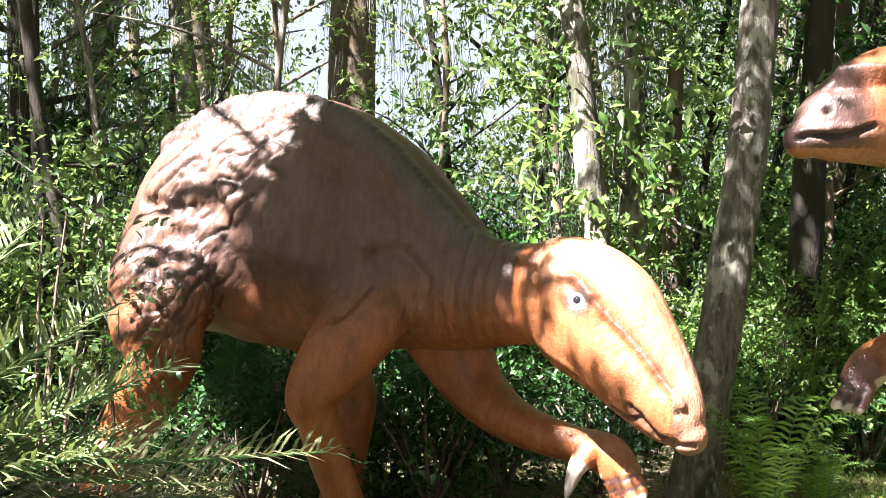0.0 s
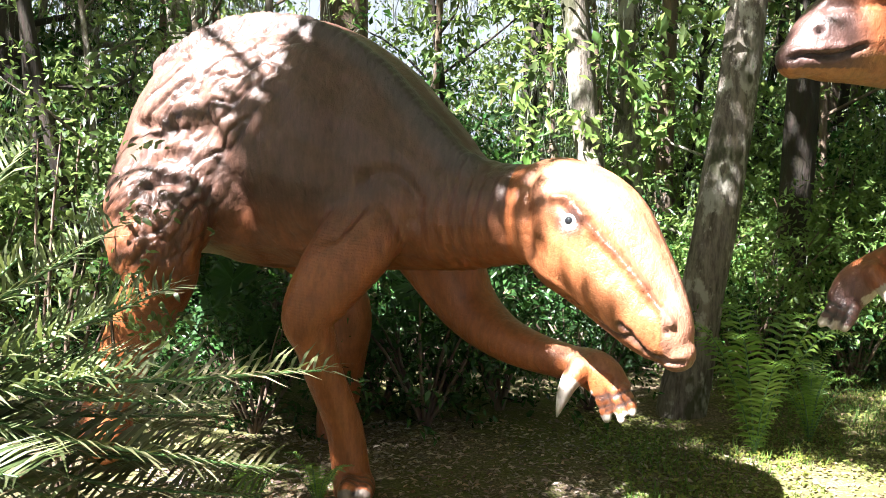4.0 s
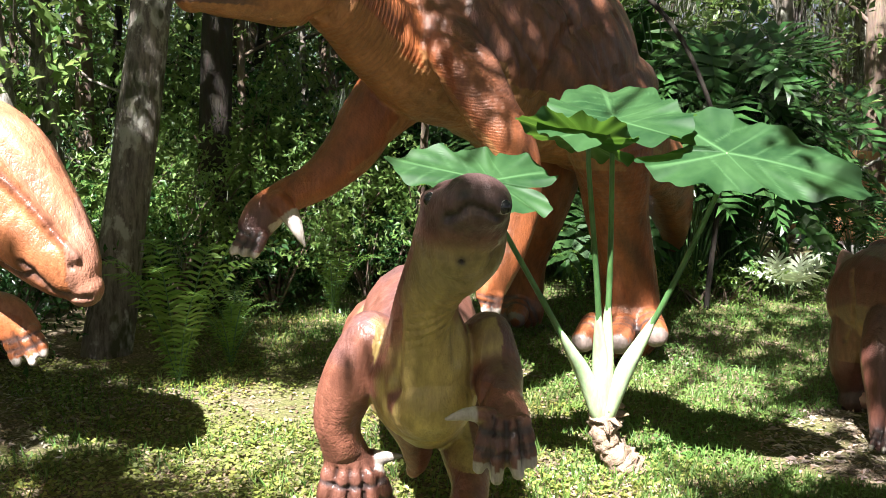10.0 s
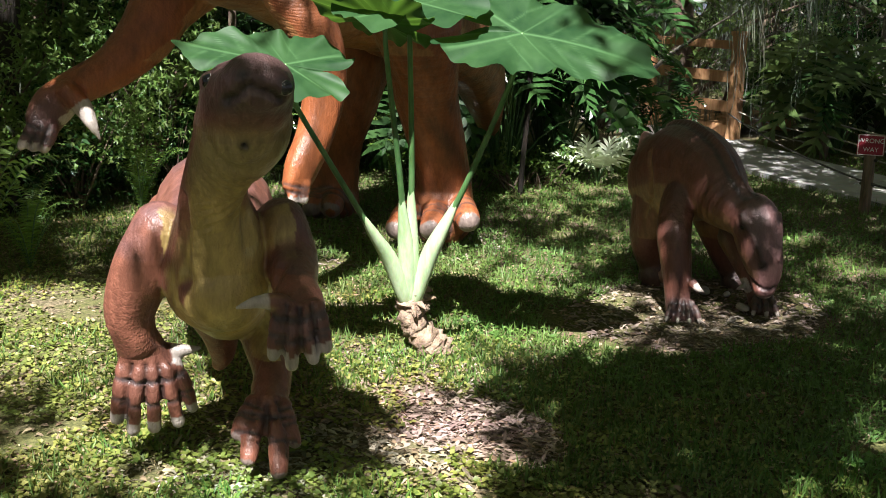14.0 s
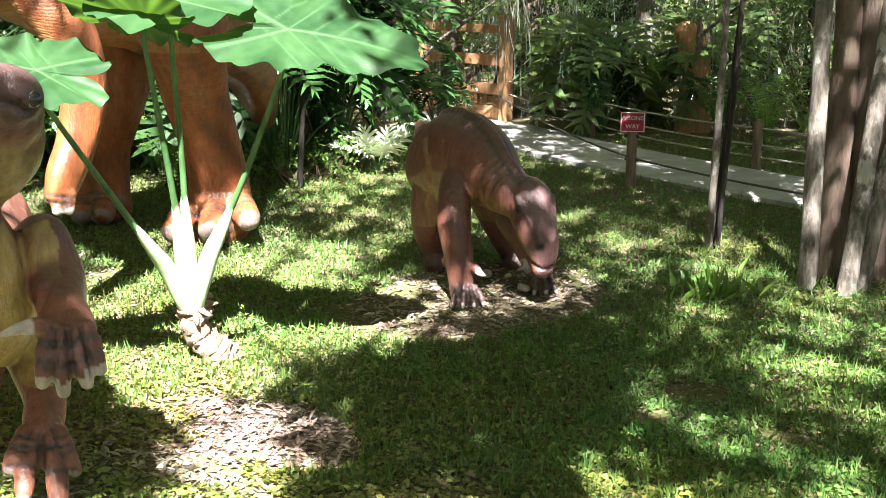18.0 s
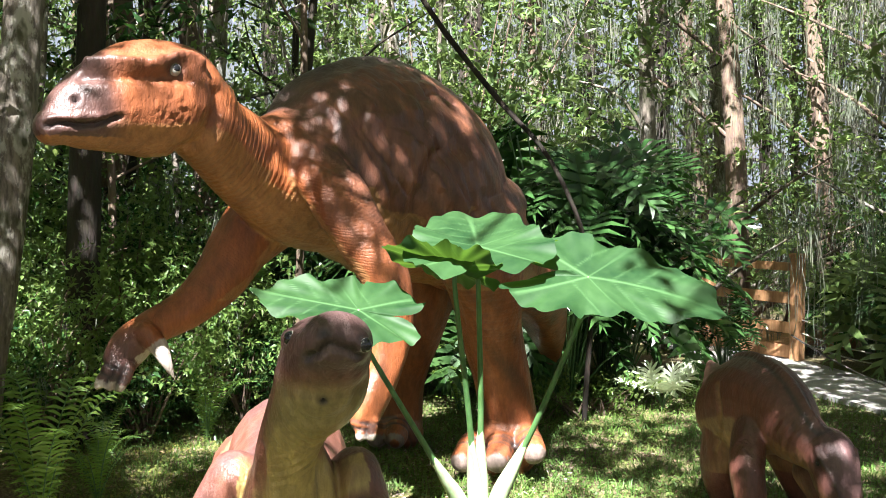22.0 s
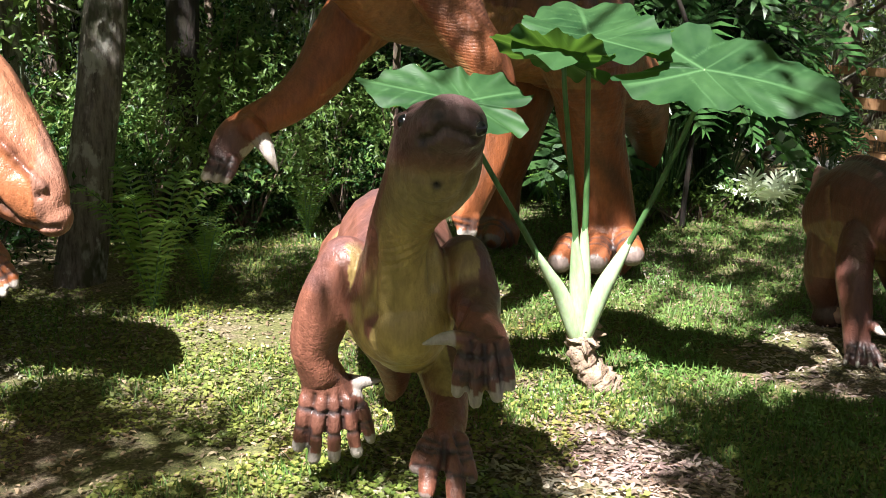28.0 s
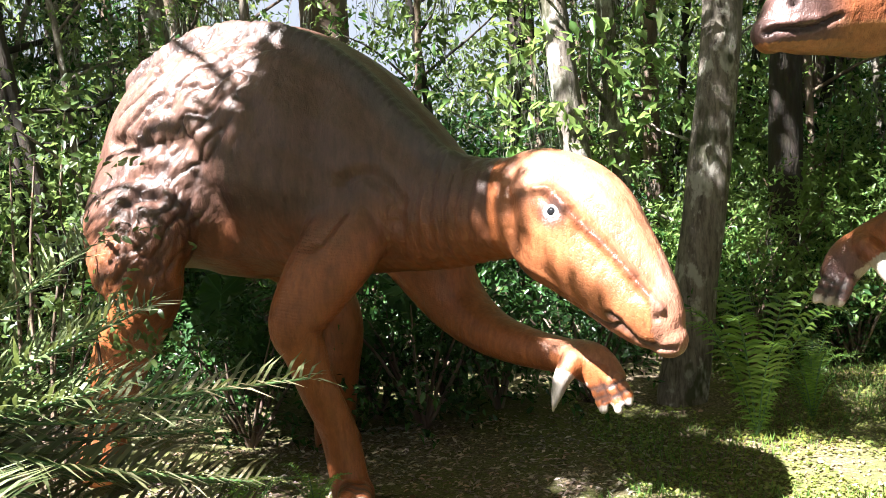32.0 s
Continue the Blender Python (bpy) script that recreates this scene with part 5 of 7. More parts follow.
# ---- trees ----
def crown_leaves(rng, centres, spread, count, size, step=0.38):
    """Leaves in sprays round the given centres."""
    c = np.asarray(centres, float)
    pick = rng.integers(0, len(c), count // 14)
    twig = c[pick] + rng.normal(0, 1, (len(pick), 3)) * np.asarray(spread)
    d = rng.normal(0, 1, (len(pick), 3)) * (1, 1, 0.5)
    d /= np.linalg.norm(d, axis=1)[:, None]
    s = np.tile(np.arange(14), len(pick))
    t, d = np.repeat(twig, 14, 0), np.repeat(d, 14, 0)
    pos = t + d * (s * size * step)[:, None] + rng.normal(0, size * 0.25, t.shape)
    side = np.cross(d, rng.normal(0, 1, t.shape))
    side /= np.linalg.norm(side, axis=1)[:, None] + 1e-9
    along = d * 0.7 + side * 0.9 + rng.normal(0, 0.25, t.shape)
    nor = rng.normal(0, 0.6, t.shape) + (0, 0, 1)
    L = size * rng.uniform(0.6, 1.25, len(t))
    return pos, along, nor, L, L * rng.uniform(0.35, 0.55, len(t))


def moss_strands(rng, anchors, count, length):
    """Hanging grey strands: thin crooked ribbons."""
    tuft = np.asarray(anchors, float)[rng.integers(0, len(anchors), count // 13 + 1)] + rng.normal(0, 0.3, (count // 13 + 1, 3)) * (1, 1, 0.5)
    long = rng.uniform(0.25, 1.1, len(tuft))
    own = np.arange(count) // 13
    a = tuft[own] + rng.normal(0, 0.035, (count, 3))
    segs = 4
    L = length * long[own] * rng.uniform(0.4, 1.0, count)
    v, q = [], []
    wob = rng.normal(0, 0.035, (count, segs + 1, 3)).cumsum(1) * (1, 1, 0)
    ang = rng.uniform(0, np.pi, count)
    across = np.stack([np.cos(ang), np.sin(ang), 0 * ang], 1)
    wid = rng.uniform(0.002, 0.006, count)
    for i in range(segs + 1):
        p = a + wob[:, i] - np.stack([0 * L, 0 * L, L * i / segs], 1)
        w = (wid * (1.05 - i / segs))[:, None] * across
        v += [p - w, p + w]
    v = np.stack(v, 1).reshape(-1, 3)
    k = 2 * (segs + 1)
    base = np.arange(count)[:, None] * k
    q = np.concatenate([base + np.array([[2 * i, 2 * i + 1, 2 * i + 3, 2 * i + 2]]) for i in range(segs)])
    return v, q


def tree(name, label, at, height, radius, bend, bark, leaf, rng, limbs=7, low=0.35, leaves=5000, size=0.12, spread=0.45, moss=0, group="forest trees", crown=True):
    """A tapered, bent trunk with limbs, a crown of sprays and, if told, hanging moss."""
    root = thing(name, label, "tree", group, at=at)
    top = np.array([bend[0], bend[1], height])
    mid = top * 0.5 + np.array([bend[0] * -0.08, bend[1] * 0.1, 0]) + rng.normal(0, 0.04, 3) * (1, 1, 0)
    pts = [(0, 0, -0.15, radius * 1.7), (top[0] * 0.02, top[1] * 0.02, 0.12, radius * 1.2), (*(top * 0.25 + rng.normal(0, 0.03, 3) * (1, 1, 0)), radius),
           (*mid, radius * 0.9), (*(top * 0.75 + rng.normal(0, 0.06, 3) * (1, 1, 0)), radius * 0.7), (*top, radius * 0.25)]
    v, f = tube([(*p, p[-1]) for p in pts], 26, 12, rough=0.05, rng=rng)
    part("trunk", mesh_of("trunk", v, f, bark), root)
    ends, axis = [], spline([p[:3] for p in pts], 40)
    for k in range(limbs):
        h = low + (0.97 - low) * (k + rng.uniform(0, 0.8)) / max(limbs, 1)
        s = axis[min(int(h * 39), 39)]
        a = rng.uniform(0, 6.283)
        out = height * rng.uniform(0.10, 0.22) * (1.25 - h * 0.6)
        e = s + np.array([math.cos(a) * out, math.sin(a) * out, out * rng.uniform(0.15, 0.7)])
        m = (s + e) / 2 + rng.normal(0, 0.1, 3)
        r = radius * (1.1 - h) * 0.3 + 0.010
        v, f = tube([(*s, r, r), (*m, r * 0.7, r * 0.7), (*e, r * 0.2, r * 0.2)], 6, 5)
        part("limb", mesh_of("limb", v, f, bark), root)
        ends += [e, m, (e + m) / 2, e + rng.normal(0, 0.3, 3)]
    if crown and ends:
        ends = np.array(ends + [top])
        part("crown", leaf_mesh("crown", *crown_leaves(rng, ends, spread, leaves, size), leaf), root)
        if moss:
            part("moss", quick_mesh("moss", *moss_strands(rng, ends, moss, height * 0.2), MOSS), root, "grey hanging moss")["kind"] = "stuff"
    return root


RNG = np.random.default_rng(11)
tree("pale_tree", "leaning pale-barked tree trunk with lichen patches beside the statues", (1.68, 6.62, 0), 7.5, 0.125, (1.35, 0.3), BARK_PALE, LEAF_MID, RNG, low=0.62)
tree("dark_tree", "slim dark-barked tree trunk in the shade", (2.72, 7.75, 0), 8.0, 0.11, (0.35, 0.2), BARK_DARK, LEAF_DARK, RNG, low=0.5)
tree("pale_tree", "slender pale mottled tree trunk in the thicket", (1.55, 8.0, 0), 8.0, 0.10, (-1.0, 0.1), BARK_PALE, LEAF_MID, RNG, low=0.45)
tree("pale_tree", "slender pale mottled tree trunk in the thicket", (1.85, 8.4, 0), 8.0, 0.07, (-0.5, 0.4), BARK_PALE, LEAF_LIGHT, RNG, low=0.4)
tree("ivy_tree", "thick tall tree trunk wrapped in ivy", (-0.8, 14.0, 0), 14.0, 0.30, (0.2, 0.2), BARK_BROWN, LEAF_MID, RNG, low=0.5)

# forest behind, from a few kinds that are set again and again
KINDS = []
for i in range(6):
    KINDS.append(tree("forest_tree", "tall slim forest tree with grey moss and small leaves", (0, 60 + 6 * i, 0), 8.5 + i * 0.6, 0.07 + 0.018 * i, (RNG.normal(0, 0.5), RNG.normal(0, 0.5)),
                      (BARK_BROWN, BARK_PALE, BARK_DARK)[i % 3], (LEAF_MID, LEAF_LIGHT, LEAF_MID)[i % 3], RNG, limbs=13, low=0.12, leaves=3000, size=0.095, spread=0.6, moss=900))


def shrub(label, at, height, wide, leaf, rng, leaves=2300, size=0.10, spread=0.22, fine=True):
    root = thing("shrub", label, "shrub", "undergrowth", at=at)
    ends = []
    for k in range(9):
        a, o = rng.uniform(0, 6.283), wide * rng.uniform(0.2, 0.9)
        e = np.array([math.cos(a) * o, math.sin(a) * o, height * rng.uniform(0.55, 1.0)])
        m = e * (0.45, 0.45, 0.55) + rng.normal(0, 0.06, 3)
        v, f = tube([(0, 0, -0.05, 0.014, 0.014), (*m, 0.01, 0.01), (*e, 0.004, 0.004)], 5, 4)
        part("stem", mesh_of("stem", v, f, BARK_BROWN), root)
        ends += [e, m, (e + m) / 2, e * 0.8]
    part("foliage", leaf_mesh("foliage", *crown_leaves(rng, ends, (spread, spread, spread * 0.9), leaves, size), leaf, 0.25, fine), root)
    return root


SHRUBS = [shrub("leafy green shrub in the forest undergrowth", (6 * i, 70, 0), 1.1 + 0.25 * i, 0.7 + 0.1 * i, (LEAF_MID, LEAF_LIGHT, LEAF_DARK, LEAF_MID)[i], RNG, leaves=2800, size=0.05 + 0.008 * i, fine=False) for i in range(4)]
SAPLINGS = [shrub("tall leafy sapling in the forest undergrowth", (6 * i, 80, 0), 3.4 + 0.7 * i, 1.5, (LEAF_DARK, LEAF_MID, LEAF_LIGHT)[i], RNG, 2600, 0.10, 0.5, False) for i in range(3)]
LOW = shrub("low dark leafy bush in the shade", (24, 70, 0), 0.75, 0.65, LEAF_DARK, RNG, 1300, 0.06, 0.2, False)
THICKET = [tree("thin_tree", "thin crooked young tree in the thicket", (30 + 5 * i, 75, 0), 5.5 + i, 0.026 + 0.008 * i, ((-0.7, 0.3), (0.5, 0.4), (0.9, -0.3))[i], (BARK_PALE, BARK_BROWN, BARK_DARK)[i], LEAF_LIGHT, RNG, limbs=9, low=0.25, leaves=1300, size=0.055, spread=0.4, moss=120) for i in range(3)]


def scatter_forest():
    rng = np.random.default_rng(5)
    for ring, (r0, r1, n) in enumerate(((9.5, 13, 16), (13, 19, 22), (19, 30, 18))):
        for k in range(n):
            a = radians(-64 + 104 * (k + rng.uniform(0.1, 0.9)) / n)
            r = rng.uniform(r0, r1)
            x, y = r * math.sin(-a), r * math.cos(a)
            if (x > 6.0 and y < 9.5 and ring == 0) or -3.5 < math.degrees(math.atan2(-x, y)) < 8.5:
                continue
            src = KINDS[rng.integers(0, 6)]
            copy_thing(src, pose(x, y, 0, rng.normal(0, 2), rng.normal(0, 2), rng.uniform(0, 360)) @ Matrix.Scale(rng.uniform(0.8, 1.25), 4))
    for k in range(64):
        a, r = radians(-58 + 96 * (k + rng.uniform(0, 1)) / 64), rng.uniform(7.9, 13)
        x, y = r * math.sin(-a), r * math.cos(a)
        if 0.4 < x < 4.2:
            x, y = x * 1.22, y * 1.22
        if (x > 6.2 and y < 8.5) or (x > 3.6 and y < 7.7) or (0.2 < math.degrees(math.atan2(-x, y)) < 6.0 and k % 2):
            continue
        copy_thing(SHRUBS[rng.integers(0, 4)], pose(x, y, 0, 0, 0, rng.uniform(0, 360)) @ Matrix.Scale(rng.uniform(0.8, 1.5), 4))
    for k in range(46):
        a, r = radians(-58 + 96 * (k + rng.uniform(0, 1)) / 46), rng.uniform(12, 21)
        x, y = r * math.sin(-a), r * math.cos(a)
        if -3.5 < math.degrees(math.atan2(-x, y)) < 9.0 or (x > 9 and y < 9):
            continue
        copy_thing(SAPLINGS[rng.choice((0, 0, 1, 1, 2))], pose(x, y, 0, 0, 0, rng.uniform(0, 360)) @ Matrix.Scale(rng.uniform(0.8, 1.4), 4))
    for k in range(34):
        a, r = radians(-56 + 80 * (k + rng.uniform(0, 1)) / 34), rng.uniform(8.3, 12)
        x, y = r * math.sin(-a), r * math.cos(a)
        if (x > 6.0 and y < 8.8) or 0.5 < math.degrees(math.atan2(-x, y)) < 7.0:
            continue
        copy_thing(THICKET[rng.integers(0, 3)], pose(x, y, 0, rng.normal(0, 5), rng.normal(0, 5), rng.uniform(0, 360)) @ Matrix.Scale(rng.uniform(0.8, 1.3), 4))
    for k in range(24):
        x = -2.6 + 7.6 * (k + rng.uniform(0, 1)) / 24
        y = rng.uniform(6.5, 7.6) + (0.9 if x > 1.2 else 0.0) - (0.2 * (x + 2.6) if x < 0 else 0)
        copy_thing(LOW, pose(x, y, 0, 0, 0, rng.uniform(0, 360)) @ Matrix.Scale(rng.uniform(0.6, 1.2), 4))
    for x, y, s in ((2.3, 8.9, 0.9), (2.9, 9.2, 1.1), (3.5, 8.7, 0.8), (4.0, 9.5, 1.2), (3.2, 10.0, 1.5), (4.8, 10.2, 1.4), (2.0, 9.8, 1.2), (2.45, 7.6, 0.9), (3.1, 7.35, 0.8), (3.75, 7.7, 1.0), (3.3, 8.1, 1.2), (2.05, 8.0, 0.9), (4.3, 7.9, 1.0)):
        copy_thing(SHRUBS[1], pose(x, y, 0, 0, 0, x * 70) @ Matrix.Scale(s, 4))
    for src, (x, y) in zip(KINDS + SHRUBS + SAPLINGS + [LOW] + THICKET, ((-9, 9), (-11, 12), (12, 12), (14, 9), (-7, 12), (15, 3), (-3.4, 8.6), (-4.5, 9), (6.2, 9.2), (7.4, 10), (-6, 14), (5, 15), (9, 15), (0.3, 7.5), (-2.2, 8.2), (3.4, 9.0), (5.2, 9.3))):
        src.matrix_basis = pose(x, y, 0)


scatter_forest()
shrub("thin leafy sapling beside the bending statue", (-1.62, 5.0, 0), 1.75, 0.5, LEAF_MID, RNG, 900, 0.055)

# ---- trees added over and behind the viewer, their unseen crowns placed to break the sunlight ----
def shade_tree(at, height, radius, clumps, rng, leaf=LEAF_MID):
    """A tall tree with a limb to each clump (x, y, z, spread, leaves)."""
    root = thing("added_shade_tree", "tall tree added so that its leafy limbs shade the clearing", "tree", "forest trees", at=at)
    o = np.array(at)
    v, f = tube([(0, 0, -0.2, radius * 1.5, radius * 1.5), (0.05, 0, height * 0.3, radius, radius), (-0.1, 0.1, height * 0.65, radius * 0.8, radius * 0.8), (0.1, 0, height, radius * 0.3, radius * 0.3)], 20, 12)
    part("trunk", mesh_of("trunk", v, f, BARK_BROWN), root)
    for x, y, z, s, n in clumps:
        c = np.array((x, y, z)) - o
        b = np.array((0, 0, min(height * 0.9, max(height * 0.45, c[2] - np.hypot(*c[:2]) * 0.35))))
        m = (b + c) / 2 + (0, 0, 0.35)
        v, f = tube([(*b, 0.05, 0.05), (*m, 0.03, 0.03), (*c, 0.012, 0.012)], 10, 7)
        part("limb", mesh_of("limb", v, f, BARK_BROWN), root)
        sub = c + rng.normal(0, 1, (10, 3)) * (s * 0.55, s * 0.55, s * 0.3)
        for e in sub[:5]:
            v, f = tube([(*c, 0.02, 0.02), (*((c + e) / 2 + (0, 0, 0.05)), 0.012, 0.012), (*e, 0.005, 0.005)], 6, 5)
            part("branch", mesh_of("branch", v, f, BARK_BROWN), root)
        part("crown", leaf_mesh("crown", *crown_leaves(rng, sub, (s * 0.32, s * 0.32, s * 0.2), n, 0.13, 0.15), leaf), root)
    return root


def over(x, y, z, s, spread, leaves):
    """A clump that shades the point x, y, z from s metres up the sunlight."""
    p = Vector((x, y, z)) - SUN_WAY * s
    return (p.x, p.y, p.z, spread, leaves)


def build_shade():
    rng = np.random.default_rng(21)
    shade_tree((-7.0, 5.0, 0), 10, 0.22, [over(0.14, 5.35, 1.25, 5.5, 0.34, 2000), over(0.27, 5.3, 1.3, 6.0, 0.28, 700), over(-0.6, 5.2, 0.3, 6.5, 0.4, 350), over(-0.36, 5.0, 1.05, 6.2, 0.22, 650), over(-0.36, 5.05, 0.65, 6.2, 0.22, 450), over(0.4, 5.2, 0.78, 6.2, 0.24, 600), over(-0.62, 5.08, 1.54, 5.5, 0.17, 420), over(-0.85, 5.15, 1.30, 5.8, 0.17, 420),
                                           over(0.15, 4.6, 0, 7.5, 0.42, 900), over(1.0, 4.2, 0, 8.0, 0.35, 900), over(1.85, 6.6, 1.9, 7.5, 0.35, 420), over(0.2, 5.15, 0, 8, 0.4, 1000), over(-1.2, 4.6, 0, 8, 0.9, 200)], rng)
    shade_tree((1.0, -6.0, 0), 10.5, 0.25, [over(4.9, 1.6, 0, 8.5, 0.8, 330), over(4.0, 1.5, 0, 8.0, 0.7, 700), over(5.6, 2.1, 0, 8.5, 0.7, 170), over(3.4, 1.9, 0, 8.5, 0.5, 1100), over(3.65, 2.45, 0, 8.2, 0.35, 1300), over(4.1, 2.2, 0, 8.4, 0.4, 1300), over(3.1, 2.2, 0, 8.0, 0.3, 600), over(3.35, 2.6, 0, 8.2, 0.35, 900), over(4.5, 2.8, 0, 8.2, 0.3, 250),
                                              over(4.8, 2.5, 0.2, 7.5, 0.6, 700), over(4.85, 3.3, 0.5, 7.0, 0.4, 900), over(4.65, 3.45, 0.85, 7.0, 0.3, 700), over(4.3, 2.6, 0, 8.0, 0.45, 900), over(5.6, 3.6, 0, 8.0, 0.7, 600), over(5.8, 4.6, 0, 8.2, 0.7, 600), over(6.4, 5.0, 0, 8.2, 0.6, 500), over(5.3, 5.2, 0, 8.2, 0.6, 600)], rng)
    shade_tree((-4.0, 5.5, 0), 11, 0.2, [over(3.6, 5.8, 1.9, 8.0, 0.6, 280), over(4.1, 5.6, 1.6, 8.2, 0.6, 280), over(2.2, 5.2, 2.2, 7.5, 0.3, 170), over(1.85, 4.95, 2.05, 7.5, 0.28, 420), over(2.08, 5.16, 0.89, 7.5, 0.22, 200), over(4.3, 5.8, 0.5, 9.0, 0.6, 900),
                                          over(2.15, 6.5, 0, 9, 0.6, 1200), over(1.2, 6.0, 0, 8.5, 0.38, 1000), over(1.68, 6.4, 0.4, 8.5, 0.3, 700), over(0.6, 5.8, 0, 8.2, 0.38, 800), over(1.75, 6.6, 0.5, 8.5, 0.4, 900), over(1.9, 6.0, 0.2, 8.5, 0.32, 900), over(1.85, 6.62, 1.1, 8.0, 0.35, 900), over(3.0, 6.5, 0, 9, 0.8, 450), over(2.8, 7.75, 1.9, 8.0, 0.3, 600), over(2.75, 7.75, 0.9, 8.0, 0.3, 600), over(2.85, 7.75, 2.9, 8.0, 0.3, 500), over(4.25, 4.91, 1.17, 8.5, 0.2, 420), over(4.44, 6.09, 0.56, 9.0, 0.3, 800)], rng)
    shade_tree((-1.0, -5.5, 0), 9, 0.18, [over(0.9, 3.3, 0, 7.5, 0.6, 480), over(0.6, 2.6, 0, 7.5, 0.6, 480), over(1.7, 2.2, 0, 7.2, 0.45, 380), over(1.62, 2.42, 1.2, 6.5, 0.22, 330), over(1.82, 2.78, 0.6, 6.5, 0.16, 420), over(2.9, 2.0, 0, 7.5, 0.4, 300)], rng)
    shade_tree((5.0, -6.5, 0), 12, 0.25, [over(7.9, 3.4, 0, 11, 0.9, 1200), over(8.5, 4.6, 0, 11.5, 0.8, 900), over(8.6, 1.8, 0, 11, 0.9, 1500), over(6.6, 3.2, 0, 10.5, 0.8, 700), over(6.3, 1.6, 0, 10.5, 0.9, 900), over(7.2, 4.8, 0, 11, 0.8, 1000)], rng)
    shade_tree((4.0, 10.5, 0), 12, 0.2, [over(10.3, 7.5, 0.8, 9, 0.9, 1500), over(10.5, 9.0, 0.8, 9, 0.9, 1500), over(7.0, 7.0, 1.5, 7, 0.8, 1200), over(8.2, 7.8, 1.0, 8, 0.8, 1200), over(6.0, 7.5, 1.5, 7, 0.7, 900), over(9.6, 6.2, 0.3, 9, 0.7, 900), over(11.5, 4.5, 0.5, 10, 0.9, 250)], rng)
    shade_tree((-6.0, 2.0, 0), 9, 0.15, [over(0.70, 4.36, 0.55, 7.0, 0.12, 300)], rng)
    rng = np.random.default_rng(77)
    # unseen high leaf roof added to block light, open where sun reaches the clearing
    roof = thing("added_shade_tree", "unseen high leafy canopy added to block light around the clearing", "tree", "forest trees", at=(-9.0, -4.0, 0))
    v, f = tube([(0, 0, -0.2, 0.4, 0.4), (0, 0, 4, 0.28, 0.28), (0.2, 0, 9.5, 0.12, 0.12)], 14, 12)
    part("trunk", mesh_of("trunk", v, f, BARK_BROWN), roof)
    for x in np.arange(-9, 13, 2.1):
        for y in np.arange(-8.5, 4.6, 2.1):
            if (-7.5 < x < -0.3 and -3.0 < y < 4.5 - max(0.0, x + 5.0)) or (-7.5 < x < 0.5 and y > 2.6) or (3.2 < x < 5.4 and -0.5 < y < 3.2):
                continue
            c = np.array((x + 9.0, y + 4.0, 9.3)) + rng.normal(0, 0.4, 3)
            v, f = tube([(c[0] * 0.5, c[1] * 0.5, 8.0, 0.025, 0.025), (*(c * (0.8, 0.8, 0.97)), 0.02, 0.02), (*c, 0.015, 0.015)], 6, 5)
            leaves = crown_leaves(rng, c[None] + rng.normal(0, 0.55, (9, 3)), (0.4, 0.4, 0.3), 1100, 0.2)
            if 1.2 < x < 1.8 and 1.5 < y < 2.5:
                continue
            part("limb", mesh_of("limb", v, f, BARK_BROWN), roof)
            part("crown", leaf_mesh("crown", *leaves, LEAF_MID), roof)
    # more unseen roof, added to shade the woods on the left
    for x in np.arange(-10.5, -4.0, 2.0):
        for y in (5.6, 7.6, 9.6):
            c = np.array((x + 9.0, y + 4.0, 9.0)) + rng.normal(0, 0.4, 3)
            v, f = tube([(c[0] * 0.5, c[1] * 0.5, 8.0, 0.03, 0.03), (*(c * (0.8, 0.8, 0.97)), 0.02, 0.02), (*c, 0.015, 0.015)], 6, 5)
            part("limb", mesh_of("limb", v, f, BARK_BROWN), roof)
            part("crown", leaf_mesh("crown", *crown_leaves(rng, c[None] + rng.normal(0, 0.6, (9, 3)), (0.45, 0.45, 0.3), 1000, 0.2), LEAF_MID), roof)
    # woods all round, out of sight, added to dim the light in the clearing
    for k in range(11):
        a, r = radians(75 + 175 * (k + rng.uniform(0, 0.8)) / 11), rng.uniform(9, 16)
        copy_thing(KINDS[k % 6], pose(r * math.sin(-a), r * math.cos(a), 0, 0, 0, rng.uniform(0, 360)) @ Matrix.Scale(rng.uniform(1.0, 1.4), 4))


build_shade()

# ---- the giant taro plant ----
LEAF_TARO, _nt, _b = material("taro_leaf", 0.55, 0, 0.2)
_uv = node(_nt, "ShaderNodeAttribute", attribute_name="vein")
_n = noise_tex(_nt, 4, 5)
_n2 = noise_tex(_nt, 40, 3)
_col = ramp(_nt, _n.outputs[0], [(0.34, (0.006, 0.026, 0.008)), (0.66, (0.028, 0.068, 0.022))])
_col = mix(_nt, _uv.outputs["Fac"], _col, (0.055, 0.12, 0.045))
_nt.links.new(_col, _b.inputs["Base Color"])
_n1 = bump(_nt, _b, _uv.outputs["Fac"], 0.3, 0.006)
bump(_nt, _b, _n2.outputs[0], 0.15, 0.004, _n1)
_tr = node(_nt, "ShaderNodeBsdfTranslucent", Color=(0.22, 0.45, 0.05, 1))
_sh = node(_nt, "ShaderNodeMixShader", Fac=0.14)
_nt.links.new(_b.outputs[0], _sh.inputs[1])
_nt.links.new(_tr.outputs[0], _sh.inputs[2])
_nt.links.new(_sh.outputs[0], _nt.nodes["Material Output"].inputs[0])
STALK = noisy("taro_stalk", (0.035, 0.09, 0.025), (0.10, 0.20, 0.07), 6, 0.4, 0.2, 0.004, (4, 4, 0.6), 0.5)
STALK_PALE = noisy("taro_sheath", (0.24, 0.36, 0.17), (0.50, 0.60, 0.38), 5, 0.4, 0.2, 0.004, (4, 4, 0.6), 0.5)
CORM = noisy("taro_stem", (0.10, 0.06, 0.035), (0.45, 0.33, 0.24), 18, 0.9, 1.0, 0.02)


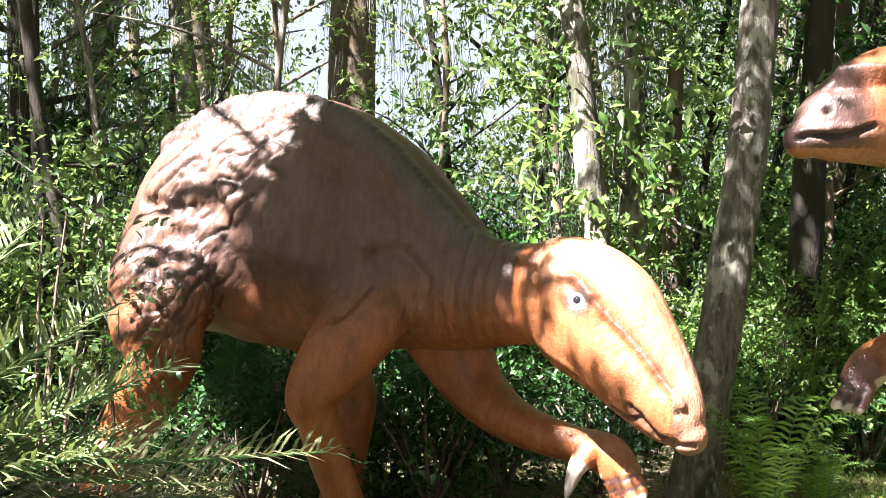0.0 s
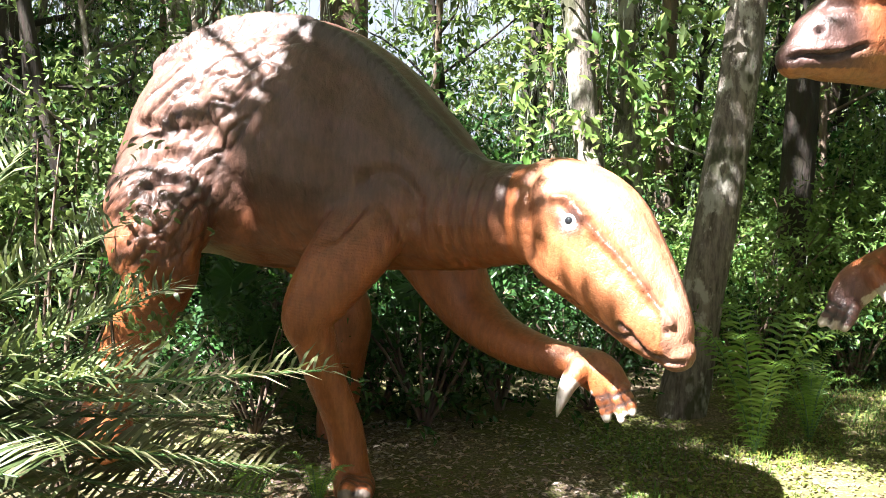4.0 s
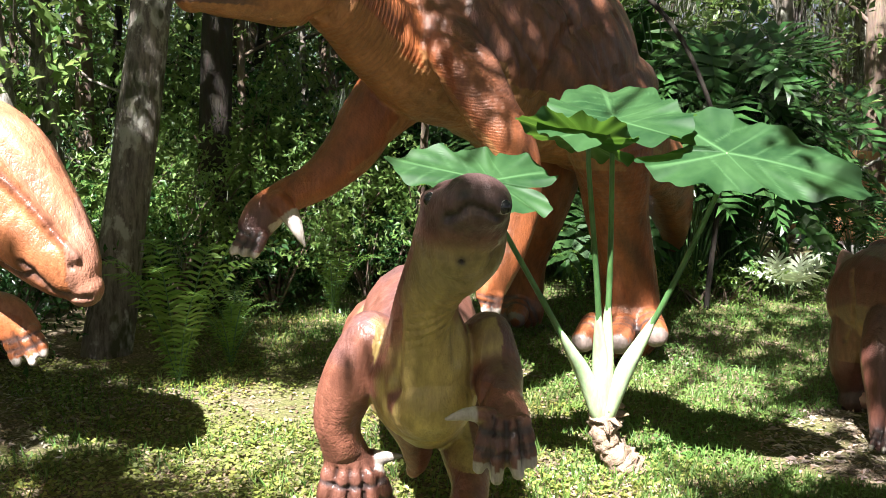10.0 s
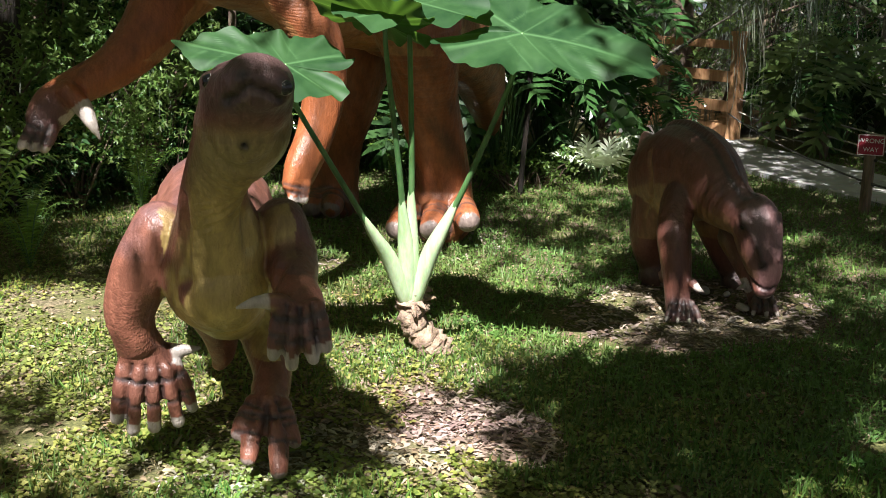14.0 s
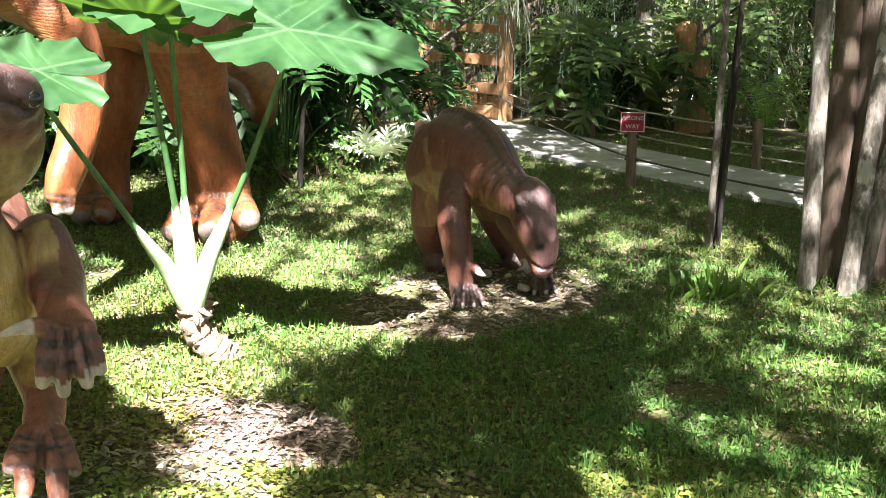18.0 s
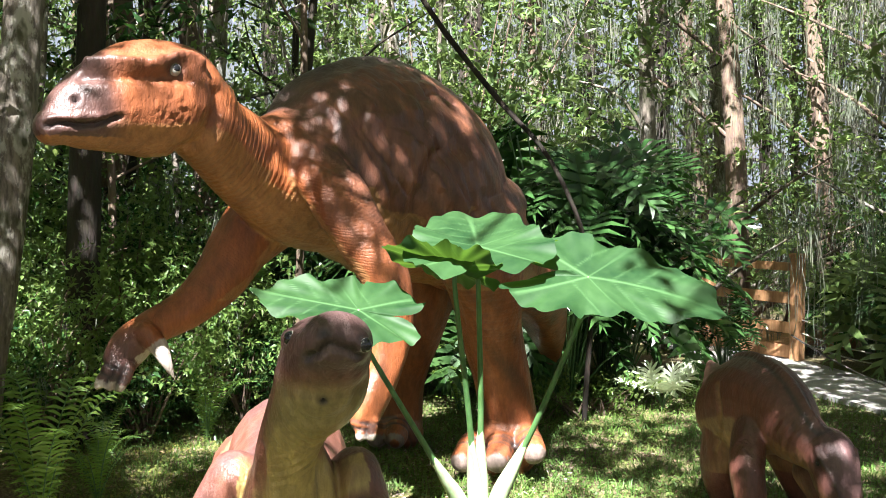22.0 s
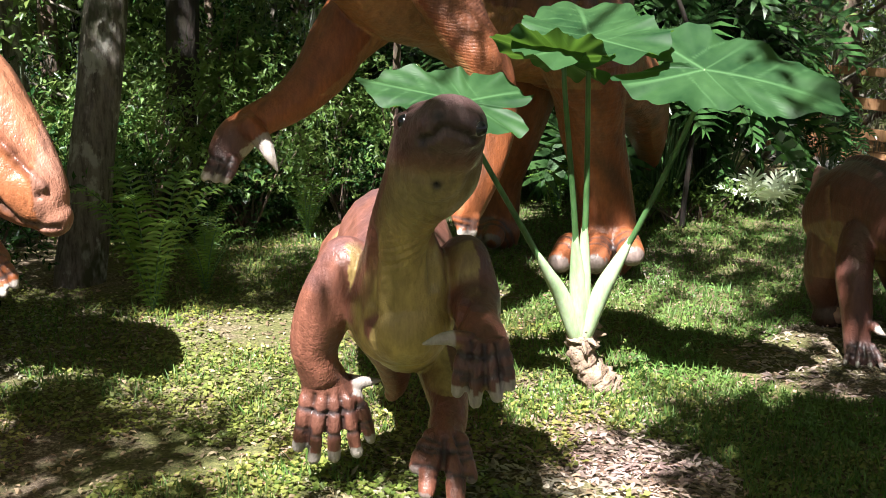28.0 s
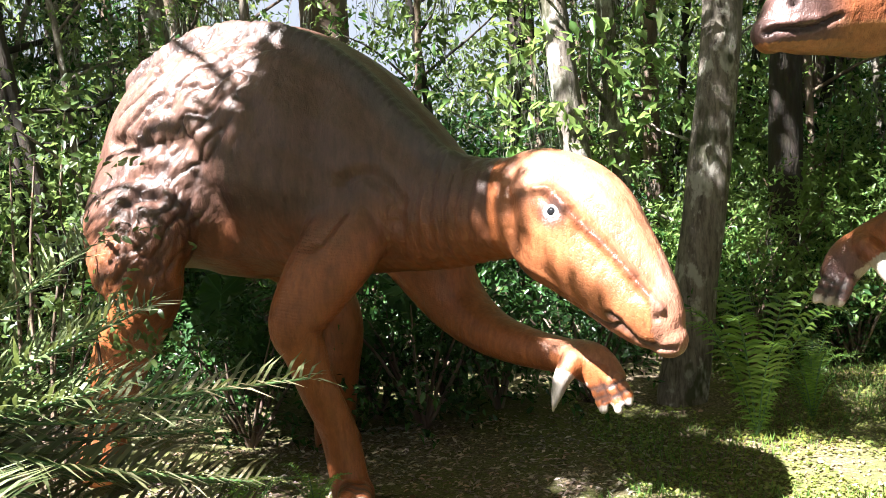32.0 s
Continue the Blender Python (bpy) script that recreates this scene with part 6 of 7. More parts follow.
def heart_leaf(length, width, cup, droop, wave, rng, veins=8):
    """A heart-shaped leaf in the xy plane: stalk joint at the origin, tip along +x, lobes behind."""
    nr, na = 26, 200
    vs, vein, faces = [(0, 0, 0)], [1.0], []
    ph = rng.uniform(0, 6.283, 3)
    for i in range(1, nr + 1):
        s = i / nr
        for j in range(na):
            a = -math.pi + 2 * math.pi * (j + 0.5) / na
            c = abs(a) / math.pi
            # outline: long to the tip, round sides, two lobes with a notch behind
            if c < 0.5:
                r = 1.0 / math.sqrt((math.cos(a) / 1.0) ** 2 + (math.sin(a) / 0.62) ** 2) * (0.9 + 0.1 * (1 - c * 2) ** 6)
            else:
                r = 0.62 * (1 + 0.10 * math.sin((c - 0.5) * 2 * math.pi)) * (1 - 0.86 * max(0, (c - 0.86) / 0.14) ** 1.5)
            edge = s ** 3
            r *= 1 + 0.018 * math.sin(a * 17 + ph[0]) * edge + 0.012 * math.sin(a * 31 + ph[1]) * edge
            x, y = r * s * math.cos(a) * length, r * s * math.sin(a) * width / 0.62 * 0.5
            z = cup * (abs(y) / width) ** 1.3 - droop * max(0, x / length) ** 2 * 1.0 - droop * 0.5 * max(0, -x / length) ** 2
            z += wave * edge * (math.sin(a * 9 + ph[2]) + 0.5 * math.sin(a * 19 + ph[0]))
            # midrib, two ribs into the lobes and side veins that leave the midrib slantwise
            px_, py_ = r * s * math.cos(a), abs(r * s * math.sin(a))
            g = max(math.exp(-(py_ / 0.016) ** 2) if px_ > 0 else 0.0, math.exp(-((math.pi - abs(a) - 0.75) * s * r / 0.014) ** 2) if px_ < 0.02 else 0.0)
            side = (px_ - 0.55 * py_) / 0.17
            near = abs(side - round(side)) * 0.17
            if -1.2 < side < 5:
                g = max(g, 0.5 * math.exp(-(near / 0.009) ** 2))
                z += 0.003 * length * math.cos((side - round(side)) * 2 * math.pi) * -min(1.0, py_ * 4) * (1 - 0.4 * s)
            vein.append(g * (0.9 if s < 0.96 else 0.4))
            vs.append((x, y, z))
    for j in range(na):
        faces.append((0, 1 + j, 1 + (j + 1) % na))
    for i in range(nr - 1):
        for j in range(na):
            p, q = 1 + i * na + j, 1 + i * na + (j + 1) % na
            faces.append((p, p + na, q + na, q))
    me = mesh_of("leaf", vs, faces, LEAF_TARO)
    ca = me.attributes.new("vein", "FLOAT", "POINT")
    ca.data.foreach_set("value", np.array(vein, np.float32))
    return me


def build_taro():
    rng = np.random.default_rng(4)
    base = np.array((3.09, 3.5, 0.0))
    root = thing("taro_plant", "tall green taro plant with giant wavy leaves on pale stalks", "plant", at=tuple(base))
    # knobbly stem
    pts = [(0.10, -0.06, -0.03, 0.075), (0.05, -0.03, 0.05, 0.072), (0.0, 0.0, 0.13, 0.055), (-0.01, 0.01, 0.22, 0.062), (-0.02, 0.01, 0.28, 0.055)]
    v, f = tube([(*p, p[-1]) for p in pts], 26, 14, rough=0.16, rng=rng)
    part("stem", mesh_of("stem", v, f, CORM), root, "knobbly brown stem with leaf scars")
    for k in range(9):
        a, z = rng.uniform(0, 6.283), rng.uniform(0.18, 0.3)
        d = np.array((math.cos(a), math.sin(a), 0))
        o = np.array((-0.01, 0.01, z)) + d * 0.05
        e = o + d * rng.uniform(0.03, 0.07) + (0, 0, rng.uniform(-0.05, 0.03))
        v, f = tube([(*o, 0.02, 0.012), (*((o + e) / 2), 0.016, 0.008), (*e, 0.004, 0.003)], 5, 6)
        part("leaf_scar", mesh_of("leaf_scar", v, f, CORM), root)
    # leaves: joint, tip way, facing, length, width, cup, droop
    specs = [((2.87, 3.27, 1.54), (0.50, 0.78, 0.34), (-0.24, -0.27, 0.93), 0.46, 0.60, 0.05, 0.03),
             ((3.15, 2.93, 1.423), (0.70, -0.70, -0.13), (-0.36, -0.33, 0.87), 0.55, 0.56, 0.03, 0.07),
             ((2.763, 3.283, 1.455), (-0.72, 0.60, 0.24), (0.20, 0.30, 0.90), 0.31, 0.46, 0.05, 0.0),
             ((2.40, 3.42, 1.30), (-0.80, 0.56, 0.20), (-0.30, -0.34, 0.88), 0.42, 0.42, 0.03, 0.02)]
    for k, (joint, tip, face, ln, wd, cup, droop) in enumerate(specs):
        leaf = part("leaf", heart_leaf(ln, wd, cup, droop, 0.016, rng), root)
        x, z = Vector(tip).normalized(), Vector(face)
        y = z.cross(x).normalized()
        z = x.cross(y)
        m = Matrix((x, y, z)).transposed().to_4x4()
        m.translation = Vector(joint) - Vector(base)
        leaf.matrix_basis = m
        j = np.array(joint) - base
        foot = np.array((-0.015, 0.01, 0.32)) + np.array((j[0], j[1], 0)) * 0.05
        mid = np.array((j[0] * 0.55, j[1] * 0.55, j[2] * 0.55 + 0.05))
        sheath = foot + (mid - foot) * 0.8
        v, f = tube([(*(foot - (0, 0, 0.06)), 0.034, 0.038), (*(foot + (sheath - foot) * 0.35), 0.034, 0.042), (*(foot + (sheath - foot) * 0.7), 0.022, 0.030), (*sheath, 0.009, 0.011)], 14, 12)
        part("sheath", mesh_of("sheath", v, f, STALK_PALE), root, "pale green leaf sheath")
        v, f = tube([(*((foot + sheath) / 2), 0.015, 0.015), (*mid, 0.0125, 0.0125), (*(j - (0, 0, 0.12)) * np.array((0.97, 0.97, 1)), 0.010, 0.010), (*(j - (0, 0, 0.004)), 0.008, 0.008)], 22, 10)
        part("stalk", mesh_of("stalk", v, f, STALK), root)
    return root


build_taro()

# ---- ground cover ----
def on_path(x, y):
    """Inside the concrete walk."""
    c = np.interp(y, [-2.5, 0.5, 2.7, 4.2, 6.15, 8.7, 12.0], [8.6, 8.1, 8.26, 8.62, 9.36, 10.6, 11.6])
    return np.abs(x - c) < 0.54


def cover_field():
    rng = np.random.default_rng(8)

    def spots(n, r0, r1, a0=-80, a1=16):
        a = np.radians(rng.uniform(a0, a1, n))
        u = rng.uniform(0, 1, n)
        r = r0 * (r1 / r0) ** u
        return -r * np.sin(a), r * np.cos(a)

    def z_of(x, y):
        return np.array([noise.noise((p * 0.5, q * 0.5, 0.3)) * 0.03 + noise.noise((p * 2.1, q * 2.1, 5.0)) * 0.012 - 0.02 for p, q in zip(x, y)])

    def keep(x, y, bare):
        dens = np.array([noise.noise((p * 0.9, q * 0.9, 2.0)) + 0.6 * noise.noise((p * 3.1, q * 3.1, 7.0)) for p, q in zip(x, y)])
        patch = np.hypot((x - 2.76) / 0.24, (y - 2.7) / 0.36) < 1 + 0.4 * dens
        mulch = np.hypot((x - 4.7) / 0.75, (y - 3.15) / 0.6) < 1 + 0.4 * dens
        dark = (y > 4.9) & (x < 1.0)
        return ((dens > bare) | ((x > 3.1 + 0.4 * dens) & (dens > -0.75))) & ~patch & ~mulch & ~dark & ~on_path(x, y)

    # small round weeds, close to the ground
    x, y = spots(150000, 2.2, 11.5)
    k = keep(x, y, -0.34)
    x, y = x[k], y[k]
    n = len(x)
    al = rng.normal(0, 1, (n, 3)) * (1, 1, 0.25)
    size = rng.uniform(0.013, 0.032, n)
    p = np.stack([x, y, z_of(x, y) + rng.uniform(0.004, 0.035, n)], 1)
    lean = rng.normal(0, 0.35, (n, 3)) + (0, 0, 1)
    for side, mat, words in ((x < 3.5, LEAF_GRASS, "low yellow-green weeds covering the clearing floor"), (x >= 3.5, LEAF_LAWN, "low green weeds in the shaded lawn")):
        tagged(new("weeds", leaf_mesh("weeds", p[side], al[side], lean[side], size[side], size[side] * 0.8, mat, 0.1)), words, "weeds", kind="stuff")
    # grass blades
    x, y = spots(140000, 2.2, 11.5)
    k = keep(x, y, -0.05) & ((x > 2.6) | (rng.uniform(0, 1, len(x)) < 0.45))
    x, y = x[k], y[k]
    n = len(x)
    al = rng.normal(0, 0.45, (n, 3)) * (1, 1, 0) + (0, 0, 1)
    size = rng.uniform(0.03, 0.085, n)
    p = np.stack([x, y, z_of(x, y) - 0.005], 1)
    tagged(new("grass", leaf_mesh("grass", p, al, rng.normal(0, 1, (n, 3)), size, size * 0.10, LEAF_LAWN, 0.1)), "short green lawn grass in the clearing", "grass", kind="stuff")
    # dead leaves
    x, y = spots(26000, 2.2, 9.0)
    k = ~on_path(x, y)
    x, y = x[k], y[k]
    n = len(x)
    size = rng.uniform(0.012, 0.042, n)
    p = np.stack([x, y, z_of(x, y) + 0.008], 1)
    tagged(new("leaf_litter", leaf_mesh("leaf_litter", p, rng.normal(0, 1, (n, 3)) * (1, 1, 0.12), rng.normal(0, 0.3, (n, 3)) + (0, 0, 1), size, size * 0.45, LITTER, 0.3, True)), "scattered dry brown fallen leaves", "dead leaves", kind="stuff")
    # mulch under the statues and on the bare patch
    q = []
    for cx, cy, rx, ry, m in ((2.76, 2.7, 0.25, 0.38, 1300), (4.7, 3.15, 0.8, 0.6, 1800), (0.2, 5.6, 1.6, 1.0, 3500), (2.0, 3.2, 0.5, 0.5, 700), (2.72, 3.2, 0.55, 0.5, 1100), (2.1, 2.6, 0.5, 0.35, 700), (4.3, 5.4, 0.9, 0.8, 900)):
        t, u = rng.uniform(0, 6.283, m), np.sqrt(rng.uniform(0, 1, m))
        q.append(np.stack([cx + rx * u * np.cos(t), cy + ry * u * np.sin(t)], 1))
    q = np.vstack(q)
    n = len(q)
    p = np.column_stack([q, z_of(q[:, 0], q[:, 1]) + rng.uniform(0.002, 0.016, n)])
    size = rng.uniform(0.02, 0.06, n)
    tagged(new("wood_chips", leaf_mesh("wood_chips", p, rng.normal(0, 1, (n, 3)) * (1, 1, 0.15), rng.normal(0, 0.4, (n, 3)) + (0, 0, 1), size, size * 0.35, CHIPS, 0.1)), "grey-brown wood chip mulch", "mulch", kind="stuff")


cover_field()

# ---- concrete walk, ropes, sign and wooden fence ----
CONCRETE = noisy("concrete", (0.26, 0.25, 0.24), (0.42, 0.40, 0.38), 3, 0.9, 0.3, 0.004)
POST_WOOD = noisy("post_wood", (0.09, 0.065, 0.045), (0.26, 0.19, 0.13), 9, 0.85, 0.5, 0.008, (3, 3, 0.4))
FENCE_WOOD = noisy("fence_wood", (0.26, 0.13, 0.06), (0.50, 0.28, 0.14), 9, 0.75, 0.4, 0.006, (3, 3, 0.4))
ROPE = noisy("rope", (0.22, 0.20, 0.17), (0.45, 0.42, 0.36), 30, 0.9, 0.5, 0.003)
ROPE_DARK = noisy("rope_dark", (0.05, 0.045, 0.04), (0.12, 0.11, 0.10), 30, 0.9, 0.5, 0.003)
SIGN_RED = noisy("sign_red", (0.22, 0.015, 0.03), (0.34, 0.03, 0.05), 12, 0.45, 0.1, 0.002)
SIGN_WHITE = noisy("sign_white", (0.62, 0.58, 0.56), (0.78, 0.75, 0.72), 20, 0.5, 0.1, 0.001)


def box_bm(sx, sy, sz, bevel=0.006, m=None):
    bm = bmesh.new()
    bmesh.ops.create_cube(bm, size=1, matrix=(m or Matrix()) @ Matrix.Diagonal((sx, sy, sz, 1)))
    bmesh.ops.bevel(bm, geom=bm.edges[:], offset=bevel, segments=2, affect="EDGES")
    return bm


def build_walk():
    rng = np.random.default_rng(2)
    mid = spline([(11.6, 12.0), (10.6, 8.7), (9.36, 6.15), (8.62, 4.2), (8.26, 2.70), (8.1, 0.5), (8.6, -2.5)], 46)
    root = thing("walkway", "narrow pale grey concrete footpath", "path", kind="structure")
    tan = np.gradient(mid, axis=0)
    tan /= np.linalg.norm(tan, axis=1)[:, None]
    nor = np.stack([-tan[:, 1], tan[:, 0]], 1)
    for i in range(0, 45, 3):
        a = i
        b = min(i + 3, 45)
        ring = []
        for j in range(a, b + 1):
            cut = 0.004 * (1 if j == a else -1 if j == b else 0)
            c = mid[j] + tan[j] * cut
            ring.append((c - nor[j] * 0.49, c + nor[j] * 0.49))
        vs, fs, n = [], [], len(ring)
        for z in (-0.08, 0.022):
            for l, r in ring:
                vs += [(*l, z), (*r, z)]
        for k in range(n - 1):
            t = 2 * n
            fs += [(t + 2 * k, t + 2 * k + 1, t + 2 * k + 3, t + 2 * k + 2), (2 * k, t + 2 * k, t + 2 * k + 2, 2 * k + 2), (2 * k + 1, 2 * k + 3, t + 2 * k + 3, t + 2 * k + 1)]
        fs += [(0, 1, 2 * n + 1, 2 * n), (2 * n - 2, 4 * n - 2, 4 * n - 1, 2 * n - 1)]
        part("slab", mesh_of("slab", vs, fs, CONCRETE, False), root)


def rope_line(points, label, mat=ROPE, sag=0.03, r=0.008, group="ropes"):
    pts = []
    for a, b in zip(points, points[1:]):
        a, b = np.array(a), np.array(b)
        for u in np.linspace(0, 1, 6, endpoint=False):
            pts.append((*(a + (b - a) * u - (0, 0, sag * 4 * u * (1 - u))), r, r))
    pts.append((*points[-1], r, r))
    v, f = tube(pts, len(pts) * 2, 8, side=(0.1, 0.2, 1))
    tagged(new("rope", mesh_of("rope", v, f, mat)), label, "rope", group)


def rope_post(at, height, label="short weathered round wooden post of the rope barrier", lean=(0, 0)):
    root = thing("rope_post", label, "post", "rope posts", at=at)
    v, f = tube([(0, 0, -0.1, 0.043, 0.043), (0, 0, height * 0.5, 0.041, 0.041), (lean[0], lean[1], height - 0.03, 0.040, 0.040)], 10, 14, rough=0.01, rng=np.random.default_rng(1))
    part("shaft", mesh_of("shaft", v, f, POST_WOOD), root)
    for z in (height * 0.45, height * 0.85):
        v, f = tube([(0, -0.05, z, 0.012, 0.012), (0, 0.05, z, 0.012, 0.012)], 3, 8, side=(1, 0, 0))
        part("rope_hole", mesh_of("rope_hole", v, f, ROPE_DARK), root)
    return root


def text_mesh(words, size):
    cu = bpy.data.curves.new("words", "FONT")
    cu.body, cu.size, cu.align_x, cu.align_y, cu.extrude = words, size, "CENTER", "CENTER", 0.0012
    ob = new("words", cu)
    me = bpy.data.meshes.new_from_object(ob.evaluated_get(bpy.context.evaluated_depsgraph_get()))
    bpy.data.objects.remove(ob)
    me.materials.clear()
    me.materials.append(SIGN_WHITE)
    return me


def build_barrier():
    rope_post((7.74, 3.95, 0), 0.46)
    rope_post((6.95, 0.9, 0), 0.46)
    rope_line([(6.95, 0.9, 0.24), (7.74, 3.95, 0.22), (10.05, 6.85, 0.30)], "dark low rope running beside the footpath", ROPE_DARK, 0.05)
    far = [(8.75, 0.4), (8.95, 3.43), (9.9, 5.6), (10.6, 6.9)]
    for x, y in far[:3]:
        rope_post((x, y, 0), 0.42)
    for z, m in ((0.36, ROPE), (0.22, ROPE), (0.12, ROPE)):
        rope_line([(x, y, z) for x, y in far[:3]] + [(10.15, 6.8, z + 0.1)], "pale rope strung between the barrier posts", m, 0.03)
    # sign
    d = Vector((-0.885, -0.455, 0)).normalized()
    m = Matrix.Translation((7.70, 3.93, 0.505)) @ d.to_track_quat("Z", "Y").to_matrix().to_4x4()
    root = tagged(new("wrong_way_sign"), "small red sign with white border and lettering on the post", "sign")
    root.matrix_basis = m
    bm = box_bm(0.19, 0.155, 0.008, 0.003)
    bm_part("sign_board", bm, SIGN_RED, root)
    for sx, sy, x, y in ((0.182, 0.006, 0, 0.0725), (0.182, 0.006, 0, -0.0725), (0.006, 0.139, 0.088, 0), (0.006, 0.139, -0.088, 0)):
        bm_part("border", box_bm(sx, sy, 0.003, 0.001, Matrix.Translation((x, y, 0.0055))), SIGN_WHITE, root, "white painted border")
    for words, y in (("WRONG", 0.03), ("WAY", -0.034)):
        t = part("lettering", text_mesh(words, 0.046), root, "white capital letters")
        t.matrix_basis = Matrix.Translation((0, y, 0.0055))


def build_fence():
    root = thing("rail_fence", "tall reddish-brown wooden rail fence of a footbridge", "fence")
    line = [(10.15, 6.85), (10.35, 8.2), (10.9, 9.9), (11.2, 11.6)]
    for x, y in line:
        h = 1.12
        bm = box_bm(0.12, 0.12, h + 0.1, 0.008, Matrix.Translation((x, y, h / 2 - 0.05)))
        p = bm_part("post", bm, FENCE_WOOD, root)
        bm = box_bm(0.16, 0.16, 0.05, 0.012, Matrix.Translation((x, y, h + 0.025)))
        part("post_cap", bm_mesh(bm, FENCE_WOOD), p)
    for (ax, ay), (bx, by) in zip(line, line[1:]):
        a, b = Vector((ax, ay, 0)), Vector((bx, by, 0))
        w = (b - a)
        rot = Matrix.Rotation(math.atan2(w.y, w.x), 4, "Z")
        for z, hgt in ((1.02, 0.09), (0.68, 0.12), (0.36, 0.12), (0.10, 0.14)):
            bm_part("rail", box_bm(w.length - 0.1, 0.04, hgt, 0.006, Matrix.Translation((a + b) / 2 + Vector((0, 0, z))) @ rot), FENCE_WOOD, root)
    # deck boards behind the fence
    deck = thing("boardwalk", "reddish-brown plank boardwalk beside the fence", "boardwalk", kind="structure")
    for k in range(26):
        c = Vector((11.0 + 0.03 * k, 7.2 + 0.17 * k, 0.14))
        bm_part("plank", box_bm(1.4, 0.15, 0.04, 0.005, Matrix.Translation(c) @ Matrix.Rotation(0.15, 4, "Z")), FENCE_WOOD, deck)
    for x in (10.55, 11.6):
        bm_part("beam", box_bm(0.1, 4.6, 0.15, 0.01, Matrix.Translation((x + 0.3, 9.3, 0.045)) @ Matrix.Rotation(-0.17, 4, "Z")), FENCE_WOOD, deck)


def bm_mesh(bm, mat):
    me = bpy.data.meshes.new("piece")
    bm.to_mesh(me)
    bm.free()
    me.materials.append(mat)
    return me


build_walk()
build_barrier()
build_fence()


# ---- ferns, palms and split-leaf plants ----
def frond_mesh(name, points, count, leaflet, width, mat, rng, vee=0.5, sweep=0.55, shape="fern"):
    """A midrib with paired leaflets in one mesh."""
    q = spline([(*p, 0, 0)[:3] for p in points], count)
    tan = np.gradient(q, axis=0)
    tan /= np.linalg.norm(tan, axis=1)[:, None]
    side = np.cross(tan, (0, 0, 1))
    side /= np.linalg.norm(side, axis=1)[:, None] + 1e-9
    up = np.cross(side, tan)
    s = np.linspace(0, 1, count)
    prof = np.sin(np.pi * np.clip(s * 0.86 + 0.12, 0, 1)) ** 0.8 if shape == "fern" else 0.45 + 0.55 * np.sin(np.pi * np.clip(s * 0.75 + 0.15, 0, 1))
    vs, tr = [], []
    for sg in (-1, 1):
        d = side * sg + tan * (sweep + rng.normal(0, 0.10, (count, 1))) + up * (vee + rng.normal(0, 0.12, (count, 1)))
        d /= np.linalg.norm(d, axis=1)[:, None]
        L = (leaflet * prof * rng.uniform(0.85, 1.1, count))[:, None]
        w = tan * width * np.maximum(prof, 0.4)[:, None]
        droop = np.array((0, 0, -1)) * L * (0.18 if shape == "fern" else 0.10)
        k = sum(len(x) for x in vs)
        vs.append(np.stack([q - w * 0.35, q + d * L * 0.45 - w * 0.5 + up * width * 0.3, q + d * L * 0.45 + w * 0.5 + up * width * 0.3, q + d * L + droop, q + w * 0.35], 1).reshape(-1, 3))
        b = np.arange(count)[:, None] * 5 + k
        tr.append(np.concatenate([b + np.array([[0, 1, 2]]), b + np.array([[0, 2, 4]]), b + np.array([[1, 3, 2]])]))
    me = quick_mesh(name, np.vstack(vs), np.concatenate(tr), mat, False)
    return me


def rib_mesh(points, r0, r1, mat):
    n = len(points)
    v, f = tube([(*p, r0 + (r1 - r0) * i / (n - 1), r0 + (r1 - r0) * i / (n - 1)) for i, p in enumerate(points)], 14, 6)
    return mesh_of("midrib", v, f, mat)


def fern(at, height, n, rng, label="green sword fern with arching feathery fronds"):
    root = thing("fern", label, "fern", "ferns", at=at)
    for k in range(n):
        a = 6.283 * (k + rng.uniform(-0.3, 0.3)) / n
        o, h = height * rng.uniform(0.35, 0.75), height * rng.uniform(0.65, 1.08)
        c, s = math.cos(a), math.sin(a)
        pts = [(0, 0, 0), (c * o * 0.25, s * o * 0.25, h * 0.5), (c * o * 0.6, s * o * 0.6, h * 0.88), (c * o, s * o, h * 0.9)]
        fr = part("frond", frond_mesh("frond", pts, 30, height * 0.15, height * 0.022, LEAF_FERN, rng, 0.12, 0.30), root)
        part("midrib", rib_mesh(pts, 0.005, 0.002, STALK), fr)
    return root


FERN_RNG = np.random.default_rng(15)
fern((1.86, 5.72, 0), 0.90, 8, FERN_RNG)
FERN = fern((2.25, 5.95, 0), 0.45, 9, FERN_RNG)
for fx, fy, fs in ((-0.75, 4.75, 0.8), (-0.45, 4.9, 0.6), (2.5, 6.6, 0.9), (3.5, 7.2, 1.3), (5.6, 6.9, 1.3), (4.6, 7.5, 1.5), (10.75, 4.6, 1.5), (10.3, 3.9, 1.6), (10.2, 3.0, 1.7), (9.9, 2.2, 1.6), (11.0, 3.4, 2.2), (11.2, 5.6, 2.4), (10.0, 1.2, 1.6), (10.8, 1.8, 2.0), (6.3, 7.4, 1.2)):
    copy_thing(FERN, pose(fx, fy, 0, 0, 0, fx * 77) @ Matrix.Scale(fs, 4))


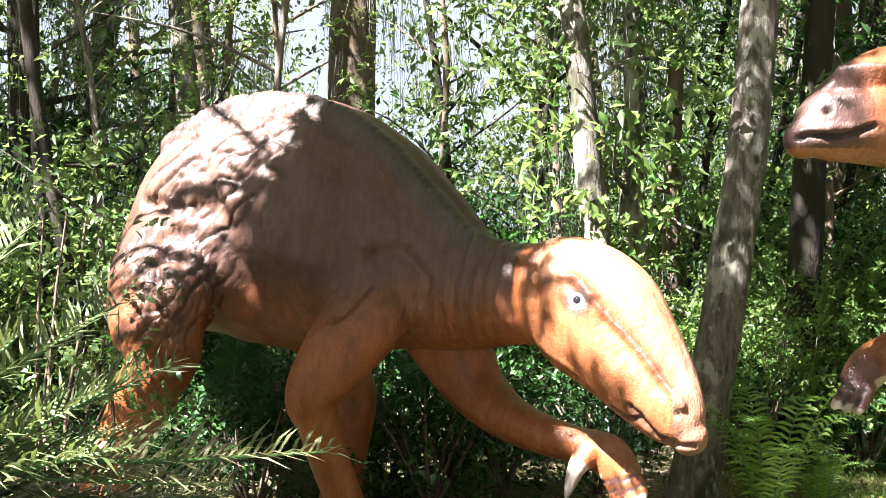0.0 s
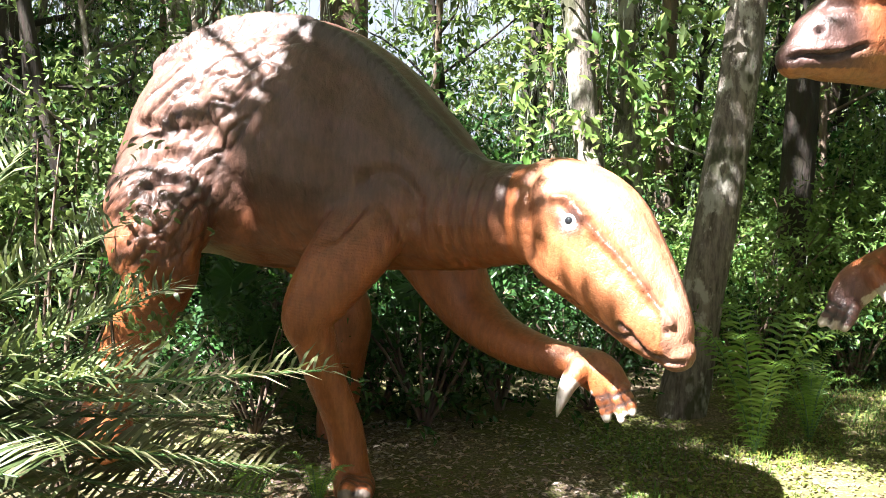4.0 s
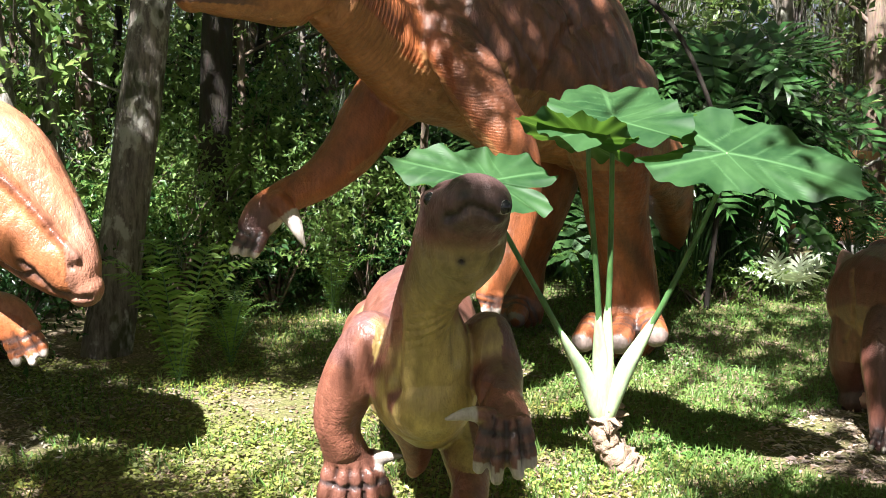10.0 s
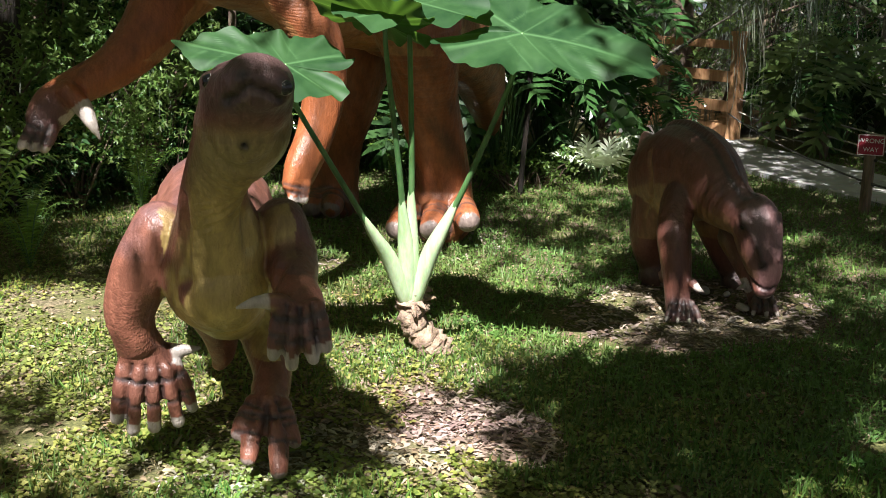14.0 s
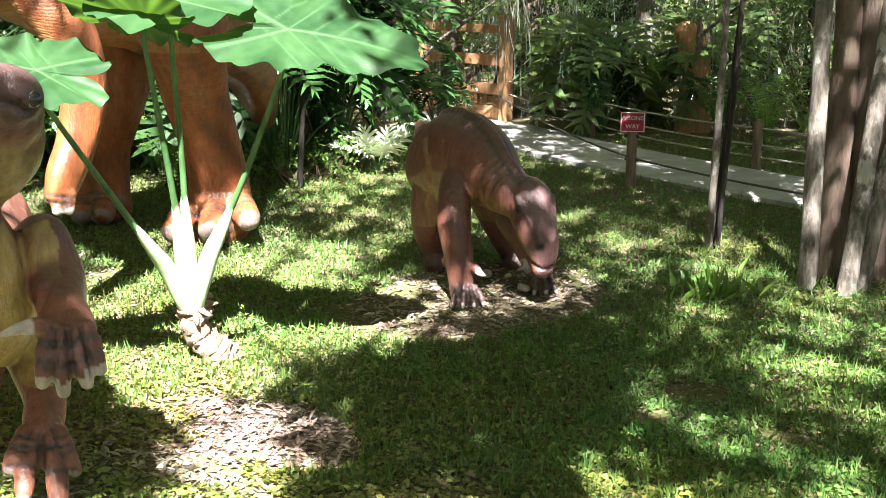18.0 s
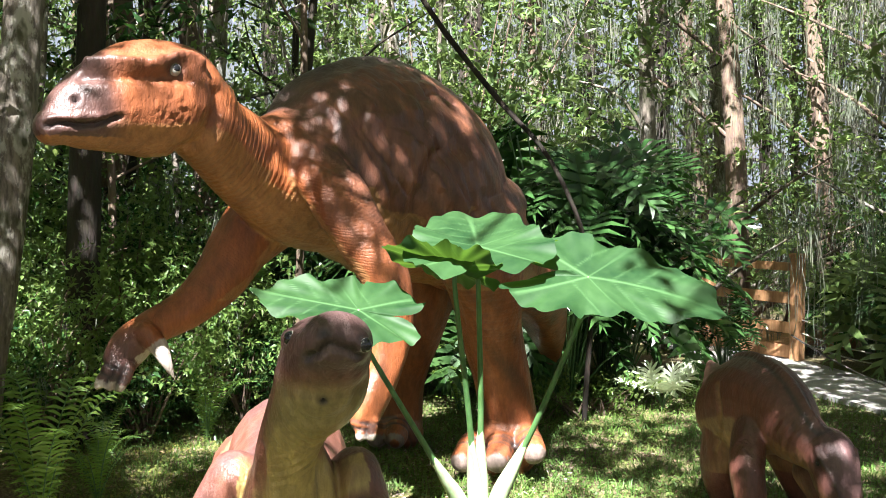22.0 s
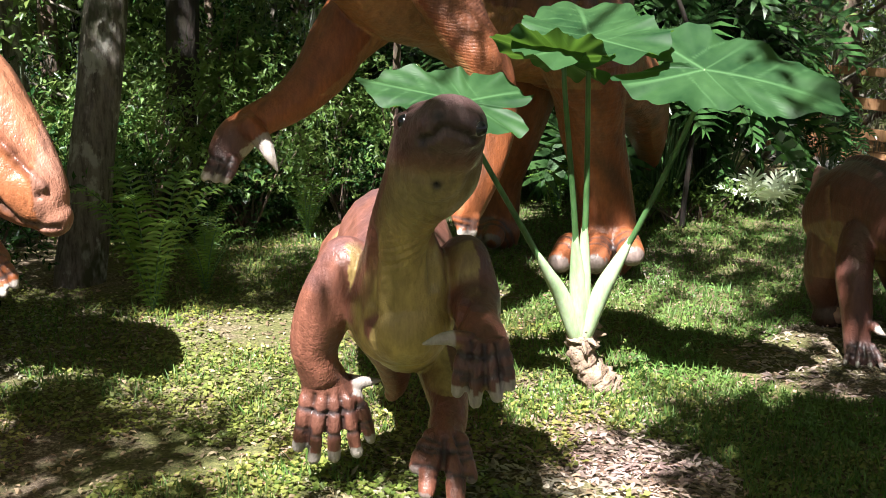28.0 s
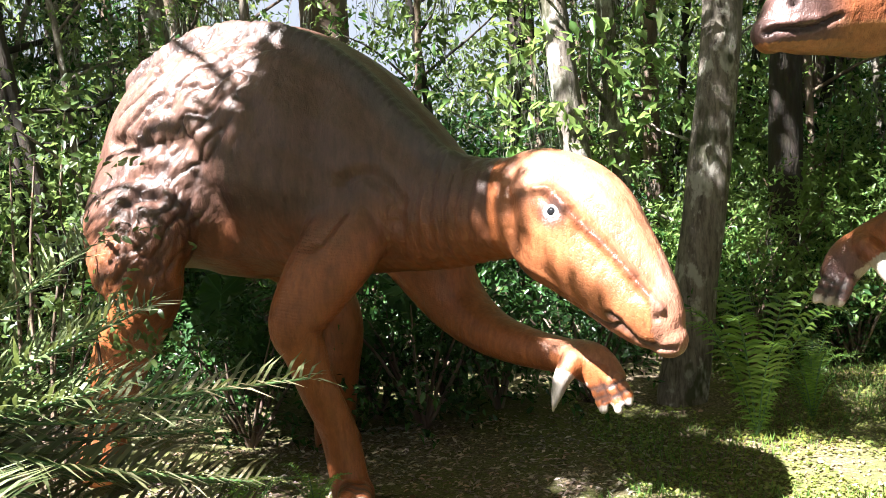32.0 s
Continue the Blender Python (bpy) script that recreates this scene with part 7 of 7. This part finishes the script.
def palm(at, fronds, label):
    """Feather fronds, each (end x, y, z, rise), from a short base."""
    rng = np.random.default_rng(9)
    root = thing("palm", label, "palm", "palms", at=at)
    v, f = tube([(0, 0, -0.1, 0.17, 0.17), (0, 0, 0.25, 0.19, 0.19), (0, 0, 0.45, 0.10, 0.10)], 8, 12, rough=0.08, rng=rng)
    part("trunk", mesh_of("trunk", v, f, BARK_BROWN), root)
    for x, y, z, rise in fronds[::3] + fronds[1::3][:7] + fronds[2::3][:3]:
        e = np.array((x, y, z)) - at
        pts = [(0, 0, 0.4), tuple(e * (0.35, 0.35, 0.3) + (0, 0, 0.3 + rise * 0.7)), tuple(e * (0.7, 0.7, 0.7) + (0, 0, rise * 0.6)), tuple(e)]
        fr = part("frond", frond_mesh("frond", pts, 62, 0.38, 0.020, LEAF_PALM, rng, 0.30, 0.50, "palm"), root)
        part("midrib", rib_mesh(pts, 0.016, 0.004, STALK), fr)
    return root


palm((-2.3, 3.5, 0), [(-0.36, 4.02, 0.84, 0.42), (-0.55, 3.75, 0.55, 0.45), (-0.75, 4.25, 0.62, 0.40), (-0.62, 4.05, 0.35, 0.35), (-0.95, 3.6, 0.95, 0.35), (-1.0, 4.4, 1.1, 0.3),
                      (-1.15, 3.5, 0.45, 0.4), (-0.95, 4.15, 0.25, 0.35), (-1.2, 4.35, 1.35, 0.3), (-1.45, 4.2, 1.7, 0.25), (-1.6, 4.5, 0.8, 0.4), (-1.3, 3.9, 0.75, 0.5), (-1.2, 3.2, 0.7, 0.4), (-1.9, 4.6, 1.5, 0.3), (-0.8, 3.7, 0.30, 0.4), (-0.7, 3.9, 0.75, 0.45), (-0.9, 4.0, 0.5, 0.45), (-1.05, 3.8, 0.15, 0.4), (-1.25, 4.0, 0.2, 0.4), (-1.0, 3.75, 1.15, 0.25), (-1.1, 4.1, 0.95, 0.35), (-1.35, 3.7, 1.3, 0.2), (-1.3, 3.6, 0.2, 0.45), (-0.85, 3.45, 0.5, 0.35), (-1.5, 3.8, 1.05, 0.3), (-1.4, 4.4, 0.5, 0.4), (-0.5, 3.95, 0.6, 0.45), (-0.7, 4.1, 0.45, 0.4), (-0.85, 3.85, 0.62, 0.45), (-1.0, 4.0, 0.8, 0.4), (-0.6, 3.85, 0.2, 0.4), (-1.1, 3.65, 0.85, 0.4), (-0.9, 3.9, 0.95, 0.35), (-3.4, 4.2, 1.0, 0.5), (-3.5, 2.9, 0.9, 0.5), (-2.4, 2.3, 0.9, 0.5)],
     "feathery grey-green palm with long arching fronds")


def split_leaf():
    """A broad leaf cut into narrow lobes."""
    vs, fs = [], []
    ribs = 7
    for i in range(ribs):
        s = i / (ribs - 1)
        x = 0.05 + 0.62 * s
        for sg in (-1, 1):
            ln = 0.42 * math.sin(math.pi * (0.22 + 0.66 * s)) ** 0.7
            ang = radians(112 - 84 * s)
            dx, dy = math.cos(ang) * ln, math.sin(ang) * ln * sg
            w = 0.05
            k = len(vs)
            z = -0.10 * s * s
            vs += [(x - w, 0, z), (x + w, 0, z - 0.004), (x + dx * 0.55 + w * 0.9, dy * 0.55, z + 0.03), (x + dx * 0.55 - w * 0.9, dy * 0.55, z + 0.035), (x + dx, dy, z - 0.03)]
            fs += [(k, k + 1, k + 2, k + 3), (k + 3, k + 2, k + 4)] if sg > 0 else [(k + 3, k + 2, k + 1, k), (k + 4, k + 2, k + 3)]
    k = len(vs)
    vs += [(0.0, -0.03, 0.004), (0.0, 0.03, 0.004), (0.70, 0.02, -0.10), (0.70, -0.02, -0.10), (0.86, 0, -0.16)]
    fs += [(k, k + 3, k + 2, k + 1), (k + 3, k + 4, k + 2)]
    return vs, fs


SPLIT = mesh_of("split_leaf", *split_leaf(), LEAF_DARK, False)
# the same leaf in a lighter green, its sunlit look put into the colour
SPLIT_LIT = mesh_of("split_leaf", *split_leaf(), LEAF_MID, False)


def philodendron(at, height, wide, n, rng, lit=False, label="dark green split-leaf philodendron bush"):
    root = thing("philodendron", label, "plant", "split-leaf plants", at=at)
    for k in range(n):
        a, u = rng.uniform(0, 6.283), rng.uniform(0.15, 1)
        o, h = wide * u, height * (1 - 0.45 * u * rng.uniform(0.4, 1)) * rng.uniform(0.45, 1.05)
        c, s = math.cos(a), math.sin(a)
        e = np.array((c * o, s * o, h))
        v, f = tube([(c * 0.05, s * 0.05, 0, 0.010, 0.010), (c * o * 0.45, s * o * 0.45, h * 0.65, 0.008, 0.008), (*e, 0.005, 0.005)], 6, 5)
        st = part("stalk", mesh_of("stalk", v, f, STALK), root)
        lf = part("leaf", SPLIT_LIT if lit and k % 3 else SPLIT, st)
        lf.matrix_basis = Matrix.Translation(e) @ Matrix.Rotation(a + rng.normal(0, 0.4), 4, "Z") @ Matrix.Rotation(radians(rng.uniform(10, 55)), 4, "Y") @ Matrix.Rotation(rng.normal(0, 0.3), 4, "X") @ Matrix.Scale(rng.uniform(0.55, 0.95), 4)
    return root


PH = np.random.default_rng(6)
PHILO = philodendron((6.5, 6.6, 0), 2.3, 0.9, 42, PH)
PHILO_LIT = philodendron((10.35, 5.75, 0), 1.25, 0.55, 30, PH, True, "split-leaf philodendron with leaves coloured lighter as if sunlit, behind the footpath")
for px_, py_, ps_, src in ((7.3, 7.3, 1.0, PHILO), (8.75, 6.7, 0.38, PHILO), (6.0, 7.6, 0.9, PHILO), (7.7, 8.2, 1.05, PHILO), (5.5, 8.3, 1.0, PHILO), (11.2, 6.6, 1.0, PHILO_LIT), (11.6, 4.9, 1.1, PHILO_LIT), (-1.5, 7.6, 0.6, PHILO), (7.45, 6.85, 1.05, PHILO), (6.7, 7.1, 1.15, PHILO), (7.75, 7.35, 0.9, PHILO)):
    copy_thing(src, pose(px_, py_, 0, 0, 0, px_ * 91) @ Matrix.Scale(ps_, 4))


LEAF_PALE = leaf_material("leaf_pale", (0.34, 0.42, 0.26), (0.72, 0.76, 0.62), (0.4, 0.5, 0.25), 0.4, 0.2)
SPLIT_PALE = mesh_of("split_leaf", *split_leaf(), LEAF_PALE, False)


def pale_plant(at, rng):
    """A small split-leaf plant with near-white leaves that fan out from one crown."""
    root = thing("variegated_plant", "small split-leaf plant with whitish variegated leaves at the lawn's edge", "plant", "split-leaf plants", at=at)
    for k in range(11):
        a, tilt = -2.35 + (k - 5) * 0.42 + rng.normal(0, 0.1), rng.uniform(-75, -20)
        st = part("stalk", mesh_of("stalk", *tube([(0, 0, 0, 0.008, 0.008), (0.03 * math.cos(a), 0.03 * math.sin(a), 0.08, 0.006, 0.006), (0.07 * math.cos(a), 0.07 * math.sin(a), 0.15, 0.004, 0.004)], 5, 5), STALK), root)
        lf = part("leaf", SPLIT_PALE, st)
        lf.matrix_basis = Matrix.Translation((0.07 * math.cos(a), 0.07 * math.sin(a), 0.15)) @ Matrix.Rotation(a, 4, "Z") @ Matrix.Rotation(radians(tilt), 4, "Y") @ Matrix.Rotation(rng.normal(0, 0.25), 4, "X") @ Matrix.Scale(rng.uniform(0.36, 0.5), 4)


pale_plant((6.98, 5.93, 0.0), np.random.default_rng(52))
LOW_EDGE = shrub("low yellow-green leafy plants along the edge of the lawn", (6.5, 6.12, 0), 0.2, 0.3, LEAF_LIGHT, np.random.default_rng(53), 420, 0.045, 0.08)
for ex, ey, es in ((6.25, 6.2, 1.0), (5.95, 6.3, 0.8), (7.35, 5.75, 0.7)):
    copy_thing(LOW_EDGE, pose(ex, ey, 0, 0, 0, ex * 80) @ Matrix.Scale(es, 4))


def elephant_ear(at, leaves):
    """Broad heart-shaped leaves, each (way, tilt, height, reach, length), on stalks from one root."""
    rng = np.random.default_rng(61)
    root = thing("elephant_ear", "broad-leaved elephant ear plant in the shade behind the bending statue", "plant", at=at)
    for way, tilt, h, reach_, ln in leaves:
        a = radians(way)
        e = np.array((reach_ * math.cos(a), reach_ * math.sin(a), h))
        part("stalk", mesh_of("stalk", *tube([(0, 0, 0, 0.012, 0.012), (*(e * (0.4, 0.4, 0.7)), 0.009, 0.009), (*e, 0.006, 0.006)], 10, 7), STALK), root)
        lf = part("leaf", heart_leaf(ln, ln * 1.1, 0.02, 0.05, 0.012, rng), root)
        lf.matrix_basis = Matrix.Translation(e) @ Matrix.Rotation(a, 4, "Z") @ Matrix.Rotation(radians(tilt), 4, "Y")


elephant_ear((-1.05, 6.75, 0), [(-100, 52, 0.86, 0.18, 0.26), (-60, 40, 0.62, 0.25, 0.22), (-140, 45, 0.70, 0.25, 0.2)])
elephant_ear((-0.05, 6.85, 0), [(-80, 30, 0.82, 0.25, 0.24), (-30, 45, 0.6, 0.3, 0.2), (-130, 45, 0.55, 0.3, 0.22)])


def stone(at, size, rng, mat, label):
    bm = bmesh.new()
    bmesh.ops.create_icosphere(bm, subdivisions=3, radius=1.0)
    for v in bm.verts:
        v.co = Vector((v.co.x * size[0], v.co.y * size[1], v.co.z * size[2])) * (1 + 0.22 * noise.noise(v.co * 1.6 + Vector(at)))
    me = bpy.data.meshes.new("stone")
    bm.to_mesh(me)
    bm.free()
    me.materials.append(mat)
    me.shade_smooth()
    ob = new("stone", me)
    ob.matrix_basis = pose(*at, 0, 0, rng.uniform(0, 360))
    tagged(ob, label, "stone", "stones by the grazing statue")


STONE_PINK = noisy("stone_pink", (0.30, 0.15, 0.11), (0.50, 0.30, 0.23), 20, 0.9, 0.5, 0.006)
STONE_PALE = noisy("stone_pale", (0.32, 0.29, 0.24), (0.55, 0.50, 0.43), 20, 0.9, 0.5, 0.006)
SR = np.random.default_rng(71)
for sx, sy, sr in ((5.03, 3.68, 0.045), (5.02, 3.58, 0.04), (4.97, 3.62, 0.05)):
    stone((sx, sy, sr * 0.5), (sr, sr * 0.8, sr * 0.9), SR, STONE_PINK, "rough pinkish stone beside the statue's hind foot")
for sx, sy, sr in ((4.96, 3.32, 0.05), (4.86, 3.0, 0.045), (5.0, 3.2, 0.03), (4.62, 2.9, 0.028)):
    stone((sx, sy, 0.005), (sr, sr * 0.6, sr * 0.45), SR, STONE_PALE, "pale smooth stone lying in the mulch")


# ---- slim trees on the lawn and far things ----
TR = np.random.default_rng(33)
tree("slim_tree", "slim mottled young tree standing on the lawn", (6.33, 2.63, 0), 6.5, 0.02, (0.0, 0.1), BARK_PALE, LEAF_MID, TR, limbs=5, low=0.6, leaves=2000)
tree("slim_tree", "thin leaning sapling on the lawn", (6.39, 2.60, 0), 6.0, 0.013, (0.35, 0.05), BARK_DARK, LEAF_MID, TR, limbs=3, low=0.6, leaves=1000)
tree("slim_tree", "thin leaning sapling on the lawn", (6.42, 2.65, 0), 6.0, 0.011, (0.75, -0.1), BARK_DARK, LEAF_MID, TR, limbs=3, low=0.6, leaves=1000)
tree("lichen_tree", "grey lichened tree trunk at the edge of the lawn", (5.87, 1.85, 0), 7.0, 0.043, (1.00, 0.51), BARK_PALE, LEAF_MID, TR, limbs=5, low=0.62, leaves=2000)
tree("brown_tree", "thick brown mossy tree trunk at the edge of the lawn", (6.16, 1.83, 0), 7.5, 0.07, (1.13, 0.45), BARK_BROWN, LEAF_MID, TR, limbs=5, low=0.62, leaves=2000)
tree("lichen_tree", "pale lichened tree trunk leaning away from its neighbours", (5.87, 1.64, 0), 6.0, 0.042, (1.69, 0.09), BARK_PALE, LEAF_MID, TR, limbs=5, low=0.62, leaves=1500)
tree("lichen_tree", "dark thick tree trunk at the edge of the lawn", (6.35, 1.72, 0), 7.0, 0.13, (0.5, -0.1), BARK_BROWN, LEAF_MID, TR, limbs=5, low=0.62, leaves=2500)
tree("lichen_tree", "grey leaning stem beside the thick trunk", (6.02, 1.64, 0), 6.0, 0.05, (1.1, -0.9), BARK_PALE, LEAF_MID, TR, limbs=3, low=0.62, leaves=1500)
v, f = tube([(5.35, 7.3, 3.6, 0.02, 0.02), (5.57, 7.06, 3.12, 0.024, 0.024), (5.75, 6.6, 2.55, 0.022, 0.022), (5.9, 6.1, 2.0, 0.018, 0.018), (6.1, 5.9, 1.2, 0.02, 0.02), (6.15, 6.0, 0, 0.022, 0.022)], 30, 7, rough=0.04, rng=TR)
tagged(new("bare_branch", mesh_of("bare_branch", v, f, BARK_DARK)), "thin bare dark branch leaning through the thicket", "branch")


def build_stump():
    rng = np.random.default_rng(12)
    root = thing("tree_stump", "broken orange-brown tree stump among the ferns", "stump", at=(11.0, 5.0, 0))
    v, f = tube([(0, 0, -0.1, 0.2, 0.2), (0.03, 0, 0.5, 0.16, 0.16), (0, 0.04, 0.85, 0.15, 0.15), (-0.04, 0.1, 1.0, 0.13, 0.13)], 18, 14, rough=0.08, rng=rng)
    part("trunk", mesh_of("trunk", v, f, FENCE_WOOD), root)
    for k in range(5):
        a = k * 1.26
        v, f = tube([(0.1 * math.cos(a), 0.1 * math.sin(a), 0.85, 0.05, 0.05), (0.12 * math.cos(a), 0.12 * math.sin(a), 1.02, 0.04, 0.03), (0.12 * math.cos(a), 0.12 * math.sin(a), 1.1 + 0.06 * (k % 2), 0.012, 0.012)], 6, 6)
        part("splinter", mesh_of("splinter", v, f, BARK_BROWN), root)


build_stump()
for wx, wy, ws in ((10.9, 4.2, 0.5), (11.3, 2.7, 0.6), (11.6, 6.6, 0.7), (12.5, 4.3, 0.9), (12.2, 1.5, 0.9), (12.9, 7.5, 1.1), (11.4, 0.2, 0.8), (13.5, 2.8, 1.2), (13.8, 5.6, 1.2), (12.6, 9.4, 1.1)):
    copy_thing(SHRUBS[int(wx * 7) % 4], pose(wx, wy, 0, 0, 0, wx * 55) @ Matrix.Scale(ws * 1.2, 4))
for k in range(26):
    a, r = radians(-78 + 30 * (k + TR.uniform(0, 0.9)) / 26), TR.uniform(13, 24)
    copy_thing(KINDS[k % 6], pose(-r * math.sin(a), r * math.cos(a), 0, 0, 0, TR.uniform(0, 360)) @ Matrix.Scale(TR.uniform(0.8, 1.2), 4))
# weed tuft by the slim tree
rngw = np.random.default_rng(3)
n = 60
tuft = thing("weed_tuft", "tuft of bright broad-leaved weeds on the lawn", "weeds", at=(5.35, 2.15, 0))
pw = rngw.normal(0, 0.10, (n, 3)) * (1, 1, 0)
part("foliage", leaf_mesh("foliage", pw, rngw.normal(0, 0.5, (n, 3)) + (0, 0, 1.1), rngw.normal(0, 1, (n, 3)), rngw.uniform(0.08, 0.2, n), rngw.uniform(0.02, 0.045, n), LEAF_FERN, 0.2), tuft)
